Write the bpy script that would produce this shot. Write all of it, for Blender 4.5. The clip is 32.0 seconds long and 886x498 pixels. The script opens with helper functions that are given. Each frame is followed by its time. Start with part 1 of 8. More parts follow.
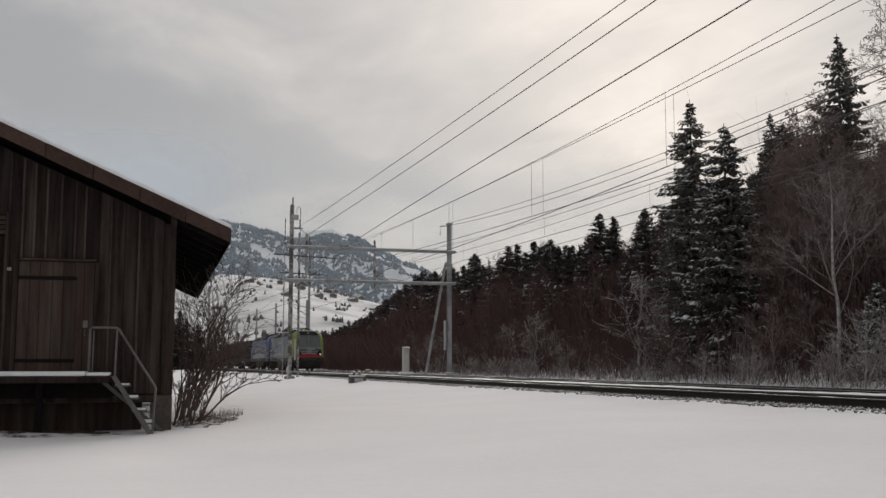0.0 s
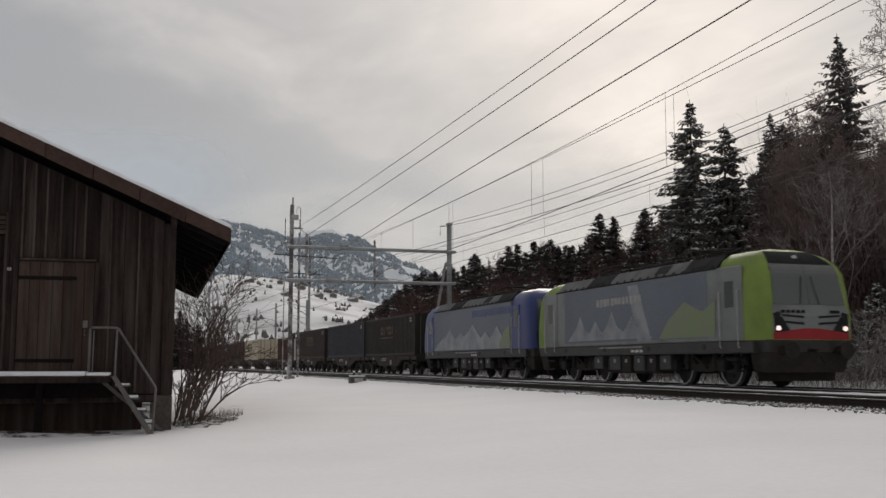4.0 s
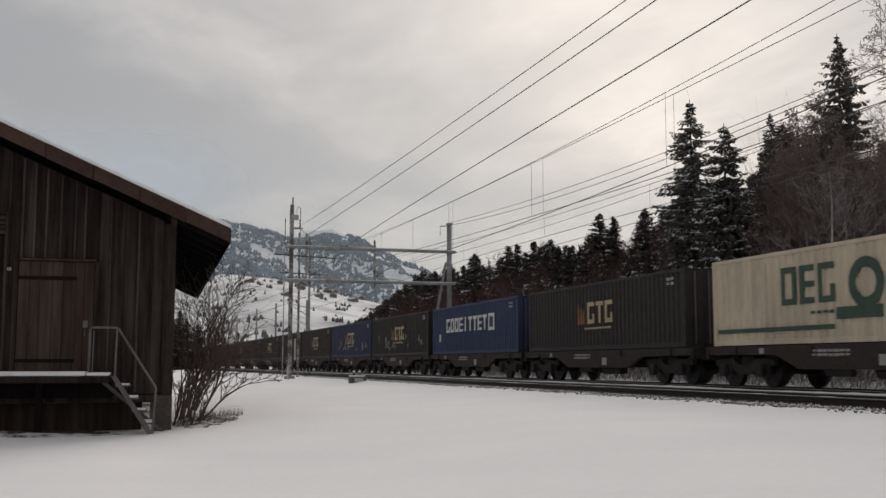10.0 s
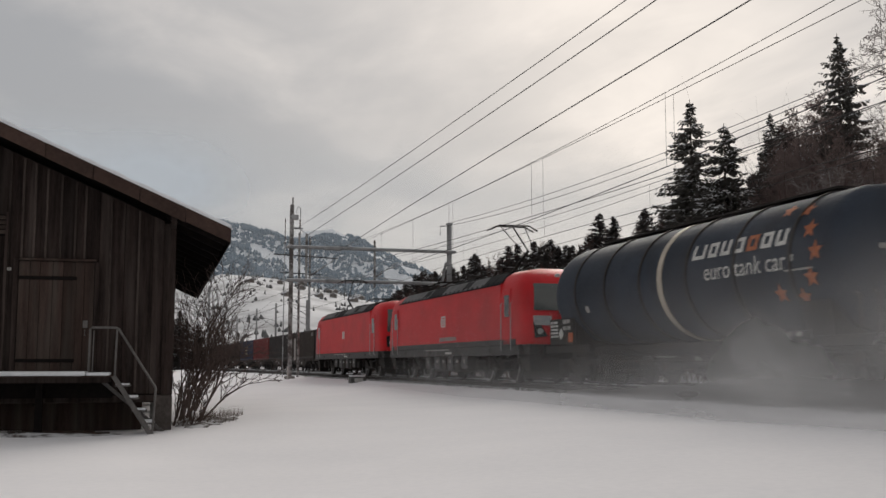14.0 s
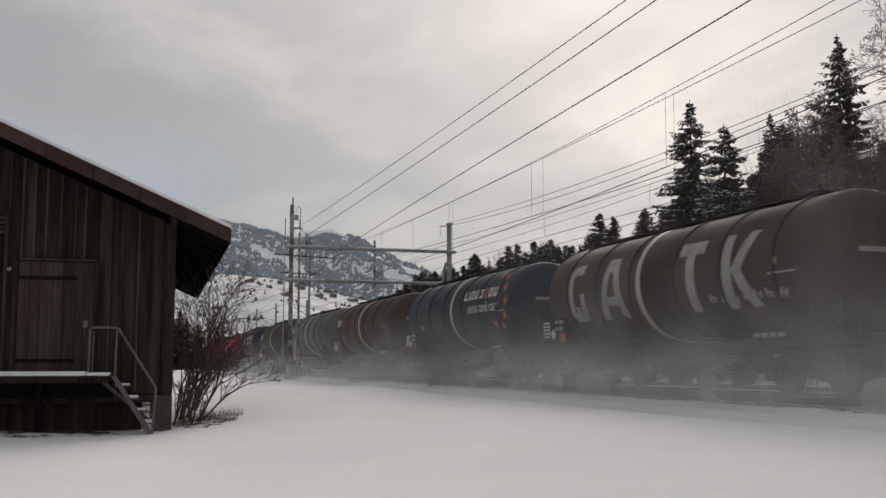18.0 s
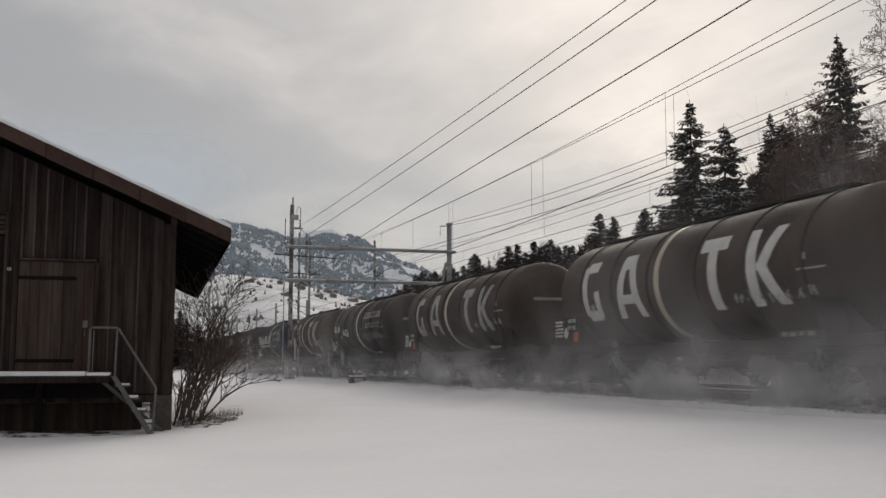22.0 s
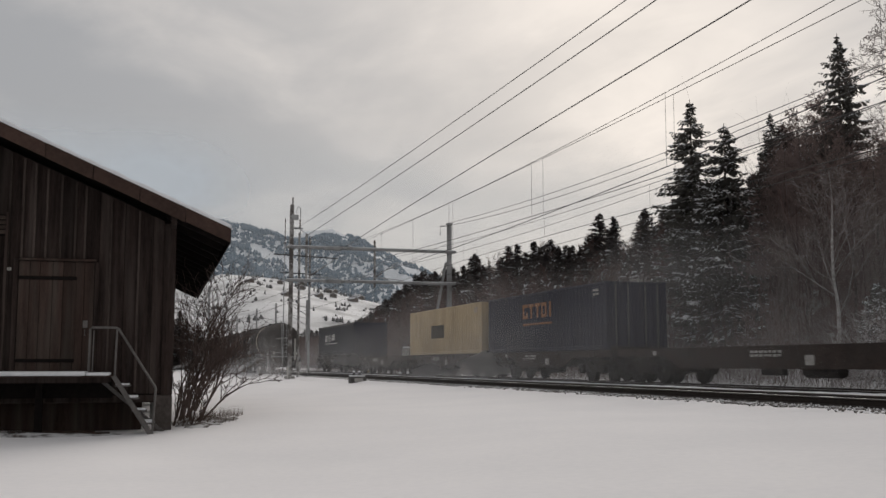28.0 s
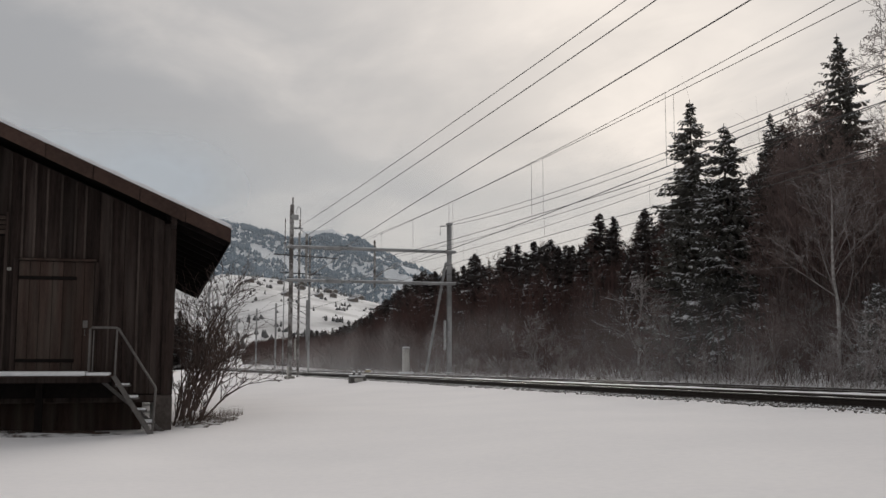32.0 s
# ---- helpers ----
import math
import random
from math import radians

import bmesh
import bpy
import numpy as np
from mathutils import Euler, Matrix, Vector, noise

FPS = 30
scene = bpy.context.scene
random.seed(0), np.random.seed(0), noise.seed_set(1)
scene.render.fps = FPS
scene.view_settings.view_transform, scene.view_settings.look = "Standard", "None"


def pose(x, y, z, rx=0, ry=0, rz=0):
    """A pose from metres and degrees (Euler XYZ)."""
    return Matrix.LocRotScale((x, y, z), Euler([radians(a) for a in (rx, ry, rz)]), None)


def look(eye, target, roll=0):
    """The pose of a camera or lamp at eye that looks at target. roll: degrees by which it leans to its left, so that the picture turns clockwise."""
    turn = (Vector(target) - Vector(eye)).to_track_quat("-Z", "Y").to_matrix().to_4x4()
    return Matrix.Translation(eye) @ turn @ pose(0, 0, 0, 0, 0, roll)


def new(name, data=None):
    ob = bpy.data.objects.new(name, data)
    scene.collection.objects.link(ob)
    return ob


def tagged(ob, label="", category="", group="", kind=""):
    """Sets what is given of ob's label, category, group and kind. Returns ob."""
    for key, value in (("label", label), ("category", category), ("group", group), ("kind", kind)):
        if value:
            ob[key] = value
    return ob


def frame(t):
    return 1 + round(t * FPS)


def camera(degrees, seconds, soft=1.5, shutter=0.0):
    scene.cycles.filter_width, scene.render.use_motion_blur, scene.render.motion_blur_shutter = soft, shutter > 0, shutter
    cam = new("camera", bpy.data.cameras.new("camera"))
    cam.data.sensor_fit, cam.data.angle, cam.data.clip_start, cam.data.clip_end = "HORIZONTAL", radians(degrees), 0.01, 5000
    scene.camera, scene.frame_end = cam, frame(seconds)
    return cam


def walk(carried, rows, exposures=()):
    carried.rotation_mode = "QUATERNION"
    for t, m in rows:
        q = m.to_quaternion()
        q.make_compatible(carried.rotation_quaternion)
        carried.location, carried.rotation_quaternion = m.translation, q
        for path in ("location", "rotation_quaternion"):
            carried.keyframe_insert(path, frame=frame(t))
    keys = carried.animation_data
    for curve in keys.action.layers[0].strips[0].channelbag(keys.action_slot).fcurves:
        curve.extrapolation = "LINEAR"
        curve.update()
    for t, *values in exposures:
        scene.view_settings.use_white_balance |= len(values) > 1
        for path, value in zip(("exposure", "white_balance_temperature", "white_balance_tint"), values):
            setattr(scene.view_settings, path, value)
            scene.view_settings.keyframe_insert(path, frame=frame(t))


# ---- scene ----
# The track runs along y, away from the camera; x is to the right across it; z = 0 is the top of the rails.
EYE = (0.0, 0.0, 0.65)
YAW, PITCH = 17.60, 6.29
cam = camera(46.0, 32.0, soft=1.5, shutter=0.15)
_y, _p = radians(YAW), radians(PITCH)
AIM = (EYE[0] + math.sin(_y) * math.cos(_p), EYE[1] + math.cos(_y) * math.cos(_p), EYE[2] + math.sin(_p))
walk(cam, [(0.0, look(EYE, AIM)), (32.0, look(EYE, AIM))], exposures=[(0.0, 0.02), (24.5, 0.02), (28.0, -0.02), (32.0, -0.02)])

XN, XF = 14.42, 18.30          # centre lines of the near and the far track
V1, V2 = 19.02, 21.10          # speeds of the two trains, metres a second

# ---- sky and sun ----
world = bpy.data.worlds.new("overcast_sky")
scene.world = world
world.use_nodes = True
SUN_EL, SUN_AZ = radians(21), radians(29)   # azimuth clockwise from +y
SUN_WAY = (math.sin(SUN_AZ) * math.cos(SUN_EL), math.cos(SUN_AZ) * math.cos(SUN_EL), math.sin(SUN_EL))


def build_sky():
    nt = world.node_tree
    N, L = nt.nodes, nt.links
    N.clear()

    def math_node(op, a, b=None, clamp=False):
        n = N.new("ShaderNodeMath")
        n.operation, n.use_clamp = op, clamp
        for i, v in enumerate((a, b)):
            if v is None:
                continue
            if isinstance(v, (int, float)):
                n.inputs[i].default_value = v
            else:
                L.new(v, n.inputs[i])
        return n.outputs[0]

    def mix(f, a, b):
        n = N.new("ShaderNodeMix")
        n.data_type = "RGBA"
        for i, v in ((0, f), (6, a), (7, b)):
            if isinstance(v, (int, float)):
                n.inputs[i].default_value = v
            elif isinstance(v, tuple):
                n.inputs[i].default_value = (*v, 1)
            else:
                L.new(v, n.inputs[i])
        return n.outputs[2]

    tc = N.new("ShaderNodeTexCoord")
    sky = N.new("ShaderNodeTexSky")
    sky.sky_type, sky.sun_disc = "NISHITA", False
    sky.sun_elevation, sky.sun_rotation = SUN_EL, SUN_AZ
    sep = N.new("ShaderNodeSeparateXYZ")
    L.new(tc.outputs["Generated"], sep.inputs[0])
    # the cloud layer as a flat sheet seen from below
    up = math_node("MAXIMUM", sep.outputs[2], 0.0)
    inv = math_node("DIVIDE", 1.0, math_node("ADD", up, 0.16))
    comb = N.new("ShaderNodeCombineXYZ")
    L.new(math_node("MULTIPLY", sep.outputs[0], inv), comb.inputs[0])
    L.new(math_node("MULTIPLY", sep.outputs[1], inv), comb.inputs[1])

    def clouds(scale, detail, rough, dist, off):
        mp = N.new("ShaderNodeMapping")
        mp.inputs["Location"].default_value = off
        mp.inputs["Scale"].default_value = (1.0, 0.62, 1.0)
        L.new(comb.outputs[0], mp.inputs[0])
        n = N.new("ShaderNodeTexNoise")
        n.inputs["Scale"].default_value = scale
        n.inputs["Detail"].default_value = detail
        n.inputs["Roughness"].default_value = rough
        n.inputs["Distortion"].default_value = dist
        L.new(mp.outputs[0], n.inputs[0])
        return n.outputs[0]

    # brightness towards the veiled sun
    dot = N.new("ShaderNodeVectorMath")
    dot.operation = "DOT_PRODUCT"
    nrm = N.new("ShaderNodeVectorMath")
    nrm.operation = "NORMALIZE"
    L.new(tc.outputs["Generated"], nrm.inputs[0])
    L.new(nrm.outputs[0], dot.inputs[0])
    dot.inputs[1].default_value = SUN_WAY
    face = math_node("ADD", math_node("MULTIPLY", dot.outputs["Value"], 0.5), 0.5)      # 0 away from the sun, 1 at it
    glow = math_node("POWER", face, 58.0)
    big = clouds(0.62, 3.0, 0.45, 0.3, (1.75, 0.35, 0.0))
    fine = clouds(2.4, 6.0, 0.55, 0.4, (4.0, 1.0, 2.0))
    shape = math_node("ADD", math_node("MULTIPLY", big, 0.62), math_node("MULTIPLY", fine, 0.38))
    ramp = N.new("ShaderNodeMapRange")
    ramp.interpolation_type = "SMOOTHSTEP"
    ramp.inputs["From Min"].default_value, ramp.inputs["From Max"].default_value = 0.40, 0.62
    L.new(shape, ramp.inputs[0])
    lift = math_node("ADD", math_node("MULTIPLY", ramp.outputs[0], 0.50), math_node("MULTIPLY", glow, 0.86), True)
    patch = N.new("ShaderNodeMapRange")       # thicker and thinner places in the bright part
    for i, q in enumerate((0.41, 0.59, 0.70, 1.0)):
        patch.inputs[1 + i].default_value = q
    L.new(clouds(2.4, 5.0, 0.5, 0.6, (7.0, 3.0, 0.0)), patch.inputs[0])
    lift = math_node("MULTIPLY", lift, patch.outputs[0])
    lift = math_node("MULTIPLY", lift, math_node("ADD", 0.38, math_node("MULTIPLY", math_node("MINIMUM", math_node("MULTIPLY", up, 4.0), 1.0), 0.62)))
    tone = mix(lift, (0.376, 0.377, 0.386), (0.965, 0.885, 0.815))
    # paler band of thin cloud low down
    low = math_node("POWER", math_node("SUBTRACT", 1.0, math_node("MINIMUM", math_node("MULTIPLY", up, 5.0), 1.0)), 1.5)
    tone = mix(math_node("MULTIPLY", math_node("MULTIPLY", low, 0.15), math_node("POWER", face, 5.0)), tone, (0.54, 0.52, 0.50))
    level = math_node("ADD", 0.93, math_node("MULTIPLY", math_node("POWER", face, 1.5), 0.10))
    bg1 = N.new("ShaderNodeBackground")
    L.new(tone, bg1.inputs[0])
    L.new(level, bg1.inputs[1])
    bg2 = N.new("ShaderNodeBackground")
    L.new(sky.outputs[0], bg2.inputs[0])
    bg2.inputs[1].default_value = 0.07
    ms = N.new("ShaderNodeMixShader")
    ms.inputs[0].default_value = 0.94
    L.new(bg2.outputs[0], ms.inputs[1])
    L.new(bg1.outputs[0], ms.inputs[2])
    out = N.new("ShaderNodeOutputWorld")
    L.new(ms.outputs[0], out.inputs[0])


build_sky()
sun = new("sun", bpy.data.lights.new("sun", "SUN"))
sun.data.energy, sun.data.angle, sun.data.color = 2.2, radians(26), (1.0, 0.93, 0.86)
sun.matrix_world = look((0, 0, 60), (-SUN_WAY[0], -SUN_WAY[1], 60 - SUN_WAY[2]))


# ---- materials ----
def surf(name, base, other=None, scale=3.0, rough=0.7, metal=0.0, bump=0.2, stretch=(1, 1, 1), fine=25.0, grime=None, grime_amount=0.0,
         grime_stretch=(1, 1, 1), grime_scale=1.2, spread=0.0, spec=0.3, contrast=(0.35, 0.65), snow=0.0):
    """A surface of two colours mixed by noise at two scales, with grime, relief, and a little difference from piece to piece."""
    m = bpy.data.materials.new(name)
    m.use_nodes = True
    N, L = m.node_tree.nodes, m.node_tree.links
    p = N["Principled BSDF"]
    p.inputs["Roughness"].default_value, p.inputs["Metallic"].default_value = rough, metal
    p.inputs["Specular IOR Level"].default_value = spec
    tc = N.new("ShaderNodeTexCoord")
    other = other or tuple(c * 0.72 for c in base)

    def noise_at(sc, st, detail=5.0, off=0.0):
        mp = N.new("ShaderNodeMapping")
        mp.inputs["Scale"].default_value = st
        mp.inputs["Location"].default_value = (off, off * 0.7, off * 1.3)
        L.new(tc.outputs["Object"], mp.inputs[0])
        n = N.new("ShaderNodeTexNoise")
        n.inputs["Scale"].default_value, n.inputs["Detail"].default_value = sc, detail
        L.new(mp.outputs[0], n.inputs[0])
        return n.outputs[0]

    def ranged(v, a, b, lo=0.0, hi=1.0):
        r = N.new("ShaderNodeMapRange")
        for i, x in enumerate((a, b, lo, hi)):
            r.inputs[1 + i].default_value = x
        L.new(v, r.inputs[0])
        return r.outputs[0]

    def mixed(f, a, b):
        n = N.new("ShaderNodeMix")
        n.data_type = "RGBA"
        for i, v in ((0, f), (6, a), (7, b)):
            if isinstance(v, tuple):
                n.inputs[i].default_value = (*v, 1)
            else:
                L.new(v, n.inputs[i])
        return n.outputs[2]

    coarse, small = noise_at(scale, stretch), noise_at(fine, stretch, 3.0, 5.0)
    add = N.new("ShaderNodeMath")
    add.operation = "MULTIPLY_ADD"
    L.new(small, add.inputs[0])
    add.inputs[1].default_value = 0.4
    half = N.new("ShaderNodeMath")
    half.operation = "MULTIPLY"
    L.new(coarse, half.inputs[0])
    half.inputs[1].default_value = 0.6
    L.new(half.outputs[0], add.inputs[2])
    col = mixed(ranged(add.outputs[0], *contrast), base, other)
    if grime_amount:
        g = ranged(noise_at(grime_scale, grime_stretch, 6.0, 11.0), 0.45, 0.7, 0.0, grime_amount)
        col = mixed(g, col, grime or (0.03, 0.027, 0.024))
    if snow:
        geo = N.new("ShaderNodeNewGeometry")
        sp = N.new("ShaderNodeSeparateXYZ")
        L.new(geo.outputs["Normal"], sp.inputs[0])
        f = N.new("ShaderNodeMath")
        f.operation = "MULTIPLY"
        L.new(ranged(sp.outputs[2], 0.25, 0.75, 0.0, snow), f.inputs[0])
        L.new(ranged(coarse, 0.42, 0.58), f.inputs[1])
        col = mixed(f.outputs[0], col, (0.72, 0.73, 0.75))
    if spread:
        oi = N.new("ShaderNodeObjectInfo")
        hsv = N.new("ShaderNodeHueSaturation")
        L.new(ranged(oi.outputs["Random"], 0.0, 1.0, 1.0 - spread, 1.0 + spread), hsv.inputs["Value"])
        L.new(col, hsv.inputs["Color"])
        col = hsv.outputs[0]
    L.new(col, p.inputs["Base Color"])
    L.new(ranged(small, 0.3, 0.7, max(rough - 0.1, 0.03), min(rough + 0.1, 1.0)), p.inputs["Roughness"])
    if bump:
        b = N.new("ShaderNodeBump")
        b.inputs["Strength"].default_value, b.inputs["Distance"].default_value = bump, 0.02
        L.new(add.outputs[0], b.inputs["Height"])
        L.new(b.outputs[0], p.inputs["Normal"])
    return m


def lamp_glow(name, color, strength):
    m = bpy.data.materials.new(name)
    m.use_nodes = True
    p = m.node_tree.nodes["Principled BSDF"]
    p.inputs["Base Color"].default_value = (*color, 1)
    p.inputs["Emission Color"].default_value = (*color, 1)
    p.inputs["Emission Strength"].default_value = strength
    return m


SNOW = surf("snow", (0.81, 0.80, 0.81), (0.75, 0.745, 0.76), 0.35, 0.98, 0, 0.25, fine=9.0, spec=0.03)
SNOW_LUMP = surf("lumpy_snow", (0.82, 0.83, 0.85), (0.66, 0.68, 0.71), 2.0, 0.9, 0, 0.5, fine=14.0, spec=0.15)
BALLAST = surf("ballast", (0.135, 0.122, 0.112), (0.055, 0.050, 0.046), 6.0, 0.95, 0, 0.6, fine=30.0, spread=0.3)
STONE = surf("ballast_stone", (0.20, 0.185, 0.17), (0.085, 0.078, 0.072), 5.0, 0.95, 0, 0.4, snow=0.9)
RAIL_STEEL = surf("rail_steel", (0.040, 0.030, 0.025), (0.022, 0.018, 0.016), 6.0, 0.7, 0.3, 0.2)
RAIL_HEAD = surf("rail_running_surface", (0.30, 0.29, 0.28), (0.16, 0.15, 0.15), 5.0, 0.35, 0.9, 0.05)
SLEEPER = surf("sleeper_wood", (0.045, 0.038, 0.032), (0.022, 0.019, 0.017), 3.0, 0.9, 0, 0.4, (6, 1, 6), snow=0.9)
GALV = surf("galvanised_steel", (0.42, 0.425, 0.43), (0.27, 0.275, 0.28), 2.5, 0.6, 0.25, 0.12, (1, 1, 0.5), grime_amount=0.5)
GALV_SNOW = surf("snow_dusted_steel", (0.42, 0.425, 0.43), (0.28, 0.283, 0.287), 2.5, 0.6, 0.25, 0.12, snow=1.0)
WIRE = surf("weathered_copper_wire", (0.075, 0.072, 0.072), (0.045, 0.044, 0.044), 2.0, 0.6, 0.4, 0.0)
CERAMIC = surf("brown_insulator", (0.05, 0.03, 0.022), None, 4.0, 0.3, 0, 0.0, spec=0.5)
CONCRETE = surf("concrete", (0.30, 0.29, 0.275), (0.2, 0.195, 0.185), 2.0, 0.9, 0, 0.3, grime_amount=0.4)
PALE_METAL = surf("pale_cabinet_paint", (0.50, 0.49, 0.46), (0.40, 0.39, 0.37), 2.0, 0.6, 0, 0.1, grime_amount=0.4, grime_stretch=(1, 1, 0.3))
PLANK = surf("dark_weathered_planks", (0.041, 0.029, 0.0255), (0.012, 0.0088, 0.008), 2.2, 0.9, 0, 0.5, (5, 5, 0.35), 22.0, (0.072, 0.060, 0.054), 0.55,
             (4, 4, 0.25), 1.5, spread=0.35, spec=0.12)
DOOR_PLANK = surf("worn_door_planks", (0.064, 0.043, 0.036), (0.028, 0.019, 0.016), 2.2, 0.9, 0, 0.5, (5, 5, 0.4), 22.0, (0.09, 0.08, 0.07), 0.45,
                  (4, 4, 0.3), 1.2, spread=0.25, spec=0.12)
VERGE = surf("brown_verge_board", (0.068, 0.042, 0.034), (0.040, 0.026, 0.022), 1.6, 0.85, 0, 0.3, (1, 1, 1), 12.0, spread=0.15, spec=0.15)
# near-black timber: the shade under roof and deck is put into its colour
SOFFIT = surf("soffit_and_shade_boards", (0.016, 0.013, 0.012), (0.009, 0.008, 0.008), 2.0, 0.95, 0, 0.3, (4, 0.4, 4), spec=0.05)
ROOF_TILE = surf("roof_tiles", (0.05, 0.035, 0.03), (0.03, 0.024, 0.02), 2.0, 0.9, 0, 0.4, snow=0.8)
PIER = surf("rough_pier_stone", (0.115, 0.098, 0.088), (0.06, 0.05, 0.046), 3.0, 0.95, 0, 0.5, fine=14.0, grime_amount=0.4)
STRIP = surf("pale_weathered_strips", (0.092, 0.074, 0.066), (0.030, 0.023, 0.020), 2.2, 0.9, 0, 0.4, (5, 5, 0.3), 22.0, spread=0.35, spec=0.1)
HANDRAIL = surf("grey_handrail_tube", (0.15, 0.14, 0.135), (0.09, 0.085, 0.08), 3.0, 0.6, 0.2, 0.1)
BARK = surf("dark_bark", (0.12, 0.10, 0.092), (0.06, 0.052, 0.048), 4.0, 0.95, 0, 0.6, (3, 3, 0.5), spec=0.05)
TWIG = surf("bare_twigs", (0.25, 0.195, 0.183), (0.135, 0.103, 0.097), 3.0, 0.95, 0, 0.2, spec=0.05)
BRUSH = surf("brown_brushwood", (0.150, 0.096, 0.088), (0.072, 0.048, 0.045), 0.6, 0.95, 0, 0.2, spec=0.05)
FROST_TWIG = surf("snow_dusted_twigs", (0.50, 0.48, 0.475), (0.085, 0.060, 0.054), 1.6, 0.95, 0, 0.2, spec=0.05)
FROST_BOUGH = surf("frosted_birch_boughs", (0.40, 0.38, 0.375), (0.11, 0.085, 0.078), 2.2, 0.95, 0, 0.2, spec=0.05)
BIRCH = surf("birch_bark", (0.52, 0.50, 0.49), (0.17, 0.15, 0.145), 3.0, 0.9, 0, 0.3, (1, 1, 2.5), spec=0.1)
NEEDLE = surf("spruce_needles", (0.110, 0.106, 0.096), (0.068, 0.066, 0.061), 1.2, 0.95, 0, 0.0, fine=8.0, spec=0.05, spread=0.25)
FAR_NEEDLE = surf("distant_spruce_needles", (0.072, 0.064, 0.062), (0.044, 0.039, 0.038), 0.8, 0.95, 0, 0.0, fine=4.0, spec=0.03, spread=0.3)
GRASS = surf("dead_grass", (0.15, 0.115, 0.092), (0.07, 0.055, 0.046), 3.0, 0.95, 0, 0.0, spec=0.05)


# ---- mesh building ----
class Shape:
    """Collects points and faces of one mesh."""

    def __init__(self):
        self.v, self.f = [], []

    def add(self, pts, faces):
        k = len(self.v)
        self.v += [tuple(p) for p in pts]
        self.f += [tuple(i + k for i in q) for q in faces]
        return self

    def box(self, x0, x1, y0, y1, z0, z1, c=0.0):
        if c <= 0:
            p = [(x, y, z) for x in (x0, x1) for y in (y0, y1) for z in (z0, z1)]
            return self.add(p, [(0, 1, 3, 2), (4, 6, 7, 5), (0, 4, 5, 1), (2, 3, 7, 6), (0, 2, 6, 4), (1, 5, 7, 3)])
        c = min(c, (x1 - x0) * 0.45, (y1 - y0) * 0.45, (z1 - z0) * 0.45)
        rings = []
        for z, i in ((z0, c), (z0 + c, 0), (z1 - c, 0), (z1, c)):
            a, b, d, e = x0 + i, x1 - i, y0 + i, y1 - i
            k = c * (0.6 if i == 0 else 0.4)
            rings.append([(a + k, d, z), (b - k, d, z), (b, d + k, z), (b, e - k, z), (b - k, e, z), (a + k, e, z), (a, e - k, z), (a, d + k, z)])
        return self.loft(rings)

    def loft(self, rings, cap=True, closed=True):
        n = len(rings[0])
        p = [q for r in rings for q in r]
        f = []
        for i in range(len(rings) - 1):
            for j in range(n if closed else n - 1):
                k = (j + 1) % n
                f.append((i * n + j, i * n + k, (i + 1) * n + k, (i + 1) * n + j))
        if cap:
            f += [tuple(range(n - 1, -1, -1)), tuple(range((len(rings) - 1) * n, len(rings) * n))]
        return self.add(p, f)

    def tube(self, pts, radii, n=6, cap=True):
        pts = [Vector(p) for p in pts]
        if isinstance(radii, (int, float)):
            radii = [radii] * len(pts)
        rings = []
        for i, p in enumerate(pts):
            d = (pts[min(i + 1, len(pts) - 1)] - pts[max(i - 1, 0)])
            d = d.normalized() if d.length > 1e-9 else Vector((0, 0, 1))
            a = d.cross(Vector((0, 0, 1)) if abs(d.z) < 0.9 else Vector((1, 0, 0))).normalized()
            b = d.cross(a)
            rings.append([p + (a * math.cos(2 * math.pi * k / n) + b * math.sin(2 * math.pi * k / n)) * radii[i] for k in range(n)])
        return self.loft(rings, cap)

    def disc(self, c, axis, r, half, n=20, bevel=0.0):
        """A wheel or drum about the x or y axis."""
        prof = [(-half, r - bevel), (-half + bevel, r), (half - bevel, r), (half, r - bevel)] if bevel else [(-half, r), (half, r)]
        rings = []
        for s, q in prof:
            ring = []
            for k in range(n):
                u, w = q * math.cos(2 * math.pi * k / n), q * math.sin(2 * math.pi * k / n)
                ring.append((c[0] + s, c[1] + u, c[2] + w) if axis == "x" else (c[0] + u, c[1] + s, c[2] + w))
            rings.append(ring)
        return self.loft(rings)

    def prism(self, poly, axis, a, b):
        """A polygon of two coordinates, drawn out from a to b along the axis."""
        def at(u, w, s):
            return {"x": (s, u, w), "y": (u, s, w), "z": (u, w, s)}[axis]
        return self.loft([[at(u, w, a) for u, w in poly], [at(u, w, b) for u, w in poly]])

    def mesh(self, name, material, smooth=False):
        me = bpy.data.meshes.new(name)
        me.from_pydata(self.v, [], self.f)
        bm = bmesh.new()
        bm.from_mesh(me)
        bmesh.ops.recalc_face_normals(bm, faces=bm.faces)
        bm.to_mesh(me)
        bm.free()
        if smooth:
            me.shade_smooth()
            if smooth != "all":
                me.set_sharp_from_angle(angle=radians(38))
        if material:
            me.materials.append(material)
        return me


def quick_mesh(name, verts, faces, material):
    """A big mesh of loose pieces from arrays; faces all have the same number of corners."""
    me = bpy.data.meshes.new(name)
    verts, faces = np.asarray(verts, dtype=np.float32), np.asarray(faces, dtype=np.int32)
    k = faces.shape[1]
    me.vertices.add(len(verts))
    me.vertices.foreach_set("co", verts.ravel())
    me.loops.add(faces.size)
    me.loops.foreach_set("vertex_index", faces.ravel())
    me.polygons.add(len(faces))
    me.polygons.foreach_set("loop_start", np.arange(len(faces), dtype=np.int32) * k)
    me.update(calc_edges=True)
    me.validate()
    me.materials.append(material)
    return me


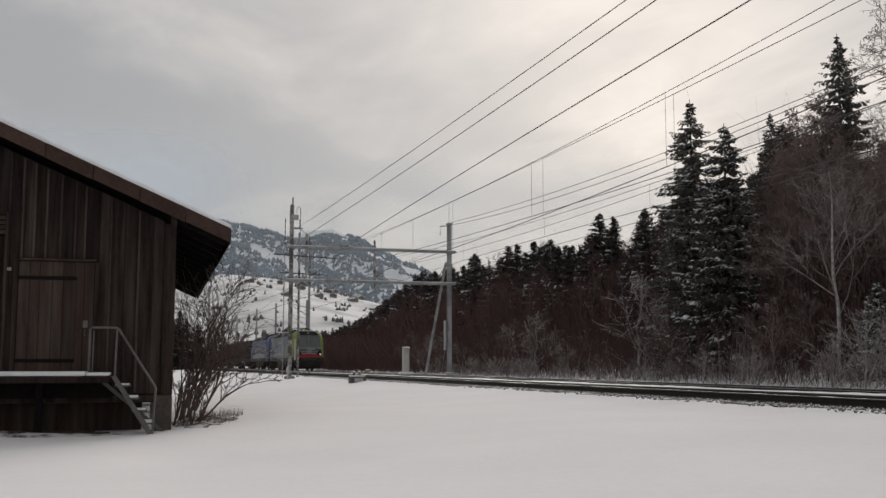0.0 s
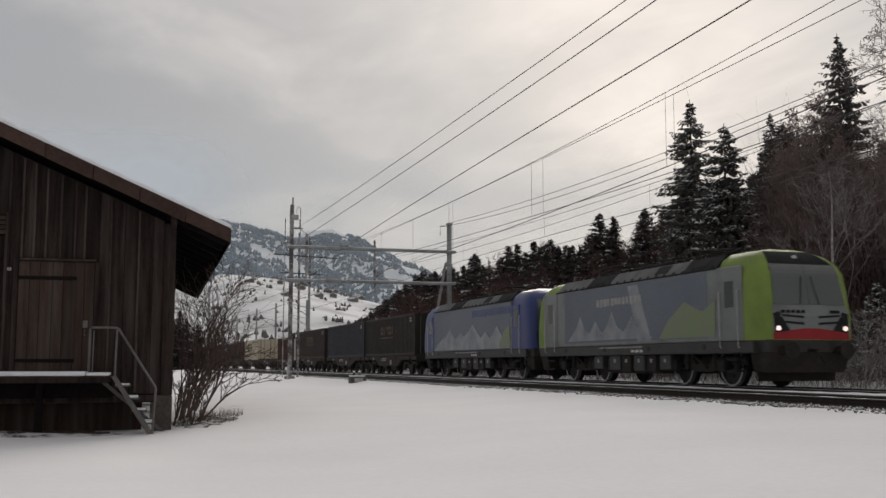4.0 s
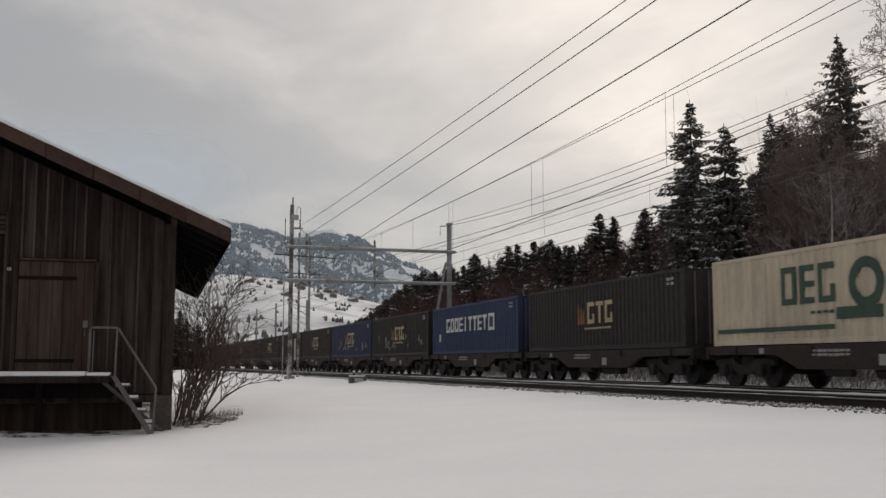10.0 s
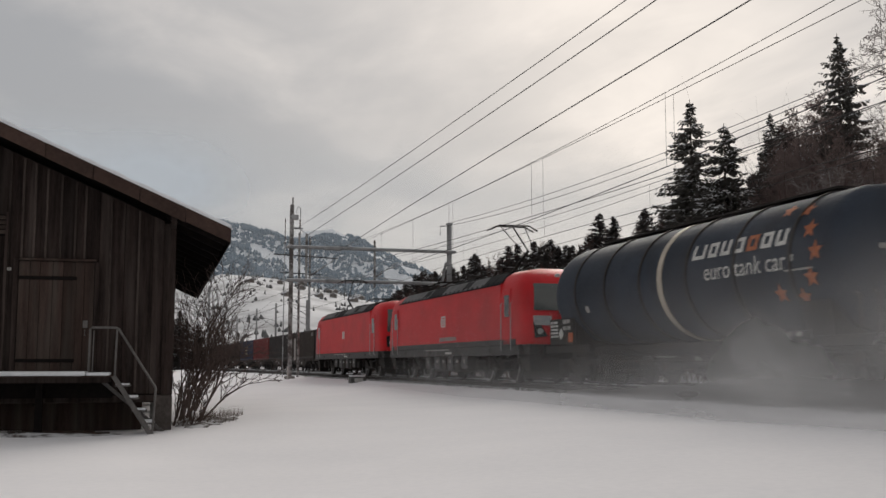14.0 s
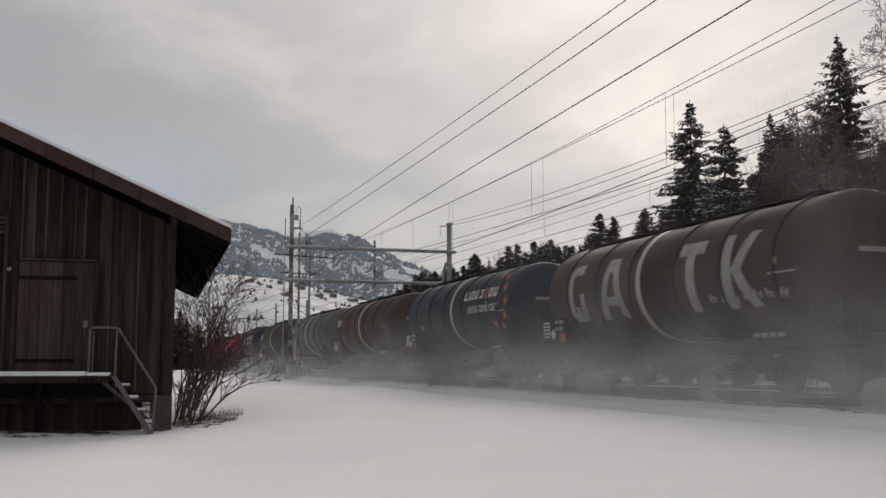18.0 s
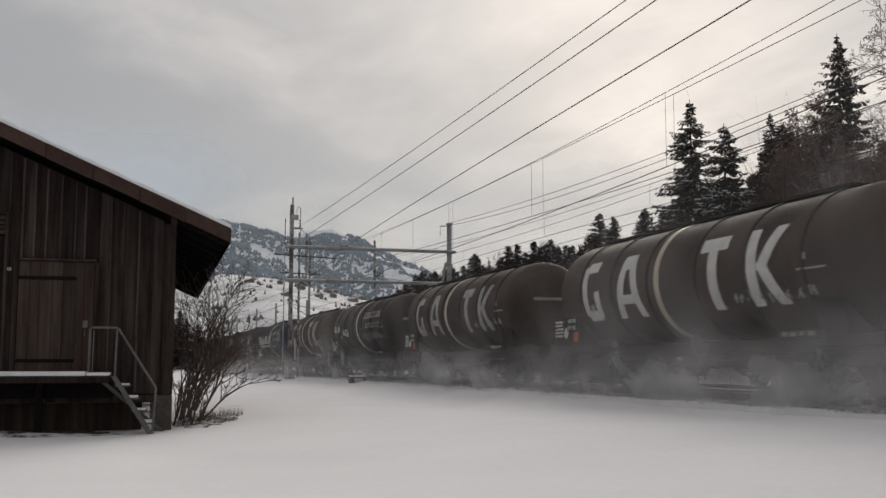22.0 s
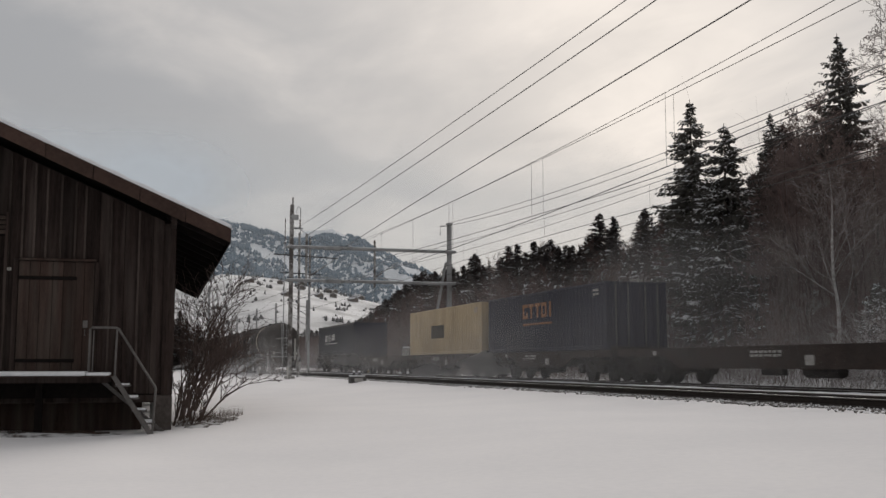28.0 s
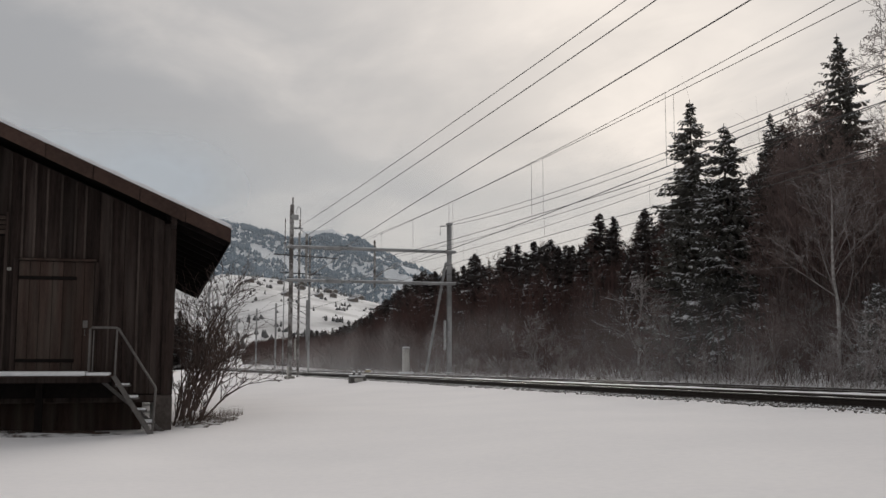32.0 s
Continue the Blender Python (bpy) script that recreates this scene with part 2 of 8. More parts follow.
def part(name, shape, material, parent=None, label="", at=None, smooth=False):
    """Links a shape, or a mesh made before, as one mesh object under a thing or a part."""
    me = shape.mesh(name, material, smooth) if isinstance(shape, Shape) else shape
    ob = new(name, me)
    if parent is not None:
        ob.parent = parent
    if at is not None:
        ob.matrix_basis = at if isinstance(at, Matrix) else Matrix.Translation(at)
    if label:
        ob["label"] = label
    return ob


def thing(name, label, category, at=(0, 0, 0), group="", kind="", data=None):
    ob = new(name, data)
    ob.matrix_basis = at if isinstance(at, Matrix) else Matrix.Translation(at)
    return tagged(ob, label, category, group, kind)


# ---- ground, hills, tracks ----
def step(a, b, x):
    t = np.clip((np.asarray(x, dtype=float) - a) / (b - a), 0, 1)
    return t * t * (3 - 2 * t)


def ground_z(x, y):
    """Height of the snow-covered ground."""
    x, y = np.asarray(x, dtype=float), np.asarray(y, dtype=float)
    z = -0.74 + 0.47 * np.clip((x - 1.0) / 11.0, 0, 1) ** 0.9
    z = z + 0.030 * np.sin(x * 0.55 + y * 0.21) + 0.022 * np.sin(x * 0.9 - y * 0.37 + 1.3)
    z = np.where(x > 11.6, z * (1 - step(11.6, 12.7, x)) + (-0.205 + 0.022 * np.sin(y * 2.1 + x * 6) * np.sin(y * 0.6 + 1) + 0.012 * np.sin(y * 7.3 + x * 17)) * step(11.6, 12.7, x), z)
    z = np.where((x > 13.26) & (x < 20.6), -0.40, z)
    right = -0.20 + 0.75 * step(21.0, 30.0, x) + 0.03 * np.clip(x - 30, 0, 50)
    z = np.where(x >= 20.6, right, z)
    return z


def grid_mesh(name, xs, ys, zf, material):
    xx, yy = np.meshgrid(xs, ys, indexing="ij")
    v = np.stack([xx, yy, zf(xx, yy)], -1).reshape(-1, 3)
    n, m = len(xs), len(ys)
    i = (np.arange(n - 1)[:, None] * m + np.arange(m - 1)[None]).ravel()
    me = quick_mesh(name, v, np.stack([i, i + m, i + m + 1, i + 1], -1), material)
    me.shade_smooth()
    return me


def build_ground():
    xs = np.unique(np.concatenate([[-4000, -1500, -600, -250, -120, -70], np.linspace(-40, 12.2, 110), np.linspace(12.3, 13.24, 16), [13.28, 20.58, 20.62], np.linspace(21, 45, 40),
                                   [55, 70, 80, 100, 150, 250, 330, 600, 1500, 4000]]))
    ys = np.unique(np.concatenate([[-1500, -400, -100, -40, -15], np.linspace(-5, 80, 420), np.linspace(80, 220, 40), [260, 320, 420, 600, 900, 1500, 4500]]))
    tagged(new("ground", grid_mesh("ground", xs, ys, ground_z, SNOW)), "smooth untrodden snow over flat meadow beside the tracks", "snow ground", kind="structure")


build_ground()

HILL = surf("snowy_pasture", (0.84, 0.845, 0.85), (0.78, 0.785, 0.80), 0.012, 0.95, 0, 0.0, fine=0.05, spec=0.05, grime=(0.17, 0.17, 0.17), grime_amount=0.55,
            grime_stretch=(1, 1, 2.0), grime_scale=0.02)
FOREST_SLOPE = surf("snowy_mountain_slope", (0.80, 0.815, 0.83), (0.66, 0.68, 0.71), 0.02, 1.0, 0, 0.0, fine=0.09, spec=0.0)
CLUMP = surf("distant_wood", (0.19, 0.19, 0.19), (0.12, 0.123, 0.125), 0.1, 1.0, 0, 0.0, spec=0.0)
# the blue of distant haze is painted into the wood's base colour
CLUMP_BLUE = surf("haze_tinted_mountain_wood", (0.098, 0.145, 0.19), (0.078, 0.115, 0.15), 0.05, 1.0, 0, 0.0, spec=0.0)


def hill_z(x, y):
    x, y = np.asarray(x) / 2.0, np.asarray(y) / 2.0
    crest = np.interp(x, [-400, -100, 0, 38, 71, 101, 132, 171, 200, 260, 420], [40, 46, 50, 54, 63, 59, 50.5, 41, 36, 30, 24])
    h = crest * step(300, 760, y) ** 0.8 + 1.2 * np.sin(x * 0.06 + y * 0.02) * step(300, 500, y)
    return (np.where(y > 760, h - (y - 760) * 0.10, h) - 0.5) * 2.0


def mountain_z(x, y):
    crest = np.interp(x, [-2500, -700, 0, 226, 271, 337, 387, 420, 451, 490, 521, 560, 591, 663, 687, 720, 800, 1000, 1600], [420, 360, 330, 315, 309, 298, 290, 300, 311, 309, 292, 268, 246, 214, 180, 160, 140, 110, 70])
    rough = sum(a * np.sin(x * f + y * g + p) for a, f, g, p in ((14, 0.021, 0.009, 0.4), (8, 0.05, 0.031, 2.0), (5, 0.093, 0.05, 4.0), (3, 0.17, 0.02, 1.0)))
    return crest * step(1200, 2500, y) ** 0.85 + rough * step(1300, 1900, y) * 0.8 - 6


def clumps(spots, material, name, seed):
    """Small distant tree crowns, each an uneven spindle of triangles."""
    rng = np.random.default_rng(seed)
    v, f = [], []
    for x, y, z, r, h in spots:
        k, n = len(v), 5
        a0 = rng.uniform(0, 6.28)
        for lvl, (q, t) in enumerate(((0.55, 0.0), (1.0, 0.25), (0.6, 0.6))):
            for j in range(n):
                a = a0 + 6.283 * j / n + lvl * 0.5
                rr = r * q * rng.uniform(0.7, 1.25)
                v.append((x + rr * math.cos(a), y + rr * math.sin(a), z + h * (t + rng.uniform(-0.06, 0.06))))
        v.append((x + rng.uniform(-0.1, 0.1) * r, y, z + h))
        for lvl in range(2):
            for j in range(n):
                a, b = k + lvl * n + j, k + lvl * n + (j + 1) % n
                f += [(a, b, b + n), (a, b + n, a + n)]
        for j in range(n):
            f.append((k + 2 * n + j, k + 2 * n + (j + 1) % n, k + 3 * n))
    return quick_mesh(name, v, f, material)


def build_distance():
    tagged(new("hillside", grid_mesh("hillside", np.linspace(-800, 840, 130), np.linspace(600, 2000, 70), hill_z, HILL)),
           "snow-covered pasture hillside with scattered trees and farms", "hillside", kind="structure")
    tagged(new("mountain", grid_mesh("mountain", np.linspace(-2500, 1600, 260), np.linspace(1200, 2700, 60), mountain_z, FOREST_SLOPE)),
           "hazy blue-grey wooded mountain with snowy clearings", "mountain", kind="structure")
    rng = np.random.default_rng(4)
    spots = []
    for k in range(230):         # little woods and hedges on the pasture
        cx, cy = rng.uniform(-60, 440), rng.uniform(800, 1510)
        for _ in range(rng.integers(1, 7)):
            x, y = cx + rng.normal(0, 5), cy + rng.normal(0, 3)
            spots.append((x, y, float(hill_z(x, y)) - 0.4, rng.uniform(0.9, 2.0), rng.uniform(2, 6)))
    for k in range(120):         # a belt of trees along the foot of the hill
        x, y = rng.uniform(-60, 440), rng.uniform(690, 840)
        spots.append((x, y, float(hill_z(x, y)) - 0.4, rng.uniform(1.5, 3.0), rng.uniform(3, 8)))
    tagged(new("hillside_trees", clumps(spots, CLUMP, "hillside_trees", 1)), "small dark trees and hedges scattered over the snowy hillside", "trees", kind="stuff")
    spots = []
    for k in range(20000):
        x, y = rng.uniform(60, 820), rng.uniform(1500, 2560)
        if noise.noise((x * 0.011, y * 0.0042, 3.0)) + 0.22 * noise.noise((x * 0.05, y * 0.016, 7.0)) > 0.34 - 0.22 * float(step(400, 500, x)) - 0.12 * float(step(2150, 2450, y)):
            continue
        spots.append((x, y, float(mountain_z(x, min(y, 2500))) - 2, rng.uniform(3, 5), rng.uniform(6, 11)))
    tagged(new("mountain_forest", clumps(spots, CLUMP_BLUE, "mountain_forest", 2)), "conifer forest covering the mountain, tinted blue-grey for haze", "forest", kind="stuff")


build_distance()


def mist_material():
    """Thin winter haze: most light passes, the rest is scattered."""
    m = bpy.data.materials.new("winter_haze")
    m.use_nodes = True
    N, L = m.node_tree.nodes, m.node_tree.links
    N.clear()
    out, mx, clear = N.new("ShaderNodeOutputMaterial"), N.new("ShaderNodeMixShader"), N.new("ShaderNodeBsdfTransparent")
    both, dif, tra = N.new("ShaderNodeMixShader"), N.new("ShaderNodeBsdfDiffuse"), N.new("ShaderNodeBsdfTranslucent")
    for n in (dif, tra):
        n.inputs[0].default_value = (0.60, 0.67, 0.74, 1)
    L.new(dif.outputs[0], both.inputs[1])
    L.new(tra.outputs[0], both.inputs[2])
    tc, no, rg, at, mu = N.new("ShaderNodeTexCoord"), N.new("ShaderNodeTexNoise"), N.new("ShaderNodeMapRange"), N.new("ShaderNodeAttribute"), N.new("ShaderNodeMath")
    no.inputs["Scale"].default_value, no.inputs["Detail"].default_value = 0.006, 4.0
    for i, q in enumerate((0.3, 0.7, 0.7, 1.3)):
        rg.inputs[1 + i].default_value = q
    at.attribute_name, mu.operation = "thickness", "MULTIPLY"
    L.new(tc.outputs["Object"], no.inputs[0])
    L.new(no.outputs[0], rg.inputs[0])
    for i, q in enumerate((rg.outputs[0], at.outputs["Fac"])):
        L.new(q, mu.inputs[i])
    for i, q in enumerate((mu.outputs[0], clear.outputs[0], both.outputs[0])):
        L.new(q, mx.inputs[i])
    L.new(mx.outputs[0], out.inputs[0])
    return m


def build_mist():
    us, ws = np.linspace(-500, 1100, 60), np.linspace(0, 520, 40)
    xx, zz = np.meshgrid(us, ws, indexing="ij")
    v = np.stack([xx, 1575 + 12 * np.sin(xx * 0.01), zz], -1).reshape(-1, 3)
    i = (np.arange(59)[:, None] * 40 + np.arange(39)[None]).ravel()
    me = quick_mesh("valley_haze", v, np.stack([i, i + 40, i + 41, i + 1], -1), mist_material())
    me.shade_smooth()
    th = 0.22 + 0.75 * step(195, 255, zz + 0.0) * step(230, 60, xx)
    th = th * step(380, 270, zz) * step(1100, 800, xx) * step(-500, -300, xx)
    at = me.attributes.new("thickness", "FLOAT", "POINT")
    at.data.foreach_set("value", th.reshape(-1).astype(np.float32))
    tagged(new("valley_haze", me), "thin pale haze and low cloud before the mountain", "haze", kind="stuff")


build_mist()
HOUSE_WALL = surf("farmhouse_wall", (0.22, 0.20, 0.185), (0.15, 0.135, 0.125), 0.5, 0.9, 0, 0.0)
HOUSE_ROOF = surf("snowy_house_roof", (0.60, 0.61, 0.63), (0.50, 0.51, 0.53), 0.4, 0.9, 0, 0.0)
PANE = surf("dark_window_pane", (0.03, 0.033, 0.037), None, 1.0, 0.2, 0, 0.0, spec=0.6)


def farmhouse(x, y, turn, w, d, h):
    z = float(hill_z(x, y))
    t = thing("farmhouse", "small brown farmhouse with snow-covered gable roof on hillside", "house", pose(x, y, z - 0.6, 0, 0, turn), "farmhouses on the hillside")
    part("wall", Shape().prism([(-w, 0), (w, 0), (w, h), (0, h + w * 0.55), (-w, h)], "y", -d, d), HOUSE_WALL, t)
    for s in (-1, 1):
        part("roof", Shape().prism([(0, h + w * 0.55 + 0.1), (s * (w + 0.9), h - 0.4), (s * (w + 0.9), h - 0.05), (0, h + w * 0.55 + 0.5)], "y", -d - 0.8, d + 0.8), HOUSE_ROOF, t)
    for k in (-0.5, 0.5):
        part("window", Shape().box(k * w - 0.5, k * w + 0.5, -d - 0.12, -d + 0.02, h * 0.45, h * 0.75), PANE, t)


for x, y, turn in ((214, 1120, 20), (236, 1150, -15), (254, 1130, 35), (276, 1190, 10), (296, 1130, -30), (318, 1210, 15), (190, 1240, -10), (168, 1060, 25), (262, 1270, 0), (340, 1170, -20),
                   (150, 1200, 12), (226, 1300, -8), (284, 1240, 30), (244, 1210, -25), (206, 1190, 5), (306, 1160, 40)):
    args = (x, y, turn, 2.9 + (x % 3) * 0.4, 4.0 + (y % 4) * 0.3, 3.4)
    farmhouse(*args)

RAIL_PROFILE = [(-0.072, -0.172), (0.072, -0.172), (0.072, -0.158), (0.012, -0.135), (0.010, -0.050), (0.036, -0.038), (0.036, -0.012), (-0.036, -0.012), (-0.036, -0.038),
                (-0.010, -0.050), (-0.012, -0.135), (-0.072, -0.158)]


def build_track(xc, which):
    t = thing("railway_track_" + which, "straight standard-gauge track, snow lying between dark rusty rails", "railway track", (xc, 0, 0), "railway tracks", "structure")
    for s in (-1, 1):
        r = part("rail", Shape().prism([(s * 0.753 + x, z) for x, z in RAIL_PROFILE], "y", -80, 620), RAIL_STEEL, t)
        part("rail_head", Shape().prism([(s * 0.753 + x, z) for x, z in ((-0.034, -0.0118), (0.034, -0.0118), (0.030, 0.0), (-0.030, 0.0))], "y", -80, 620), RAIL_HEAD, r, "worn bright running surface")
    sl = Shape()
    for k in range(int(260 / 0.6)):
        y = -30 + k * 0.6
        sl.box(-1.3, 1.3, y - 0.12, y + 0.12, -0.36, -0.174)
    tagged(part("sleepers", sl, SLEEPER, t), kind="stuff")


build_track(XN, "near")
build_track(XF, "far")


def build_bed():
    """The ballast bed, with packed snow between and beside the rails."""
    bed = [(12.25, -0.40), (12.6, -0.24), (12.95, -0.20), (20.0, -0.20), (20.35, -0.26), (20.9, -0.40)]
    t = thing("track_bed", "dark ballast bed partly buried in snow", "ballast", kind="structure", data=Shape().prism(bed, "y", -80, 620).mesh("track_bed", BALLAST))
    rng = np.random.default_rng(8)

    def bank(x0, x1, z, lump, name):
        xs = np.linspace(x0, x1, 7)
        ys = np.unique(np.concatenate([np.linspace(-20, 90, 420), np.linspace(90, 620, 120)]))

        def zf(xx, yy):
            e = np.minimum(xx - x0, x1 - xx) / (x1 - x0)
            return z - 0.10 * (1 - step(0, 0.22, e)) + lump * (np.sin(yy * 2.3 + xx * 4) * 0.4 + np.sin(yy * 5.1 - xx * 7 + 1) * 0.3 + np.sin(yy * 0.7) * 0.5)
        return tagged(new(name, grid_mesh(name, xs, ys, zf, SNOW_LUMP)), "packed snow lying between the rails", "snow", kind="structure")

    for xc in (XN, XF):
        bank(xc - 0.69, xc + 0.69, -0.050, 0.012, "snow_strip")
    bank(XN + 0.82, XF - 0.82, -0.035, 0.02, "snow_strip")
    bank(XF + 0.85, 21.2, -0.06, 0.03, "snow_strip")
    # thin snow over the shoulder, through which the ballast breaks
    def shoulder(xx, yy):
        top = np.interp(xx, [11.9, 12.25, 12.75, 13.05, 13.6], [-0.36, -0.36, -0.24, -0.20, -0.20])
        lump = 0.35 * np.sin(yy * 0.9 + xx * 3) + 0.3 * np.sin(yy * 0.37 + 2) + rng.normal(0, 0.75, np.shape(xx))
        return top + 0.004 + 0.018 * lump - 0.03 * step(13.2, 13.6, xx)
    tagged(new("snow_strip", grid_mesh("snow_strip", np.linspace(12.8, 13.62, 16), np.unique(np.concatenate([np.linspace(8, 80, 900), np.linspace(80, 300, 200)])), shoulder, SNOW_LUMP)),
           "thin broken snow over the ballast shoulder", "snow", kind="structure")
    # loose stones along the shoulder
    n = 4200
    x = 12.45 + 1.15 * rng.beta(2.2, 1.2, n)
    y = 11 + 62 * rng.random(n) ** 1.15
    r = rng.uniform(0.022, 0.05, n)
    z = -0.20 + 0.35 * r
    base = np.array([(1, 0, 0), (-1, 0, 0), (0, 1, 0), (0, -1, 0), (0, 0, 0.8), (0, 0, -0.8)])
    v = base[None] * r[:, None, None] * rng.uniform(0.65, 1.3, (n, 6, 1)) + np.stack([x, y, z], -1)[:, None] + rng.normal(0, 0.006, (n, 6, 3))
    tri = np.array([(0, 2, 4), (2, 1, 4), (1, 3, 4), (3, 0, 4), (2, 0, 5), (1, 2, 5), (3, 1, 5), (0, 3, 5)])
    f = (np.arange(n)[:, None, None] * 6 + tri[None]).reshape(-1, 3)
    tagged(new("ballast_stones", quick_mesh("ballast_stones", v.reshape(-1, 3), f, STONE)), "loose dark ballast stones dusted with snow along the track", "stones", kind="stuff")


build_bed()


# ---- overhead line ----
GALV_OLD = surf("rust_streaked_steel", (0.38, 0.375, 0.37), (0.10, 0.088, 0.082), 1.3, 0.7, 0.2, 0.12, (1, 1, 1.2), 6.0, contrast=(0.42, 0.56))

def i_beam(s, x, y, z0, z1, w, d, t=0.02):
    for k in (-1, 1):
        s.box(x - w / 2, x + w / 2, y + k * d / 2 - t, y + k * d / 2 + t, z0, z1)
    return s.box(x - t, x + t, y - d / 2, y + d / 2, z0, z1)


def insulator(parent, p0, p1, r=0.055):
    s = Shape()
    p0, p1 = Vector(p0), Vector(p1)
    pts, rad = [], []
    for k in range(11):
        pts.append(p0.lerp(p1, k / 10))
        rad.append(r if k % 2 else r * 0.45)
    part("insulator", s.tube(pts, rad, 8), CERAMIC, parent, "ribbed brown ceramic insulator")


def cantilever(parent, xm, side, y, z_mess, z_cont, reach):
    """The arm that holds messenger and contact wire, on a hanger at xm."""
    xe = xm + side * reach
    part("arm", Shape().tube([(xm, y, z_cont + 0.5), (xe, y, z_mess)], 0.03, 6), GALV, parent)
    part("arm", Shape().tube([(xm, y, z_cont + 0.5), (xm + side * (reach + 0.3), y, z_cont + 0.32)], 0.028, 6), GALV, parent)
    part("steady_arm", Shape().tube([(xm + side * 0.5, y, z_cont + 0.42), (xe - side * 0.2, y, z_cont + 0.2), (xe, y, z_cont)], 0.02, 6), GALV, parent)
    insulator(parent, (xm + side * 0.08, y, z_cont + 0.52), (xm + side * 0.5, y, z_cont + 0.78))


def portal(y, xl, xr, zl, zr):
    t = thing("catenary_portal", "galvanised steel portal of two masts and double crossbeams over both tracks", "catenary portal", (0, y, 0), "overhead line supports")
    mast = part("mast", i_beam(Shape(), xl, 0, -0.3, zl, 0.24, 0.20), GALV_OLD, t)
    part("cable_conduit", Shape().tube([(xl + 0.58, 0.3, -0.2), (xl + 0.58, 0.3, 9.3)], 0.075, 8), GALV_OLD, t, "slender steel conduit beside the mast")
    part("hanger", i_beam(Shape(), xl + 1.0, 0, 5.9, 9.2, 0.13, 0.14), GALV_OLD, t)
    part("mast_base", Shape().box(xl - 0.3, xl + 0.3, -0.3, 0.3, -0.5, -0.12, 0.04), CONCRETE, mast, "concrete footing")
    mast = part("mast", i_beam(Shape(), xr, 0, -0.3, zr, 0.27, 0.24), GALV, t)
    part("mast_base", Shape().box(xr - 0.25, xr + 0.25, -0.25, 0.25, -0.4, 0.10, 0.05), GALV_SNOW, mast, "footing capped with snow")
    part("mast_cap", Shape().box(xr - 0.2, xr + 0.2, -0.18, 0.18, zr, zr + 0.12, 0.02), GALV_SNOW, mast)
    part("brace", i_beam(Shape(), 0, 0, 0, 7.95, 0.13, 0.15, 0.018), GALV, t, "raking steel brace", Matrix.Translation((xr - 1.62, 0.3, -0.2)) @ Matrix.Rotation(0.187, 4, "Y"))
    part("brace_foot", Shape().box(xr - 1.85, xr - 1.4, 0.1, 0.5, -0.4, -0.02, 0.04), CONCRETE, t)
    for z in (8.30, 6.10):
        s = Shape()
        for k in (-0.16, 0.16):
            s.box(xl - 0.35, xr + 0.45, k - 0.05, k + 0.05, z - 0.075, z + 0.075, 0.02)
        for j in range(14):
            x = xl + (xr - xl) * j / 13
            s.box(x - 0.04, x + 0.04, -0.16, 0.16, z - 0.05, z + 0.05)
        beam = part("crossbeam", s, GALV, t, "horizontal double-channel crossbeam")
        part("snow_cap", Shape().box(xl - 0.3, xr + 0.4, -0.2, 0.2, z + 0.073, z + 0.12, 0.03), SNOW_LUMP, beam, "thin ridge of snow")
        part("clamp", Shape().box(xl + 2.2, xl + 3.4, -0.24, 0.24, z - 0.12, z + 0.11, 0.03), GALV, beam)
    for xm, side in ((16.75, 1), (12.35, 1)):
        part("hanger", i_beam(Shape(), xm, 0, 5.75, 8.75, 0.11, 0.12), GALV_OLD, t, "vertical hanger post")
        cantilever(t, xm, side, 0, 7.5, 5.95, 1.6)
        part("insulator_pin", Shape().tube([(xm, 0, 8.75), (xm, 0, 8.95)], [0.09, 0.05], 8), CERAMIC, t)
    # gear at the top of the left mast
    part("switch_post", Shape().tube([(xl + 0.62, 0.2, 8.0), (xl + 0.60, 0.2, 10.9), (xl + 0.45, 0.2, 11.05), (xl + 0.3, 0.2, 10.6)], 0.03, 6), GALV, t)
    part("switch_bracket", Shape().box(xl - 0.1, xl + 0.75, -0.06, 0.06, 9.50, 9.60), GALV, t)
    part("switch_box", Shape().box(xl - 0.06, xl + 0.42, -0.15, 0.15, 10.1, 10.45, 0.03), GALV, t)
    insulator(t, (xl + 0.55, 0, 9.6), (xl + 0.55, 0, 10.15), 0.07)
    insulator(t, (xl + 0.05, 0, zl), (xl + 0.05, 0, zl + 0.5), 0.07)
    insulator(t, (xl - 0.42, 0, 8.4), (xl - 0.42, 0, 10.2), 0.045)
    part("downpipe", Shape().tube([(xl - 0.45, 0.1, -0.2), (xl - 0.42, 0.1, 8.5)], 0.035, 6), GALV, t)
    part("side_arm", Shape().tube([(xl - 1.15, 0, 7.80), (xl + 3.1, 0, 7.62)], 0.045, 6), WIRE, t)
    part("side_arm", Shape().tube([(xl - 0.75, 0, 6.60), (xl + 2.0, 0, 6.52)], 0.04, 6), WIRE, t)
    part("wire_arm", Shape().tube([(xr - 0.65, 0, zr - 0.75), (xr - 0.65, 0, zr - 0.1), (xr, 0, zr - 0.08)], 0.03, 6), GALV, t)
    part("marker_plate", Shape().box(xr - 0.34, xr - 0.28, -0.2, 0.2, 1.6, 3.6), GALV_SNOW, t)
    part("marker_plate", Shape().box(xl + 0.30, xl + 0.36, -0.15, 0.15, 0.9, 2.3), PALE_METAL, t)
    return t


portal(68, 11.12, 22.02, 11.1, 10.2)


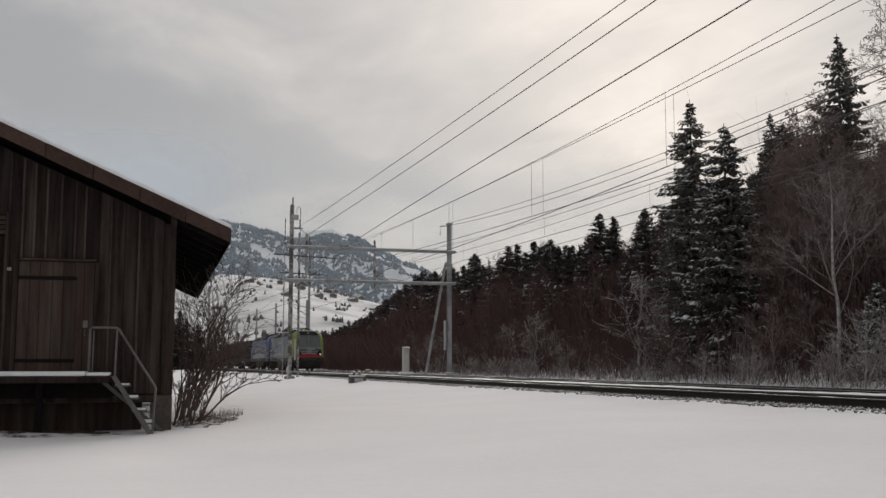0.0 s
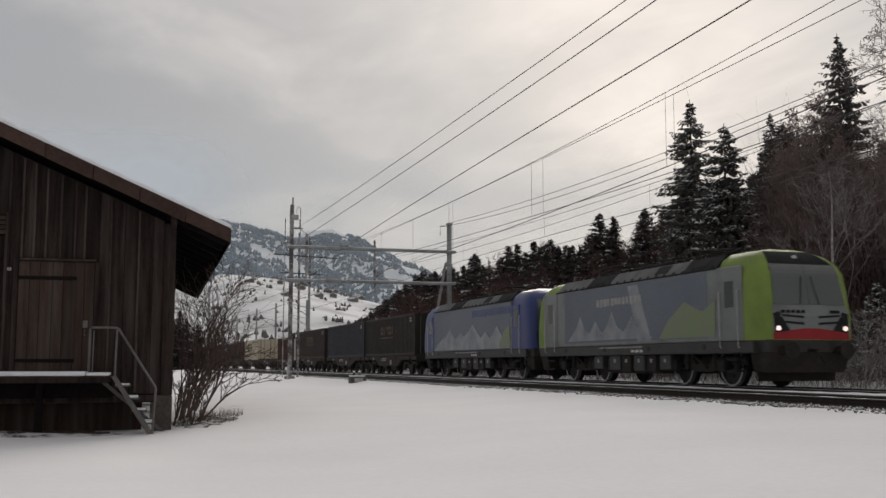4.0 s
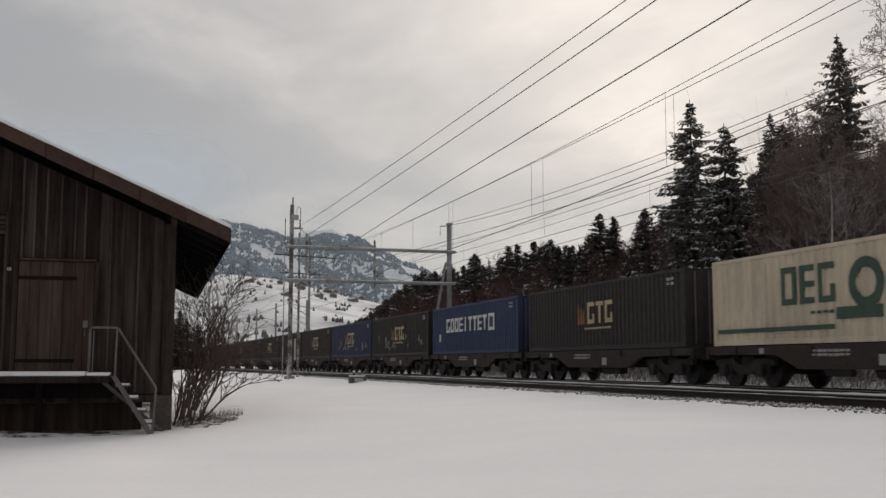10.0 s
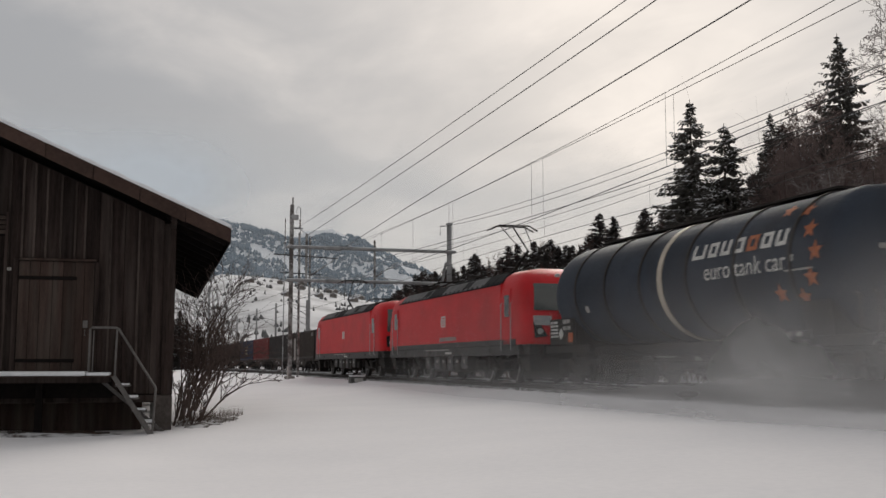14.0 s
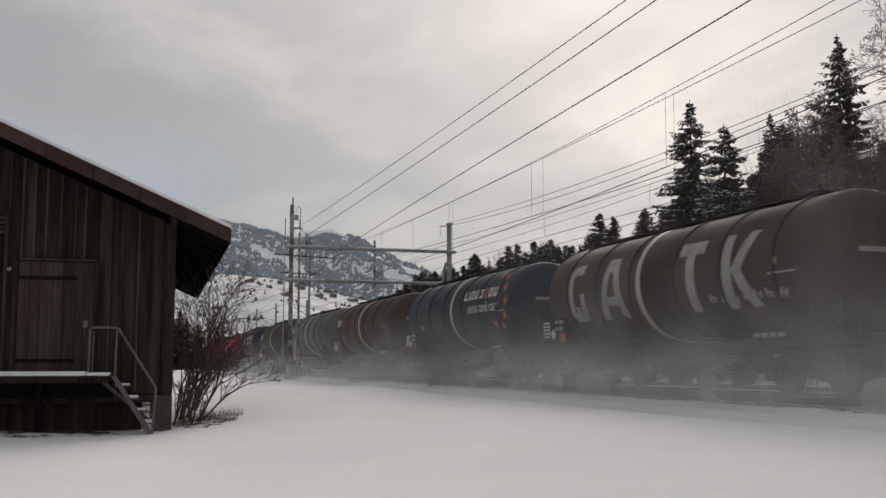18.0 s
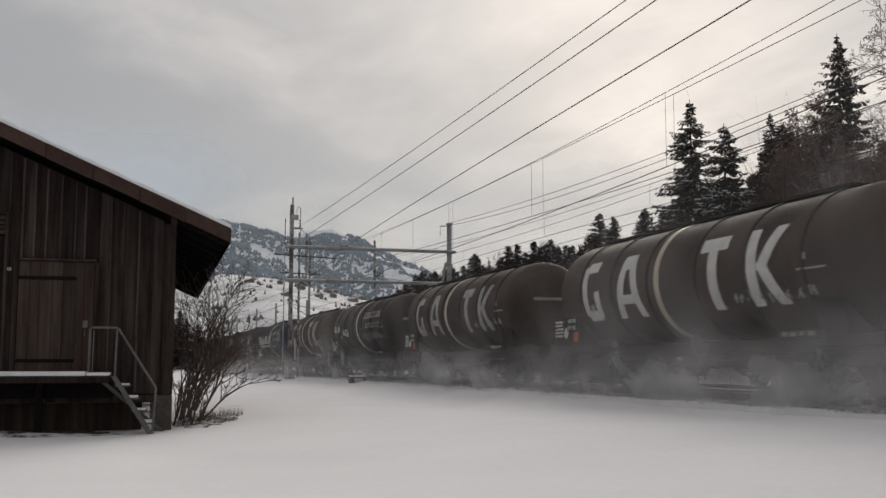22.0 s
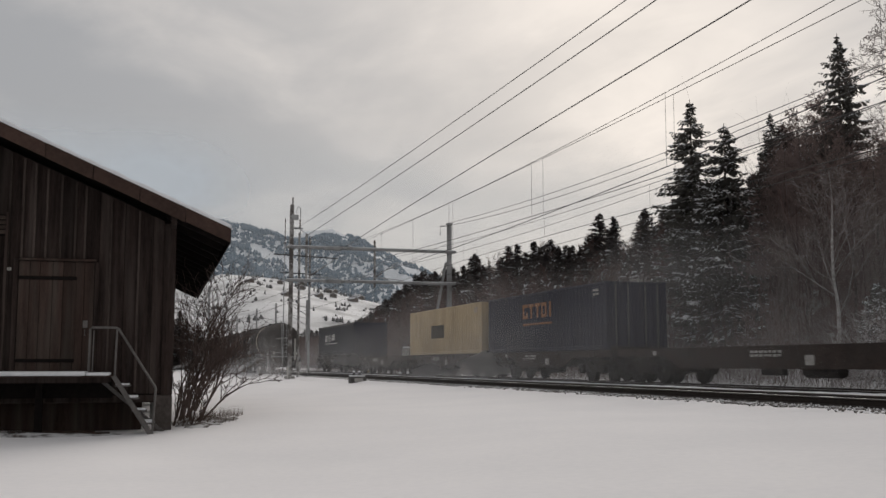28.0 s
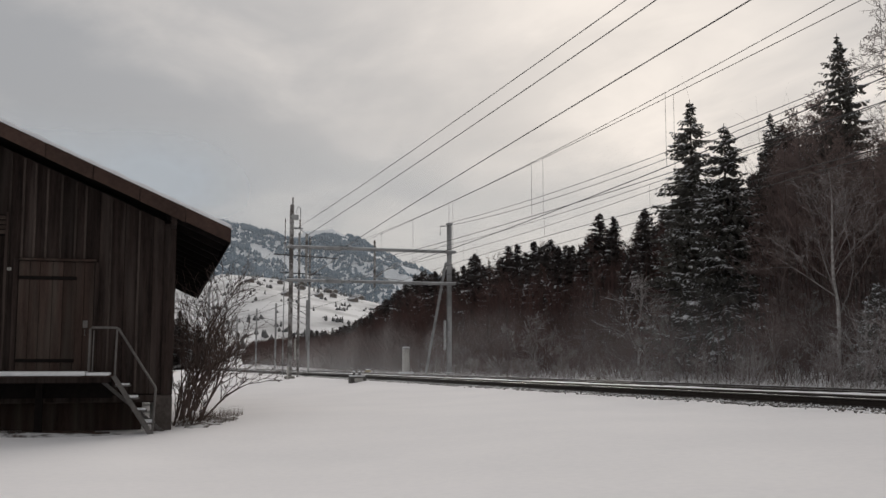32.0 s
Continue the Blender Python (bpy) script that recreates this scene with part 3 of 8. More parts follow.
def mast(x, y, h, lab="slender galvanised catenary mast with a bracket arm"):
    t = thing("catenary_mast", lab, "catenary mast", (x, y, 0), "overhead line supports")
    part("post", i_beam(Shape(), 0, 0, -0.4, h, 0.24, 0.22), GALV, t)
    part("bracket", Shape().tube([(0, 0, h - 2.6), (-2.6, 0, h - 2.0)], 0.04, 6), GALV, t)
    part("bracket", Shape().tube([(0, 0, h - 3.6), (-2.6, 0, h - 2.0)], 0.035, 6), GALV, t)
    part("footing", Shape().box(-0.3, 0.3, -0.3, 0.3, -0.6, -0.1, 0.04), CONCRETE, t)


for x, y, h in ((22.5, 124, 9.9), (26.2, 146, 9.6), (23.2, 155, 9.6), (23.0, 175, 9.8), (23.2, 205, 9.8), (11.1, 128, 10.0)):
    mast(x, y, h)


def strung(name, x, pts, r, lab, y0=68.0, y1=3.0, n=24):
    """A wire hung along the track through three known heights (y, z), as a shallow parabola."""
    ys, zs = [p[0] for p in pts], [p[1] for p in pts]
    c = np.polyfit(ys, zs, 2)
    line = [(x, y, float(np.polyval(c, y))) for y in (y0 + (y1 - y0) * k / n for k in range(n + 1))]
    thing(name, lab, "overhead wire", group="overhead wires", data=Shape().tube(line, r, 5).mesh(name, WIRE))
    return lambda y: float(np.polyval(c, y))


def build_wires():
    feeder, mess, cont = "thin dark feeder cable strung from mast to mast", "thin dark messenger wire sagging between supports", "dark copper contact wire above the track"
    strung("feeder_wire", 11.35, ((64.3, 9.42), (34.7, 9.20), (21.5, 9.21)), 0.013, feeder)
    strung("feeder_wire", 12.0, ((63.0, 9.00), (33.5, 9.08), (21.2, 9.19)), 0.015, feeder)
    strung("feeder_wire", 14.30, ((61.7, 8.34), (31.6, 9.11), (21.2, 9.29)), 0.019, "thick dark feeder cable rising from the crossbeam")
    strung("feeder_wire", 22.0, ((67.3, 10.30), (37.4, 9.51), (25.7, 9.64)), 0.014, feeder)
    strung("feeder_wire", 21.4, ((65.5, 9.85), (37.1, 8.99), (29.8, 9.10)), 0.014, feeder)
    m1 = strung("messenger_wire", XN, ((60.0, 8.14), (34.8, 7.95), (17.9, 8.34)), 0.010, mess)
    m2 = strung("messenger_wire", XN + 0.2, ((54.7, 8.05), (34.5, 8.01), (17.5, 8.16)), 0.010, mess)
    c1 = strung("contact_wire", XN, ((60.0, 5.88), (34.1, 5.87), (25.2, 6.04)), 0.014, cont)
    c2 = strung("contact_wire", XN + 0.1, ((60.0, 6.75), (34.3, 6.00), (24.9, 5.88)), 0.012, cont)
    m3 = strung("messenger_wire", XF, ((60.0, 7.55), (42.7, 7.12), (31.1, 7.08)), 0.010, mess)
    strung("messenger_wire", XF + 0.15, ((60.0, 7.0), (38.5, 6.82), (31.2, 6.93)), 0.010, mess)
    c3 = strung("contact_wire", XF, ((60.0, 6.25), (43.0, 6.30), (31.2, 6.20)), 0.012, cont)
    strung("contact_wire", XF + 0.2, ((60.0, 5.80), (43.0, 5.85), (31.2, 5.90)), 0.011, cont)
    for x, rows in ((XN, ((57.0, m1, c2), (44.0, m1, c1), (34.8, m1, c1), (25.1, m1, c1), (16.6, m1, c1), (50.5, m1, c1))), (XN + 0.2, ((45.2, m2, c2), (34.2, m2, c1), (25.0, m2, c2), (16.2, m2, c2))),
                    (XF, ((54.0, m3, c3), (42.7, m3, c3), (33.1, m3, c3), (24.5, m3, c3)))):
        for y, top, low in rows:
            thing("dropper_wire", "thin vertical dropper between messenger and contact wire", "overhead wire", group="overhead wires",
                  data=Shape().tube([(x, y, top(y)), (x, y, low(y))], 0.006, 4).mesh("dropper_wire", WIRE))
    # beyond the portal
    for x, z, sag in ((11.35, 9.3, 0.5), (XN, 7.9, 0.9), (XN, 5.9, 0.05), (XF, 8.1, 0.9), (XF, 6.0, 0.05), (22.1, 9.0, 0.5), (12.0, 8.8, 0.5)):
        s = Shape()
        for a in range(5):
            s.tube([(x, 68 + 58 * (a + k / 10), z - 4 * sag * (k / 10) * (1 - k / 10)) for k in range(11)], 0.012, 4)
        thing("contact_wire" if z < 7 else "messenger_wire", "dark overhead wire running on beyond the portal", "overhead wire", group="overhead wires", data=s.mesh("line_wire", WIRE))
    for x0, x1, z0, z1 in ((11.6, 13.6, 9.5, 8.45), (12.9, 15.3, 8.9, 8.35)):
        thing("stay_wire", "short dark stay wire at the portal head", "overhead wire", data=Shape().tube([(x0, 67.8, z0), ((x0 + x1) / 2, 67.8, (z0 + z1) / 2 - 0.15), (x1, 67.8, z1)], 0.014, 4).mesh("stay_wire", WIRE))


build_wires()


# ---- trackside furniture ----
BOX_GREY = surf("weathered_box_concrete", (0.13, 0.125, 0.12), (0.08, 0.077, 0.073), 3.0, 0.9, 0, 0.3)


def cable_box(x, y, z):
    t = thing("cable_box", "low grey concrete cable box capped with snow beside the track", "cable box", (x, y, z))
    part("body", Shape().box(-0.40, 0.40, -0.28, 0.28, 0, 0.46, 0.03), BOX_GREY, t)
    part("snow_cap", Shape().box(-0.38, 0.38, -0.27, 0.27, 0.458, 0.53, 0.03), SNOW_LUMP, t)
    part("front_plate", Shape().box(-0.2, 0.24, -0.295, -0.275, 0.20, 0.38, 0.008), PALE_METAL, t)
    for s in (-0.17, 0.12):
        stub = part("stub", Shape().tube([(s, 0, 0.50), (s, 0, 0.68)], 0.055, 8), WIRE, t)
        part("snow_cap", Shape().disc((s, 0, 0.70), "z", 0.07, 0.03, 10), SNOW_LUMP, stub)


cable_box(12.08, 52.6, float(ground_z(12.08, 52.6)) - 0.18)


def cabinet(x, y):
    t = thing("trackside_cabinet", "tall pale rounded relay cabinet on a snowy plinth", "cabinet", (x, y, -0.15))
    part("plinth", Shape().box(-0.5, 0.5, -0.4, 0.4, 0, 0.24, 0.08), SNOW_LUMP, t, "snow-covered plinth")
    part("body", Shape().loft([[(0.27 * math.cos(a * math.pi / 8), 0.27 * math.sin(a * math.pi / 8), z) for a in range(16)] for z in (0.2, 1.95)]), PALE_METAL, t, smooth=True)
    part("lid", Shape().loft([[(r * math.cos(a * math.pi / 8), r * math.sin(a * math.pi / 8), z) for a in range(16)] for r, z in ((0.30, 1.94), (0.30, 2.0), (0.2, 2.08))]), GALV_SNOW, t, smooth=True)
    part("door", Shape().box(-0.15, 0.15, -0.29, -0.25, 0.4, 1.8, 0.01), PALE_METAL, t)


cabinet(20.9, 75.0)
t = thing("marker_stone", "small weathered yellow marker post by the rails", "marker", (20.2, 84.0, -0.25))
part("post", Shape().box(-0.2, 0.2, -0.15, 0.15, 0, 0.42, 0.05), surf("faded_yellow_paint", (0.34, 0.27, 0.15), None, 3, 0.8), t)
part("cap", Shape().box(-0.19, 0.19, -0.14, 0.14, 0.418, 0.48, 0.03), SNOW_LUMP, t)
t = thing("marker_post", "thin white marker post standing in the snow", "marker post", (10.75, 66.5, -0.35))
part("post", Shape().box(-0.05, 0.05, -0.05, 0.05, 0, 0.85, 0.01), PALE_METAL, t)
part("foot", Shape().box(-0.11, 0.11, -0.11, 0.11, 0, 0.08, 0.02), CONCRETE, t)


# ---- goods shed ----
SHED = pose(1.26, 23.2, 0, 0, 0, -2.5)
SLOPE, EAVE_X, EAVE_Z, RIDGE_X, DEPTH = 0.437, 1.10, 3.49, -5.6, 18.5


def roof_z(x):
    """Height of the roof's top over the shed's width."""
    return EAVE_Z + SLOPE * (EAVE_X - x) if x > RIDGE_X else EAVE_Z + SLOPE * (EAVE_X - 2 * RIDGE_X + x)


def build_shed():
    rng = random.Random(3)
    t = thing("goods_shed", "old dark timber goods shed with snow-edged gable roof and loading deck", "shed", SHED)
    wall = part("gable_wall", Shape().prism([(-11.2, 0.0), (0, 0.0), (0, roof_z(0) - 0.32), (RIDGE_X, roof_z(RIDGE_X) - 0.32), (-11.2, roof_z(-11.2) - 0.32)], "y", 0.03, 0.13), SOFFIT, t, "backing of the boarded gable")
    part("side_wall", Shape().box(-0.12, 0, 0.131, DEPTH, -0.1, roof_z(0) - 0.35), PLANK, t)
    part("side_wall", Shape().box(-11.2, -11.08, 0.131, DEPTH, -0.1, roof_z(0) - 0.35), PLANK, t)
    part("rear_wall", Shape().prism([(-11.07, -0.1), (-0.13, -0.1), (-0.13, roof_z(0) - 0.36), (RIDGE_X, roof_z(RIDGE_X) - 0.33), (-11.07, roof_z(-11.07) - 0.36)], "y", DEPTH - 0.12, DEPTH), PLANK, t)
    # upright boards with cover strips
    x, w = -0.22, 0.0
    while x > -6.4:
        w = rng.choice((0.20, 0.235, 0.26, 0.29))
        z0 = 0.02 + rng.uniform(-0.03, 0.03)
        a, b = roof_z(x) - 0.34, roof_z(x - w) - 0.34
        d = rng.uniform(0, 0.012)
        part("board", Shape().prism([(x - w + 0.006, z0), (x - 0.006, z0), (x - 0.006, a), (x - w + 0.006, b)], "y", -0.004 - d, 0.028), PLANK, wall)
        if rng.random() < 0.86 and not -3.3 < x - w < -1.6:
            part("cover_strip", Shape().box(x - w - 0.024, x - w + 0.024, -0.042 - d, -0.003 - d, z0 + 0.02, roof_z(x - w) - 0.36, 0.008), STRIP, wall)
        elif -3.3 < x - w < -1.6:
            part("cover_strip", Shape().box(x - w - 0.024, x - w + 0.024, -0.042 - d, -0.003 - d, 2.86, roof_z(x - w) - 0.36, 0.008), STRIP, wall)
        x -= w
    part("corner_post", Shape().box(-0.22, 0.03, -0.05, 0.16, 0.0, roof_z(0) - 0.3, 0.015), PLANK, t)
    pier = part("corner_pier", Shape().box(-0.34, 0.03, -0.02, 0.5, -0.95, 0.0, 0.03), PIER, t, "rough brown stone corner pier")
    part("pier", Shape().box(-5.2, -4.8, -0.02, 0.5, -0.95, 0.0, 0.03), CONCRETE, t)
    part("floor_beam", Shape().box(-11.2, 0.0, 0.0, 0.22, -0.16, 0.0, 0.02), PLANK, t)
    part("foundation", Shape().box(-11.0, -0.6, 0.9, 1.1, -0.95, -0.1, 0.02), DOOR_PLANK, t, "shaded timber cladding behind the deck")
    for y in (4.0, 8.5, 13.0, 18.2):
        part("pier", Shape().box(-0.45, 0.0, y - 0.2, y + 0.2, -0.95, -0.1, 0.03), CONCRETE, t)
    # door
    door = part("door", Shape().box(-3.14, -1.62, -0.03, -0.006, 0.45, 2.80), SOFFIT, t, "wide ledged plank door, closed")
    x = -3.13
    for k, w in enumerate((0.22, 0.20, 0.25, 0.21, 0.23, 0.19, 0.20)):
        part("plank", Shape().box(x + 0.004, min(x + w - 0.004, -1.63), -0.062 - 0.006 * (k % 2), -0.029, 0.46, 2.79, 0.006), DOOR_PLANK, door)
        x += w
    for z in (0.72, 2.44):
        part("hinge_strap", Shape().box(-3.12, -1.98, -0.095, -0.066, z - 0.035, z + 0.035, 0.008), SOFFIT, door, "long iron hinge strap")
    part("ledge", Shape().box(-2.06, -1.98, -0.09, -0.066, 0.75, 2.4, 0.01), DOOR_PLANK, door)
    part("lock_plate", Shape().box(-1.83, -1.73, -0.09, -0.066, 1.40, 1.56, 0.008), HANDRAIL, door, "worn steel lock plate")
    part("door_handle", Shape().tube([(-1.78, -0.09, 1.36), (-1.78, -0.15, 1.34), (-1.78, -0.15, 1.26), (-1.78, -0.09, 1.25)], 0.014, 6), HANDRAIL, door, "bent iron pull handle")
    part("drip_board", Shape().box(-3.12, -1.60, -0.13, 0.0, 2.80, 2.85, 0.01), DOOR_PLANK, t, "pale drip board above the door")
    for a, b, c, d in ((-3.24, -3.14, 0.45, 2.85), (-1.62, -1.54, 0.45, 2.80)):
        part("door_frame", Shape().box(a, b, -0.07, 0.02, c, d, 0.01), PLANK, t)
    part("number_plate", Shape().box(-3.36, -3.28, -0.075, -0.055, 2.58, 2.64, 0.004), PALE_METAL, t, "tiny pale plate with a dark bar")
    part("bar", Shape().box(-3.345, -3.295, -0.082, -0.0745, 2.60, 2.62), SOFFIT, t)
    # louvred vent by the left edge
    vent = part("vent", Shape().box(-4.6, -3.40, -0.05, 0.0, 3.3, 3.75, 0.01), SOFFIT, t, "slatted wooden vent")
    for k in range(4):
        z = 3.34 + k * 0.1
        part("slat", Shape().prism([(-0.10, z), (-0.05, z + 0.06), (-0.05, z + 0.085), (-0.115, z + 0.025)], "x", -4.58, -3.42), DOOR_PLANK, vent)
    part("vent_frame", Shape().box(-3.42, -3.36, -0.12, 0.0, 0.5, 3.8, 0.01), PLANK, t)
    # loading deck on posts
    deck = part("deck", Shape().box(-8.0, -1.23, -1.0, -0.05, 0.27, 0.385, 0.01), PLANK, t, "timber loading deck")
    for k in range(5):
        y = -1.0 + 0.19 * k
        part("deck_board", Shape().box(-8.0, -1.18, y + 0.004, y + 0.184, 0.385, 0.425, 0.006), DOOR_PLANK, deck)
    part("deck_snow", Shape().box(-8.0, -1.68, -1.03, -0.12, 0.415, 0.50, 0.02), SNOW_LUMP, t, "strip of snow on the deck")
    part("deck_snow", Shape().box(-1.66, -1.22, -1.03, -0.3, 0.42, 0.48, 0.015), SNOW_LUMP, t)
    # posts and set-back fascia are coloured near-black to paint in the shade below
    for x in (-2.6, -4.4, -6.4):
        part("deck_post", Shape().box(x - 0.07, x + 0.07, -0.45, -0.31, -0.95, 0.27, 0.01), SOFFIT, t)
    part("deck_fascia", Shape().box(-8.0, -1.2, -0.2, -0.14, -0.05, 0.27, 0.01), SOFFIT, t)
    # steps with a tubular handrail
    st = part("steps", Shape().prism([(-1.19, 0.40), (-1.08, 0.40), (-0.30, -0.80), (-0.40, -0.84)], "y", -1.02, -0.98), HANDRAIL, t, "steep steel steps dusted with snow")
    part("stringer", Shape().prism([(-1.54, 0.37), (-1.46, 0.40), (-0.10, -0.76), (-0.16, -0.80)], "y", -0.30, -0.26), HANDRAIL, st)
    for k in range(4):
        f = (k + 0.7) / 4.6
        x, z = -1.10 + 0.78 * f, 0.40 - 1.16 * f
        tr = part("tread", Shape().box(x - 0.13, x + 0.17, -0.98, -0.30, z - 0.03, z, 0.006), HANDRAIL, st)
        part("tread_snow", Shape().box(x - 0.12, x + 0.15, -0.98, -0.34, z, z + 0.03 + 0.012 * (k % 2), 0.015), SNOW_LUMP, tr)
    rail = part("handrail", Shape().tube([(-1.63, -0.94, 0.40), (-1.62, -0.94, 1.36), (-1.59, -0.94, 1.385), (-1.11, -0.94, 1.385), (-1.07, -0.94, 1.36), (-0.33, -1.0, 0.20), (-0.31, -1.0, 0.16), (-0.36, -1.0, -0.8)], 0.024, 8), HANDRAIL, t, "grey tubular handrail", smooth=True)
    part("rail_post", Shape().tube([(-1.12, -0.94, 0.40), (-1.10, -0.94, 1.37)], 0.02, 8), HANDRAIL, rail)
    part("rail_post", Shape().tube([(-1.56, -0.94, 0.40), (-1.55, -0.94, 1.32)], 0.014, 6), HANDRAIL, rail)
    # roof
    for s, lab in ((1, "roof_slope"), (-1, "roof_slope")):
        def X(x):
            return x if s > 0 else 2 * RIDGE_X - x
        slab = part(lab, Shape().prism([(X(EAVE_X), EAVE_Z - 0.12), (X(EAVE_X), EAVE_Z - 0.02), (RIDGE_X, roof_z(RIDGE_X) - 0.02), (RIDGE_X, roof_z(RIDGE_X) - 0.12)], "y", -1.0, DEPTH + 0.9), ROOF_TILE, t, "tiled roof slope")
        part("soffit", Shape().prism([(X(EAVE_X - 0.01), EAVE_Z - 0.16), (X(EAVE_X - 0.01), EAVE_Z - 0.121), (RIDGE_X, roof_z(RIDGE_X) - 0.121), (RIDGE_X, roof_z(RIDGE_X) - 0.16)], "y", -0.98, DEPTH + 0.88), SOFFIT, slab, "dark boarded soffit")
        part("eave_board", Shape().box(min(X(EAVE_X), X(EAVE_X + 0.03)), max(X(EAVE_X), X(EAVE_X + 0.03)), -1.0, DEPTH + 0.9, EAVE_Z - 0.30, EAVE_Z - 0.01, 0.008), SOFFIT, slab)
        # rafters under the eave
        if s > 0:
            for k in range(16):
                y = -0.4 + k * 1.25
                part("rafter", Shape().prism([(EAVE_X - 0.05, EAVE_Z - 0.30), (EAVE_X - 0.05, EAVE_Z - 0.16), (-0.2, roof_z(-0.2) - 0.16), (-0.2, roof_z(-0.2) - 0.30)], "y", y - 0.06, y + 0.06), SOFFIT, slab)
        # verge boards with open joints, and the snow along the edge
        x, k = EAVE_X + 0.02, 0
        while x > RIDGE_X + 0.1:
            x2 = max(x - 0.93, RIDGE_X)
            a, b = roof_z(x), roof_z(x2)
            h = 0.29 + 0.014 * (k % 2)
            part("verge_board", Shape().prism([(X(x - 0.006), a - h), (X(x - 0.006), a + 0.004), (X(x2 + 0.006), b + 0.004), (X(x2 + 0.006), b - h)], "y", -1.05 - 0.012 * (k % 2), -1.0), VERGE, slab)
            x, k = x2, k + 1
        n = 46
        poly = []
        for j in range(n + 1):
            x = EAVE_X + 0.03 - (EAVE_X + 0.03 - RIDGE_X) * j / n
            poly.append((X(x), roof_z(x) + 0.068 + 0.014 * math.sin(j * 1.7) + 0.01 * rng.random()))
        poly += [(RIDGE_X, roof_z(RIDGE_X) + 0.006), (X(EAVE_X + 0.03), roof_z(EAVE_X + 0.03) + 0.006)]
        part("roof_snow", Shape().prism(poly, "y", -1.07, DEPTH + 0.9), SNOW_LUMP, slab, "thin sheet of snow on the roof")
    part("purlin", Shape().box(-0.1, 0.02, -0.95, 0.1, roof_z(0) - 0.42, roof_z(0) - 0.2, 0.01), PLANK, t)
    # boards lying under the deck
    for args in ((-4.0, -1.2, -0.62, -0.4, -0.82, -0.74), (-3.2, -1.5, -0.35, -0.15, -0.80, -0.71)):
        part("loose_board", Shape().box(*args, 0.008), DOOR_PLANK, t)


build_shed()


# ---- bare shrubs ----
def grow(rng, s, p, d, length, r, depth, spread, droop, kids, segs=3, bits=None, min_r=0.004):
    """A bare branch with its side branches."""
    pts, rad = [p], [r]
    q, way = Vector(p), Vector(d).normalized()
    for k in range(segs):
        way = (way + Vector((rng.gauss(0, 0.16), rng.gauss(0, 0.16), rng.gauss(0, 0.10) + droop))).normalized()
        q = q + way * length / segs
        pts.append(tuple(q))
        rad.append(max(r * (1 - 0.78 * (k + 1) / segs), min_r))
    s.tube(pts, rad, 5 if r > 0.03 else 3, cap=False)
    if bits is not None and depth <= 1:
        bits.append((pts, rad))
    if depth <= 0:
        return
    for k in range(kids):
        f = 0.25 + 0.75 * (k + rng.random()) / kids
        i = min(int(f * segs), segs - 1)
        a, b = Vector(pts[i]), Vector(pts[i + 1])
        base = a.lerp(b, f * segs - i)
        side = Vector((rng.gauss(0, 1), rng.gauss(0, 1), rng.gauss(0, 0.6))).normalized()
        w = ((b - a).normalized() * (1 - spread) + side * spread + Vector((0, 0, 0.12))).normalized()
        grow(rng, s, tuple(base), w, length * rng.uniform(0.42, 0.68) * (1.15 - 0.4 * f), r * 0.5 * (1.1 - 0.4 * f), depth - 1, spread, droop, max(kids - 1, 2), segs, bits, min_r)


SHRUB_BARK = surf("brown_shrub_bark", (0.135, 0.102, 0.092), (0.06, 0.045, 0.041), 3.0, 0.95, 0, 0.2, spec=0.05)


def shrub(x, y, z, h, stems, seed, lab, arch=0.5):
    """Bare stems that rise steeply and bend outwards, away from the shed."""
    rng = random.Random(seed)
    t = thing("bare_shrub", lab, "shrub", (x, y, z), "bare shrubs")
    for k in range(stems):
        s = Shape()
        a = rng.gauss(0.0, 0.55)
        lean = rng.uniform(0.12, arch)
        grow(rng, s, (rng.gauss(0, 0.15), rng.gauss(0, 0.35), 0), (math.cos(a) * lean, math.sin(a) * lean, 1), h * rng.uniform(0.62, 1.05), 0.034, 3, 0.40, -0.018, 5, 5, None, 0.006)
        part("stem", s.mesh("stem", SHRUB_BARK), None, t)
    return t


shrub(1.75, 25.4, -0.95, 2.9, 7, 5, "tall leafless brown shrub arching out beside the shed corner", 0.48)
shrub(1.85, 27.6, -0.95, 3.1, 7, 6, "tall leafless brown shrub growing along the shed wall", 0.46)
shrub(2.15, 30.5, -0.9, 2.7, 6, 7, "leafless brown shrub beside the shed in snow", 0.35)
shrub(1.55, 24.1, -0.9, 1.1, 5, 8, "low leafless twigs at the foot of the shed corner", 0.7)


def grass_tuft(x, y, r, n, h, seed, lab):
    rng = np.random.default_rng(seed)
    a, q = rng.uniform(0, 6.28, n), r * np.sqrt(rng.random(n))
    px, py = x + q * np.cos(a), y + q * np.sin(a)
    hh, ln = h * rng.uniform(0.4, 1.1, n), rng.normal(0, 0.35, (n, 2)) * h
    base = ground_z(px, py) - 0.03
    w = 0.006
    v = np.stack([np.stack([px - w, py, base], -1), np.stack([px + w, py, base], -1), np.stack([px + ln[:, 0], py + ln[:, 1], base + hh], -1)], 1).reshape(-1, 3)
    tagged(new("dead_grass", quick_mesh("dead_grass", v, np.arange(3 * n).reshape(-1, 3), GRASS)), lab, "grass", kind="stuff")


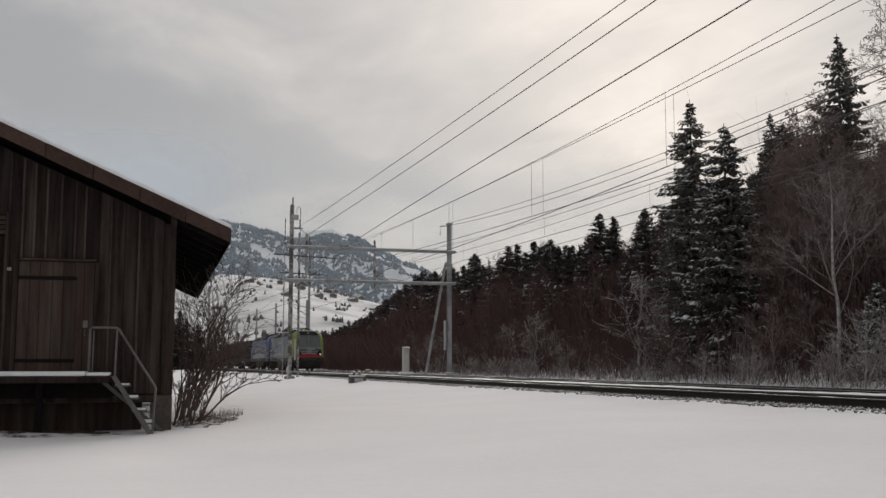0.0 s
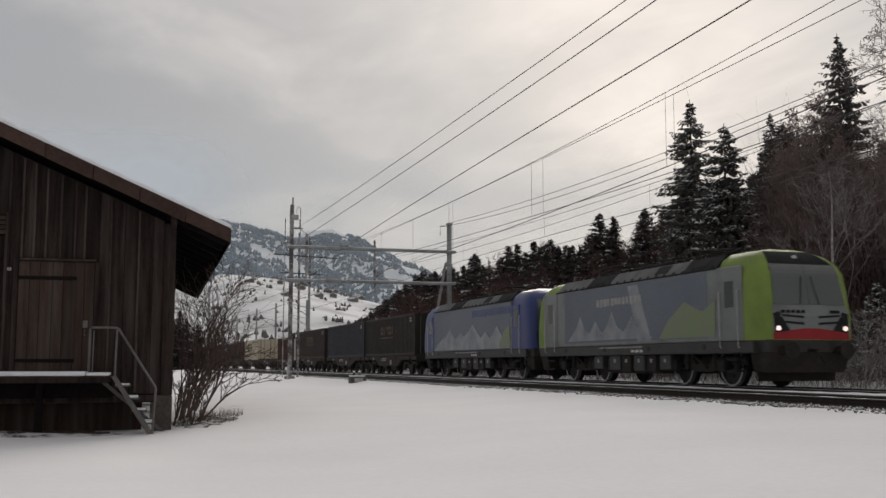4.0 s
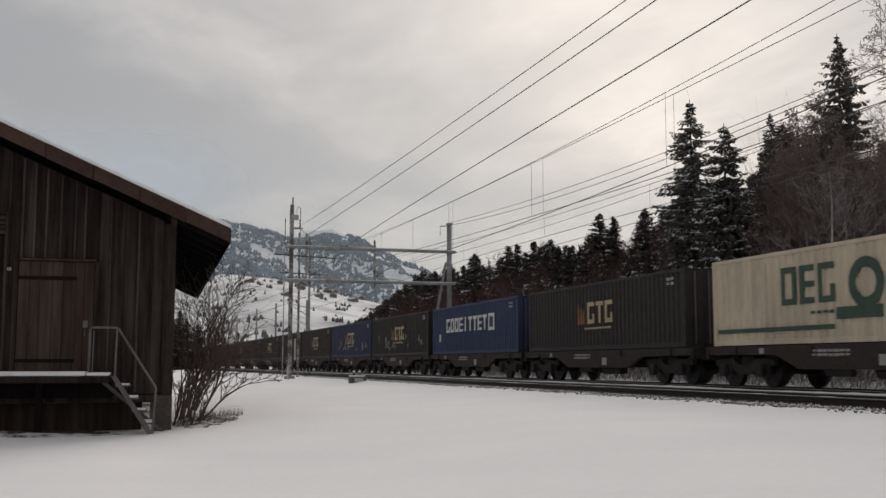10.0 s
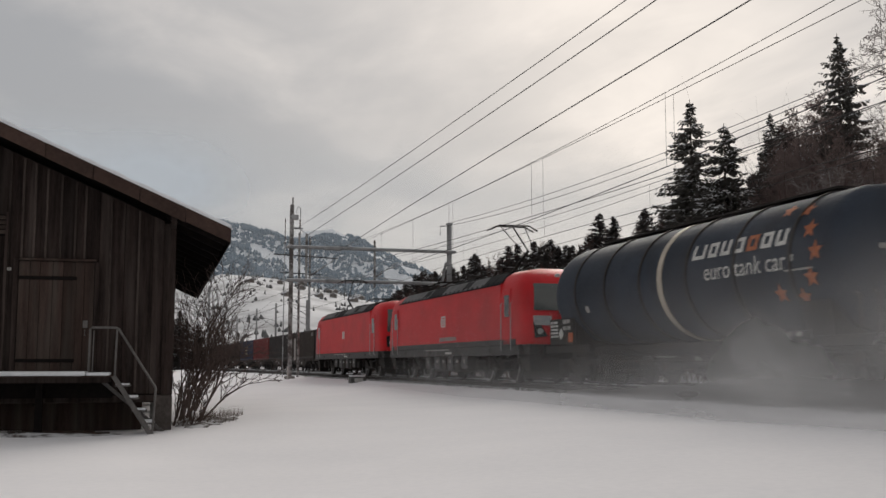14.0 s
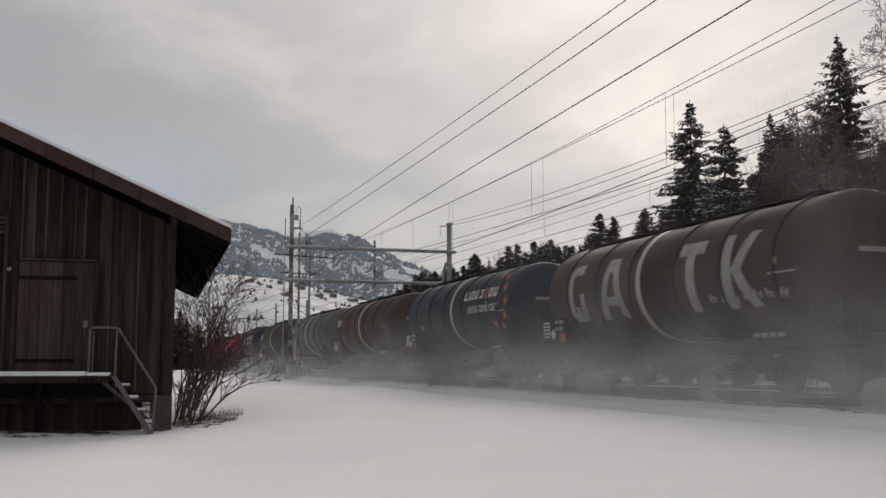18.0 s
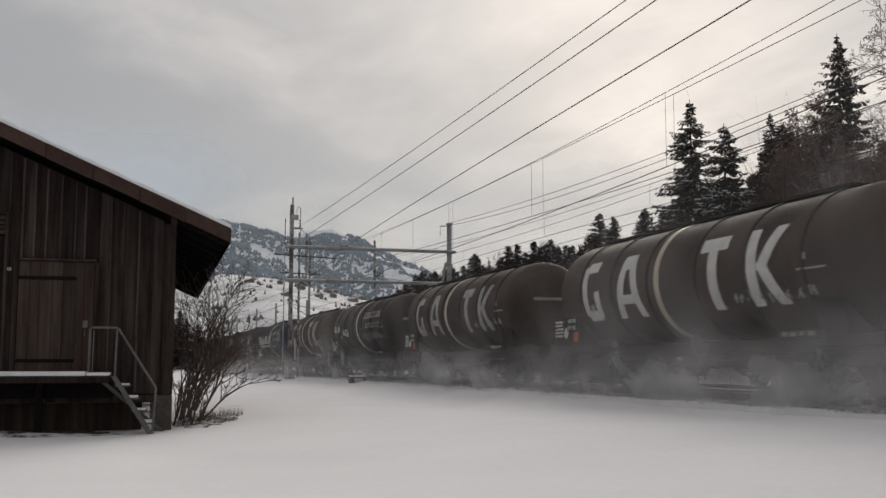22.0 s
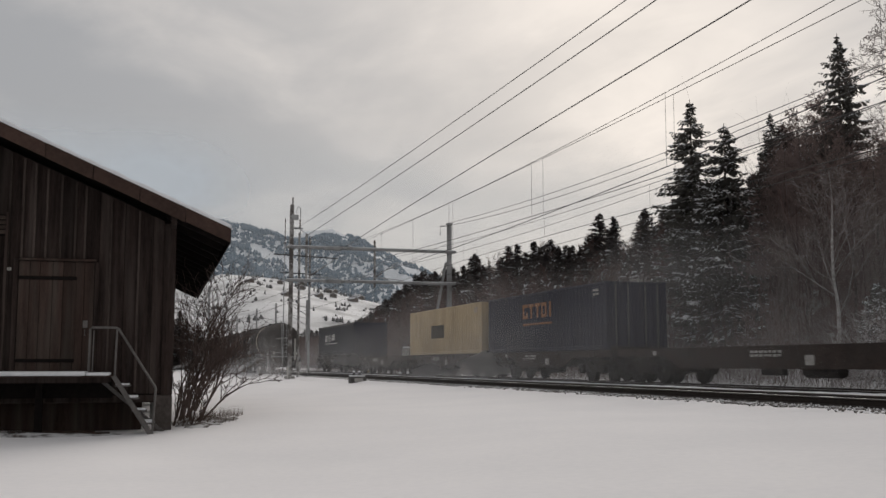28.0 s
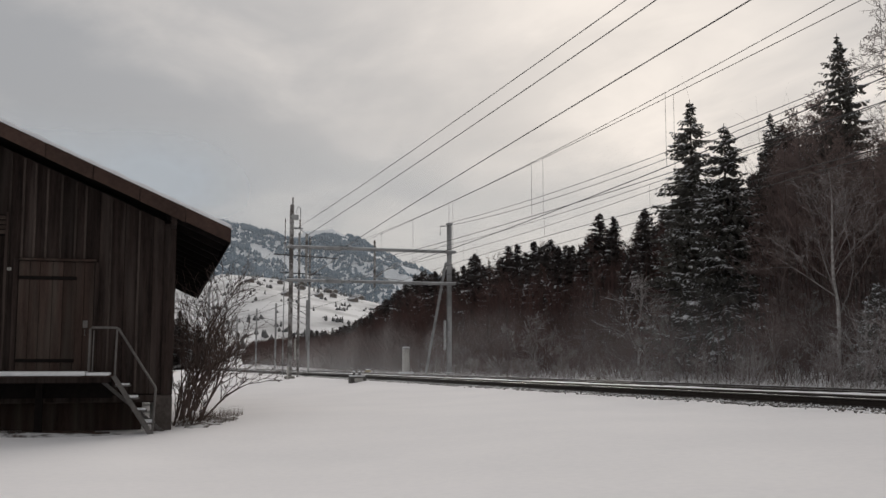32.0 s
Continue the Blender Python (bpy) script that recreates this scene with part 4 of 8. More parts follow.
def earth_patch(x, y, rx, ry, seed, lab):
    """Bare trampled soil where the snow has not lain, with an uneven rim."""
    rng = np.random.default_rng(seed)
    n, rings = 40, 6
    wob = 1 + 0.22 * np.sin(np.arange(n) * 6.2832 * 3 / n + seed) + rng.normal(0, 0.10, n)
    v = []
    for k in range(rings):
        q = (k + 1) / rings
        for j in range(n):
            px, py = x + rx * q * wob[j] * math.cos(6.2832 * j / n), y + ry * q * wob[j] * math.sin(6.2832 * j / n)
            v.append((px, py, float(ground_z(px, py)) + 0.05 * (1 - q ** 3) - 0.02 * (q == 1) + rng.normal(0, 0.012)))
    f = [(k * n + j, k * n + (j + 1) % n, (k + 1) * n + (j + 1) % n, (k + 1) * n + j) for k in range(rings - 1) for j in range(n)]
    tagged(new("bare_earth", quick_mesh("bare_earth", v, f, EARTH)), lab, "earth", kind="stuff")


EARTH = surf("bare_winter_soil", (0.085, 0.066, 0.056), (0.035, 0.027, 0.023), 3.0, 0.95, 0, 0.8, fine=12.0, snow=0.75, spec=0.05)
earth_patch(2.0, 24.6, 0.75, 1.6, 1, "bare brown earth and litter under the shrub")
earth_patch(-1.9, 22.6, 2.0, 0.55, 2, "bare dark earth under the loading deck")
grass_tuft(2.1, 24.3, 0.7, 260, 0.28, 1, "dead grass poking through snow at the shed corner")
grass_tuft(2.4, 26.4, 0.8, 200, 0.28, 2, "dead grass poking through snow under the shrub")


# ---- rolling stock ----
STEEL_DARK = surf("grimy_running_gear", (0.026, 0.022, 0.020), (0.012, 0.011, 0.010), 3.0, 0.85, 0.1, 0.3, grime=(0.06, 0.045, 0.035), grime_amount=0.5)
FRAME_BROWN = surf("brown_wagon_frame", (0.050, 0.034, 0.029), (0.026, 0.019, 0.016), 2.5, 0.85, 0.1, 0.2, grime_amount=0.6)
WHEEL = surf("wheel_steel", (0.040, 0.035, 0.032), (0.022, 0.019, 0.018), 4.0, 0.6, 0.5, 0.1)
TREAD = surf("wheel_tread", (0.45, 0.44, 0.43), (0.25, 0.245, 0.24), 3.0, 0.45, 0.3, 0.0)
WHITE_PAINT = surf("white_lettering", (0.62, 0.61, 0.58), (0.46, 0.45, 0.43), 4.0, 0.6, 0, 0.0)
DULL_WHITE = surf("dirty_white_lettering", (0.36, 0.35, 0.33), (0.22, 0.21, 0.20), 3.0, 0.7, 0, 0.0)
CREAM_PAINT = surf("cream_band", (0.52, 0.46, 0.37), (0.38, 0.33, 0.27), 3.0, 0.6, 0, 0.0)
ORANGE_PAINT = surf("orange_paint", (0.46, 0.11, 0.035), (0.34, 0.08, 0.03), 3.0, 0.6, 0, 0.0)
RUST_LETTER = surf("faded_orange_lettering", (0.26, 0.11, 0.042), (0.17, 0.075, 0.032), 3.0, 0.7, 0, 0.0)
DIM_LETTER = surf("worn_orange_lettering", (0.105, 0.055, 0.032), (0.055, 0.034, 0.024), 5.0, 0.7, 0, 0.0)
STAR_PAINT = surf("orange_star_paint", (0.42, 0.13, 0.05), (0.28, 0.09, 0.04), 3.0, 0.7, 0, 0.0)
YELLOW_LETTER = surf("pale_yellow_lettering", (0.46, 0.38, 0.22), (0.32, 0.27, 0.16), 3.0, 0.7, 0, 0.0)
GREEN_LETTER = surf("dark_green_lettering", (0.05, 0.085, 0.06), (0.035, 0.06, 0.045), 3.0, 0.7, 0, 0.0)
RED_PAINT = surf("signal_red_paint", (0.57, 0.020, 0.026), (0.48, 0.018, 0.023), 0.8, 0.5, 0, 0.04, grime=(0.26, 0.02, 0.02), grime_amount=0.45, grime_stretch=(1, 0.5, 0.6), spec=0.15)
GREY_SILL = surf("grey_sill_paint", (0.052, 0.050, 0.048), (0.034, 0.032, 0.031), 1.5, 0.6, 0, 0.1, grime_amount=0.5)
ROOF_GREY = surf("grey_roof_panel", (0.15, 0.15, 0.153), (0.11, 0.11, 0.113), 1.5, 0.8, 0.0, 0.1, spec=0.1, grime_amount=0.4)
ROOF_DARK = surf("dark_roof_louvre", (0.026, 0.026, 0.028), (0.015, 0.015, 0.016), 2.0, 0.85, 0.0, 0.1, spec=0.08)
SILVER_SIDE = surf("silver_loco_paint", (0.185, 0.198, 0.195), (0.145, 0.155, 0.155), 0.7, 0.45, 0.2, 0.04, grime_amount=0.35)
LIME = surf("lime_green_paint", (0.19, 0.265, 0.06), (0.15, 0.21, 0.05), 1.0, 0.6, 0, 0.03, grime_amount=0.25, spec=0.2)
LOCO_BLUE = surf("blue_loco_paint", (0.020, 0.036, 0.15), (0.016, 0.028, 0.115), 1.0, 0.4, 0, 0.03, grime_amount=0.25, spec=0.4)
SKY_BLUE = surf("pale_blue_mural", (0.115, 0.135, 0.165), (0.085, 0.10, 0.13), 0.35, 0.5, 0, 0.02)
MURAL_WHITE = surf("white_mountain_mural", (0.30, 0.31, 0.325), (0.13, 0.145, 0.165), 1.3, 0.5, 0, 0.02)
MURAL_GREEN = surf("green_mural", (0.16, 0.21, 0.09), (0.17, 0.19, 0.15), 1.3, 0.5, 0, 0.02)
RED_SKIRT = surf("red_front_stripe", (0.30, 0.015, 0.02), None, 2.0, 0.5)
GLASS_DARK = surf("tinted_cab_glass", (0.020, 0.023, 0.024), (0.015, 0.017, 0.018), 1.0, 0.10, 0, 0.0, spec=0.45)
# paler than the side glass: reflected sky is painted into the base colour
SCREEN = surf("sky_pale_windscreen", (0.070, 0.080, 0.077), (0.050, 0.058, 0.056), 0.6, 0.12, 0, 0.0, spec=0.6)
HEADLIGHT = lamp_glow("lit_headlamp", (1.0, 0.78, 0.70), 0.95)
LENS = surf("unlit_lamp_lens", (0.42, 0.43, 0.43), (0.3, 0.3, 0.3), 8.0, 0.15, 0, 0.0, spec=0.7)


def bar_text(parent, x, y, z, width, height, n, material, rows=1, name="lettering", label="", seed=1, thick=0.012):
    """Plain bars in place of writing, on the side that faces -x. They run from y downwards."""
    rng = random.Random(seed)
    s = Shape()
    for r in range(rows):
        zz = z - r * height * 1.5
        w = width / n
        for k in range(n):
            a = y - k * w
            s.box(x - thick, x, a - w * rng.uniform(0.62, 0.85), a, zz - height * rng.uniform(0.8, 1.0), zz)
    return tagged(part(name, s, material, parent, label), kind="stuff")


def glyphs(parent, x, y, z, width, height, kinds, material, name="letter_block", label="", thick=0.012):
    """Bold plain shapes in a row, of the size and colour of a painted emblem."""
    n = len(kinds)
    w = width / n * 0.8
    t = w * 0.26
    for k, c in enumerate(kinds):
        a = y - width * k / n
        if c in "oc":
            s = Shape().box(x - thick, x, a - t, a, z - height, z).box(x - thick, x, a - w, a - t + 0.001, z - height, z - height + t).box(x - thick, x, a - w, a - t + 0.001, z - t, z)
            s.box(x - thick, x, a - w, a - w + t, z - height + t - 0.001, z - (t if c == "o" else height * 0.55))
        elif c == "i":
            s = Shape().box(x - thick, x, a - w * 0.6, a - w * 0.3, z - height, z)
        elif c == "t":
            s = Shape().box(x - thick, x, a - w * 0.64, a - w * 0.36, z - height, z - t + 0.001).box(x - thick, x, a - w, a, z - t, z)
        elif c == "e":
            s = Shape().box(x - thick, x, a - t, a, z - height, z)
            for q in (0.0, 0.42, 0.84):
                s.box(x - thick, x, a - w, a - t + 0.001, z - height * q - height * 0.16, z - height * q)
        else:
            s = Shape().box(x - thick, x, a - w, a, z - height, z)
        part("letter_block", s, material, parent, label if k == 0 else "")


def wheel_mesh(r, key, cache={}):
    if key not in cache:
        s = Shape()
        s.disc((0, 0, 0), "x", r, 0.065, 28, 0.012)
        s.disc((0.075, 0, 0), "x", r + 0.025, 0.014, 28)
        s.disc((-0.03, 0, 0), "x", r * 0.3, 0.09, 14)
        for j in range(6):
            s.disc((-0.06, r * 0.58 * math.cos(j * 1.0472), r * 0.58 * math.sin(j * 1.0472)), "x", r * 0.1, 0.03, 8)
        rim = Shape()
        rings = []
        for q, xx in ((r * 0.91, -0.068), (r * 0.99, -0.068), (r * 0.99, -0.075), (r * 0.91, -0.075)):
            rings.append([(xx, q * math.cos(6.2832 * k / 28), q * math.sin(6.2832 * k / 28)) for k in range(28)])
        rim.loft(rings + [rings[0]], cap=False)
        cache[key] = (s.mesh("wheel", WHEEL, True), rim.mesh("wheel_rim", TREAD))
    return cache[key]


LOCO_WHEELS = []


def bogie(parent, y, base, r, kind="wagon", cache={}):
    """A two-axle bogie with its wheels, at y on its vehicle."""
    key = (base, r, kind)
    if key not in cache:
        h = base / 2
        s = Shape()
        for k in (-1, 1):
            x0, x1 = (k * 0.98, k * 1.10) if k > 0 else (-1.10, -0.98)
            if kind == "wagon":
                s.prism([(-h - 0.55, 0.62), (-h - 0.5, 0.78), (-h + 0.35, 0.80), (-0.25, 0.62), (0.25, 0.62), (h - 0.35, 0.80), (h + 0.5, 0.78), (h + 0.55, 0.62), (h - 0.3, 0.56), (0.35, 0.36),
                         (-0.35, 0.36), (-h + 0.3, 0.56)], "x", x0, x1)
                for e in (-h, h):
                    s.box(min(x0, x0 + k * 0.16), max(x0, x0 + k * 0.16) + 0.0, e - 0.16, e + 0.16, 0.30, 0.66, 0.03)
                    for g in (-0.24, 0.24):
                        s.tube([(k * 1.06, e + g, 0.40), (k * 1.06, e + g, 0.66)], 0.075, 8)
            else:
                s.prism([(-h - 0.95, 0.62), (-h - 0.9, 0.86), (-0.6, 0.86), (-0.4, 0.66), (0.4, 0.66), (0.6, 0.86), (h + 0.9, 0.86), (h + 0.95, 0.62), (h - 0.3, 0.62), (0.5, 0.42), (-0.5, 0.42), (-h + 0.3, 0.62)], "x",
                        x0, x1)
                for e in (-h, h):
                    s.box(min(x0, x0 + k * 0.24), max(x0, x0 + k * 0.24), e - 0.2, e + 0.2, 0.42, 0.80, 0.05)
                    s.tube([(k * 1.12, e - 0.55, 0.50), (k * 1.12, e - 0.55, 0.98)], 0.10, 8)
                    s.tube([(k * 1.12, e + 0.55, 0.50), (k * 1.12, e + 0.55, 0.98)], 0.10, 8)
                s.tube([(k * 1.14, -0.3, 0.55), (k * 1.14, 0.5, 0.95)], 0.05, 8)
        s.box(-0.98, 0.98, -0.3, 0.3, 0.5, 0.9, 0.04)
        for e in (-h, h):
            s.tube([(-1.0, e, r), (1.0, e, r)], 0.085, 8)
        cache[key] = s.mesh("bogie", STEEL_DARK)
    b = part("bogie", cache[key], None, parent, at=(0, y, 0))
    wm, rim = wheel_mesh(r, r)
    for e in (-base / 2, base / 2):
        for k in (-1, 1):
            w = part("wheel", wm, None, b, at=pose(k * 0.76, e, r, 0, 0, 180 if k > 0 else 0))
            if kind != "wagon":
                LOCO_WHEELS.append((w, parent, k * 0.76, e, r, 180 if k > 0 else 0))
            if k < 0 and kind != "wagon":
                part("wheel_rim", rim, None, b, "bright worn wheel rim", (k * 0.76 - 0.13, e, r))
    return b


def buffers(parent, half, z=1.02, mat_=None):
    for e in (-1, 1):
        for k in (-0.88, 0.88):
            s = Shape()
            s.tube([(k, e * (half - 0.62), z), (k, e * (half - 0.30), z)], 0.12, 10).tube([(k, e * (half - 0.32), z), (k, e * (half - 0.06), z)], 0.08, 10)
            s.disc((k, e * (half - 0.03), z), "y", 0.24, 0.03, 16, 0.012)
            part("buffer", s, mat_ or STEEL_DARK, parent)
        s = Shape()
        s.tube([(0, e * (half - 0.6), z), (0, e * (half - 0.15), z), (0, e * (half - 0.1), z - 0.35)], 0.06, 6)
        s.tube([(0.35, e * (half - 0.5), z - 0.1), (0.36, e * (half - 0.2), z - 0.45), (0.34, e * (half - 0.05), z - 0.3)], 0.03, 5)
        part("coupling", s, STEEL_DARK, parent)


def end_y(z, half, rake, knee):
    return half - max(0.0, z - knee) * rake - 1.25 * max(0.0, z - 3.1) ** 2


def locomotive(name, label, cab_m, side_m, base, centres, half, rake, knee, lit=None, panto_up=None, red_front=None, group="", boxy=False):
    """An electric locomotive, its length along y."""
    t = thing(name, label, "locomotive", group=group)
    zs = [1.30, 1.70, knee, 2.7, 3.15, 3.42, 3.66, 3.84, 3.92]
    hw = [1.49, 1.50, 1.50, 1.50, 1.47, 1.42, 1.27, 0.98, 0.5]
    prof = [(-w, z) for w, z in zip(hw, zs)] + [(w, z) for w, z in zip(hw[::-1], zs[::-1])]
    cabin = half - 2.25

    def ring(y_at, k):
        return [(x * k, y_at(z), z) for x, z in prof]

    for e in (-1, 1):
        rings = [ring(lambda z: e * cabin, 1.0)]
        for back, k in ((0.85, 1.0), (0.48, 0.99), (0.22, 0.955), (0.07, 0.90), (0.0, 0.82)):
            rings.append(ring(lambda z: e * max(end_y(z, half, rake, knee) - back, cabin + 0.9 - back), k))
        s = Shape().loft(rings, cap=False)
        n, k0 = len(prof), len(s.v) - len(prof)
        s.f += [(k0 + i, k0 + i + 1, k0 + n - 2 - i, k0 + n - 1 - i) for i in range(n // 2 - 1)]
        c = part("cab", s, cab_m, t, smooth=True)

        def on_front(x, z, out=0.015):
            return (x, e * (end_y(z, half, rake, knee) + out), z)

        def plate(pts, mat_, nm, lab="", out=0.02):
            return part(nm, Shape().loft([[on_front(x, z, -0.01) for x, z in pts], [on_front(x, z, out) for x, z in pts]]), mat_, c, lab)

        def pane(x_in, x_out, z_lo, z_hi, mat_, nm, lab, out=0.025, taper=0.10):
            """A sheet that follows the curved front."""
            rows = sorted({z_lo, z_hi, *(z for z in (2.7, 2.9, 3.05, 3.15, 3.25, 3.34, 3.42, 3.54, 3.66, 3.75, 3.84) if z_lo < z < z_hi)})
            ring_ = []
            for o in (-0.02, out):
                for z in rows:
                    f = (z - z_lo) / (z_hi - z_lo)
                    ring_.append((o, z, x_in, x_out - math.copysign(taper * f, x_out)))
            n_ = len(rows)
            s_ = Shape()
            for base_ in (0, n_):
                s_.loft([[on_front(a, z, o), on_front(b, z, o)] for o, z, a, b in ring_[base_:base_ + n_]], cap=False, closed=False)
            return part(nm, s_, mat_, c, lab)

        z0 = knee + 0.32
        if boxy:
            for q in (-1, 1):
                pane(q * 0.05, q * 1.14, 2.42, 3.34, SCREEN, "windscreen", "windscreen pane with reflected sky painted in")
                plate([(q * 0.55, 1.92), (q * 1.18, 1.92), (q * 1.18, 2.24), (q * 0.55, 2.24)], LENS, "lamp_box", "pale lamp box", 0.06)
        else:
            for q in (-1, 1):
                pane(q * 0.006, q * 1.16, z0, 3.42, SCREEN, "windscreen", "large windscreen with reflected sky painted in")
        if red_front:
            for q in (-1, 1):
                pane(0.0, q * 1.04, 3.43, 3.84, ROOF_DARK, "roof_brow", "dark grey brow above the windscreen", 0.03, 0.25)
        for q in (-0.3, 0.3):
            part("wiper", Shape().tube([on_front(q, z0 + 0.02, 0.05), on_front(q * 0.75, z0 + 0.4, 0.06), on_front(q * 0.5, z0 + 0.8, 0.05)], 0.012, 4), WHEEL, c)
        for q in (-1, 1):
            plate([(q * 0.70, 1.56), (q * 1.17, 1.50), (q * 1.21, 2.02), (q * 1.02, 2.08)], ROOF_DARK, "lamp_housing", "black angled lamp housing", 0.03)
            if not red_front and not boxy:
                for zz in (1.66, 1.84):
                    plate([(q * 0.10, zz), (q * 0.72, zz - 0.02), (q * 0.78, zz + 0.09), (q * 0.10, zz + 0.09)], LENS, "grille_bar", "pale grey grille bar", 0.035)
            p = on_front(q * (1.08 if red_front else 0.98), 1.62 if red_front else 1.72, 0.02)
            part("headlight", Shape().disc((p[0], p[1] + e * 0.02, p[2]), "y", 0.065 if lit == e else 0.10, 0.03, 14, 0.01), HEADLIGHT if lit == e else LENS, c, "lit white headlamp" if lit == e else "unlit lamp lens")
        part("headlight", Shape().disc(on_front(0, 3.62, 0.0), "y", 0.09, 0.04, 12, 0.01), LENS, c)
        if red_front:
            plate([(-1.24, 1.50), (1.24, 1.50), (1.22, knee), (-1.22, knee)], SILVER_SIDE, "front_mask", "silver front mask", 0.012)
            plate([(-1.22, knee + 0.004), (1.22, knee + 0.004), (1.2, knee + 0.315), (-1.2, knee + 0.315)], SILVER_SIDE, "front_mask", "silver front mask", 0.014)
            plate([(-1.22, 1.32), (1.22, 1.32), (1.22, 1.50), (0.25, 1.62), (-0.25, 1.62), (-1.22, 1.50)], RED_SKIRT, "front_stripe", "dark red stripe under the headlamps")
            for zz in (1.72, 1.90):
                for q in (-1, 1):
                    plate([(q * 0.24, zz), (q * 0.92, zz + 0.05), (q * 0.92, zz + 0.10), (q * 0.24, zz + 0.06)], ROOF_DARK, "grille_bar", "", 0.026)
            bar_front = Shape()
            for k in range(5):
                bar_front.box(-0.95 + 0.16 * k, -0.85 + 0.16 * k, min(e * half, e * (half + 0.03)), max(e * half, e * (half + 0.03)), 2.04, 2.12)
            bar_front.box(0.62, 0.92, min(e * half, e * (half + 0.03)), max(e * half, e * (half + 0.03)), 2.04, 2.12)
            tagged(part("inscription", bar_front, ROOF_DARK, c, "small dark bars on the cab front"), kind="stuff")
        else:
            plate([(-0.5, 1.42), (0.5, 1.42), (0.5, 1.56), (-0.5, 1.56)], ROOF_DARK, "grille")
        # cab door with side window and handrails
        yd = e * (cabin + 0.62)
        for sx in (-1, 1):
            d = part("cab_door", Shape().box(min(sx * 1.49, sx * 1.512), max(sx * 1.49, sx * 1.512), yd - 0.34, yd + 0.34, 1.32, 3.2, 0.006), cab_m, c)
            part("door_window", Shape().box(min(sx * 1.505, sx * 1.522), max(sx * 1.505, sx * 1.522), yd - 0.22, yd + 0.24, 2.25, 3.0, 0.006), GLASS_DARK, d, "dark cab side window")
            for q in (-0.46, 0.46):
                part("handrail", Shape().tube([(sx * 1.51, yd + q, 1.1), (sx * 1.56, yd + q, 1.15), (sx * 1.56, yd + q, 2.7), (sx * 1.51, yd + q, 2.75)], 0.018, 5), LENS, d, "pale tubular handrail")
        part("front_skirt", Shape().loft([[(-1.3, e * (half - 0.12), 0.98), (1.3, e * (half - 0.12), 0.98), (1.3, e * (half - 0.8), 0.98), (-1.3, e * (half - 0.8), 0.98)],
                                          [(-1.36, e * (half - 0.02), 1.31), (1.36, e * (half - 0.02), 1.31), (1.45, e * (half - 0.8), 1.31), (-1.45, e * (half - 0.8), 1.31)]]), GREY_SILL, t)
        part("bumper", Shape().loft([[(-1.22, e * (half - 0.24), 0.42), (1.22, e * (half - 0.24), 0.42), (1.25, e * (half - 0.9), 0.42), (-1.25, e * (half - 0.9), 0.42)],
                                     [(-1.32, e * (half - 0.12), 0.979), (1.32, e * (half - 0.12), 0.979), (1.36, e * (half - 0.9), 0.979), (-1.36, e * (half - 0.9), 0.979)]]), STEEL_DARK, t)
        part("snow_plough", Shape().prism([(-1.25, 0.18), (1.25, 0.18), (1.3, 0.62), (-1.3, 0.62)], "y", min(e * (half - 0.75), e * (half - 0.7)), max(e * (half - 0.75), e * (half - 0.7))), STEEL_DARK, t)
        for k in (-1, 1):
            part("footstep", Shape().box(min(k * 1.28, k * 1.48), max(k * 1.28, k * 1.48), yd - 0.25, yd + 0.25, 0.42, 0.47).box(min(k * 1.28, k * 1.48), max(k * 1.28, k * 1.48), yd - 0.25, yd + 0.25, 0.75, 0.80), STEEL_DARK, t)
    # side wall between the cabs, roof cowls
    b = Shape().box(-1.5, 1.5, -cabin, cabin, 1.30, 3.44, 0.03)
    body = part("body", b, side_m, t)
    for sx in (-1, 1):
        y, k = -cabin + 0.05, 0
        while y < cabin - 0.1:
            L = min((1.9, 3.4, 1.6)[k % 3], cabin - 0.05 - y)
            m = ROOF_GREY if k % 3 else ROOF_DARK
            part("roof_panel", Shape().prism([(sx * 1.49, 3.442), (sx * 1.12, 3.84), (sx * 0.6, 3.90), (sx * 0.6, 3.442)], "y", y + 0.012, y + L - 0.012), m, t)
            y, k = y + L, k + 1
        part("roof_gutter", Shape().box(min(sx * 1.5, sx * 1.525), max(sx * 1.5, sx * 1.525), -cabin, cabin, 3.40, 3.445), ROOF_DARK, body)
    for sx in (-1, 1):
        fins = Shape()
        for k in range(int(cabin * 2 / 0.55)):
            yy = -cabin + 0.3 + 0.55 * k
            fins.prism([(sx * 1.50, 3.446), (sx * 1.515, 3.446), (sx * 1.47, 3.52), (sx * 1.44, 3.52)], "y", yy - 0.05, yy + 0.05)
        tagged(part("gutter_trim", fins, ROOF_DARK, body), kind="stuff")
        for k in (0, 1, 3):
            yy = -cabin * 0.8 + cabin * 1.6 * k / 4
            part("louvre", Shape().prism([(sx * 1.40, 3.545), (sx * 1.16, 3.80), (sx * 1.15, 3.815), (sx * 1.39, 3.565)], "y", yy - 0.42, yy + 0.42), ROOF_DARK, t)
    part("roof_deck", Shape().box(-0.6, 0.6, -cabin, cabin, 3.45, 3.86), ROOF_DARK, t)
    part("sill", Shape().box(-1.505, 1.505, -half + 0.55, half - 0.55, 0.95, 1.298, 0.03), GREY_SILL, t, "dark grey sill with small inscriptions")
    bar_text(body, -1.504, cabin * 0.35, 1.24, 3.2, 0.06, 22, DULL_WHITE, 1, "inscription", "rows of tiny white bars", 3)
    bar_text(body, -1.504, -0.4, 1.12, 0.9, 0.10, 3, WHITE_PAINT, 1, "inscription", "", 4)
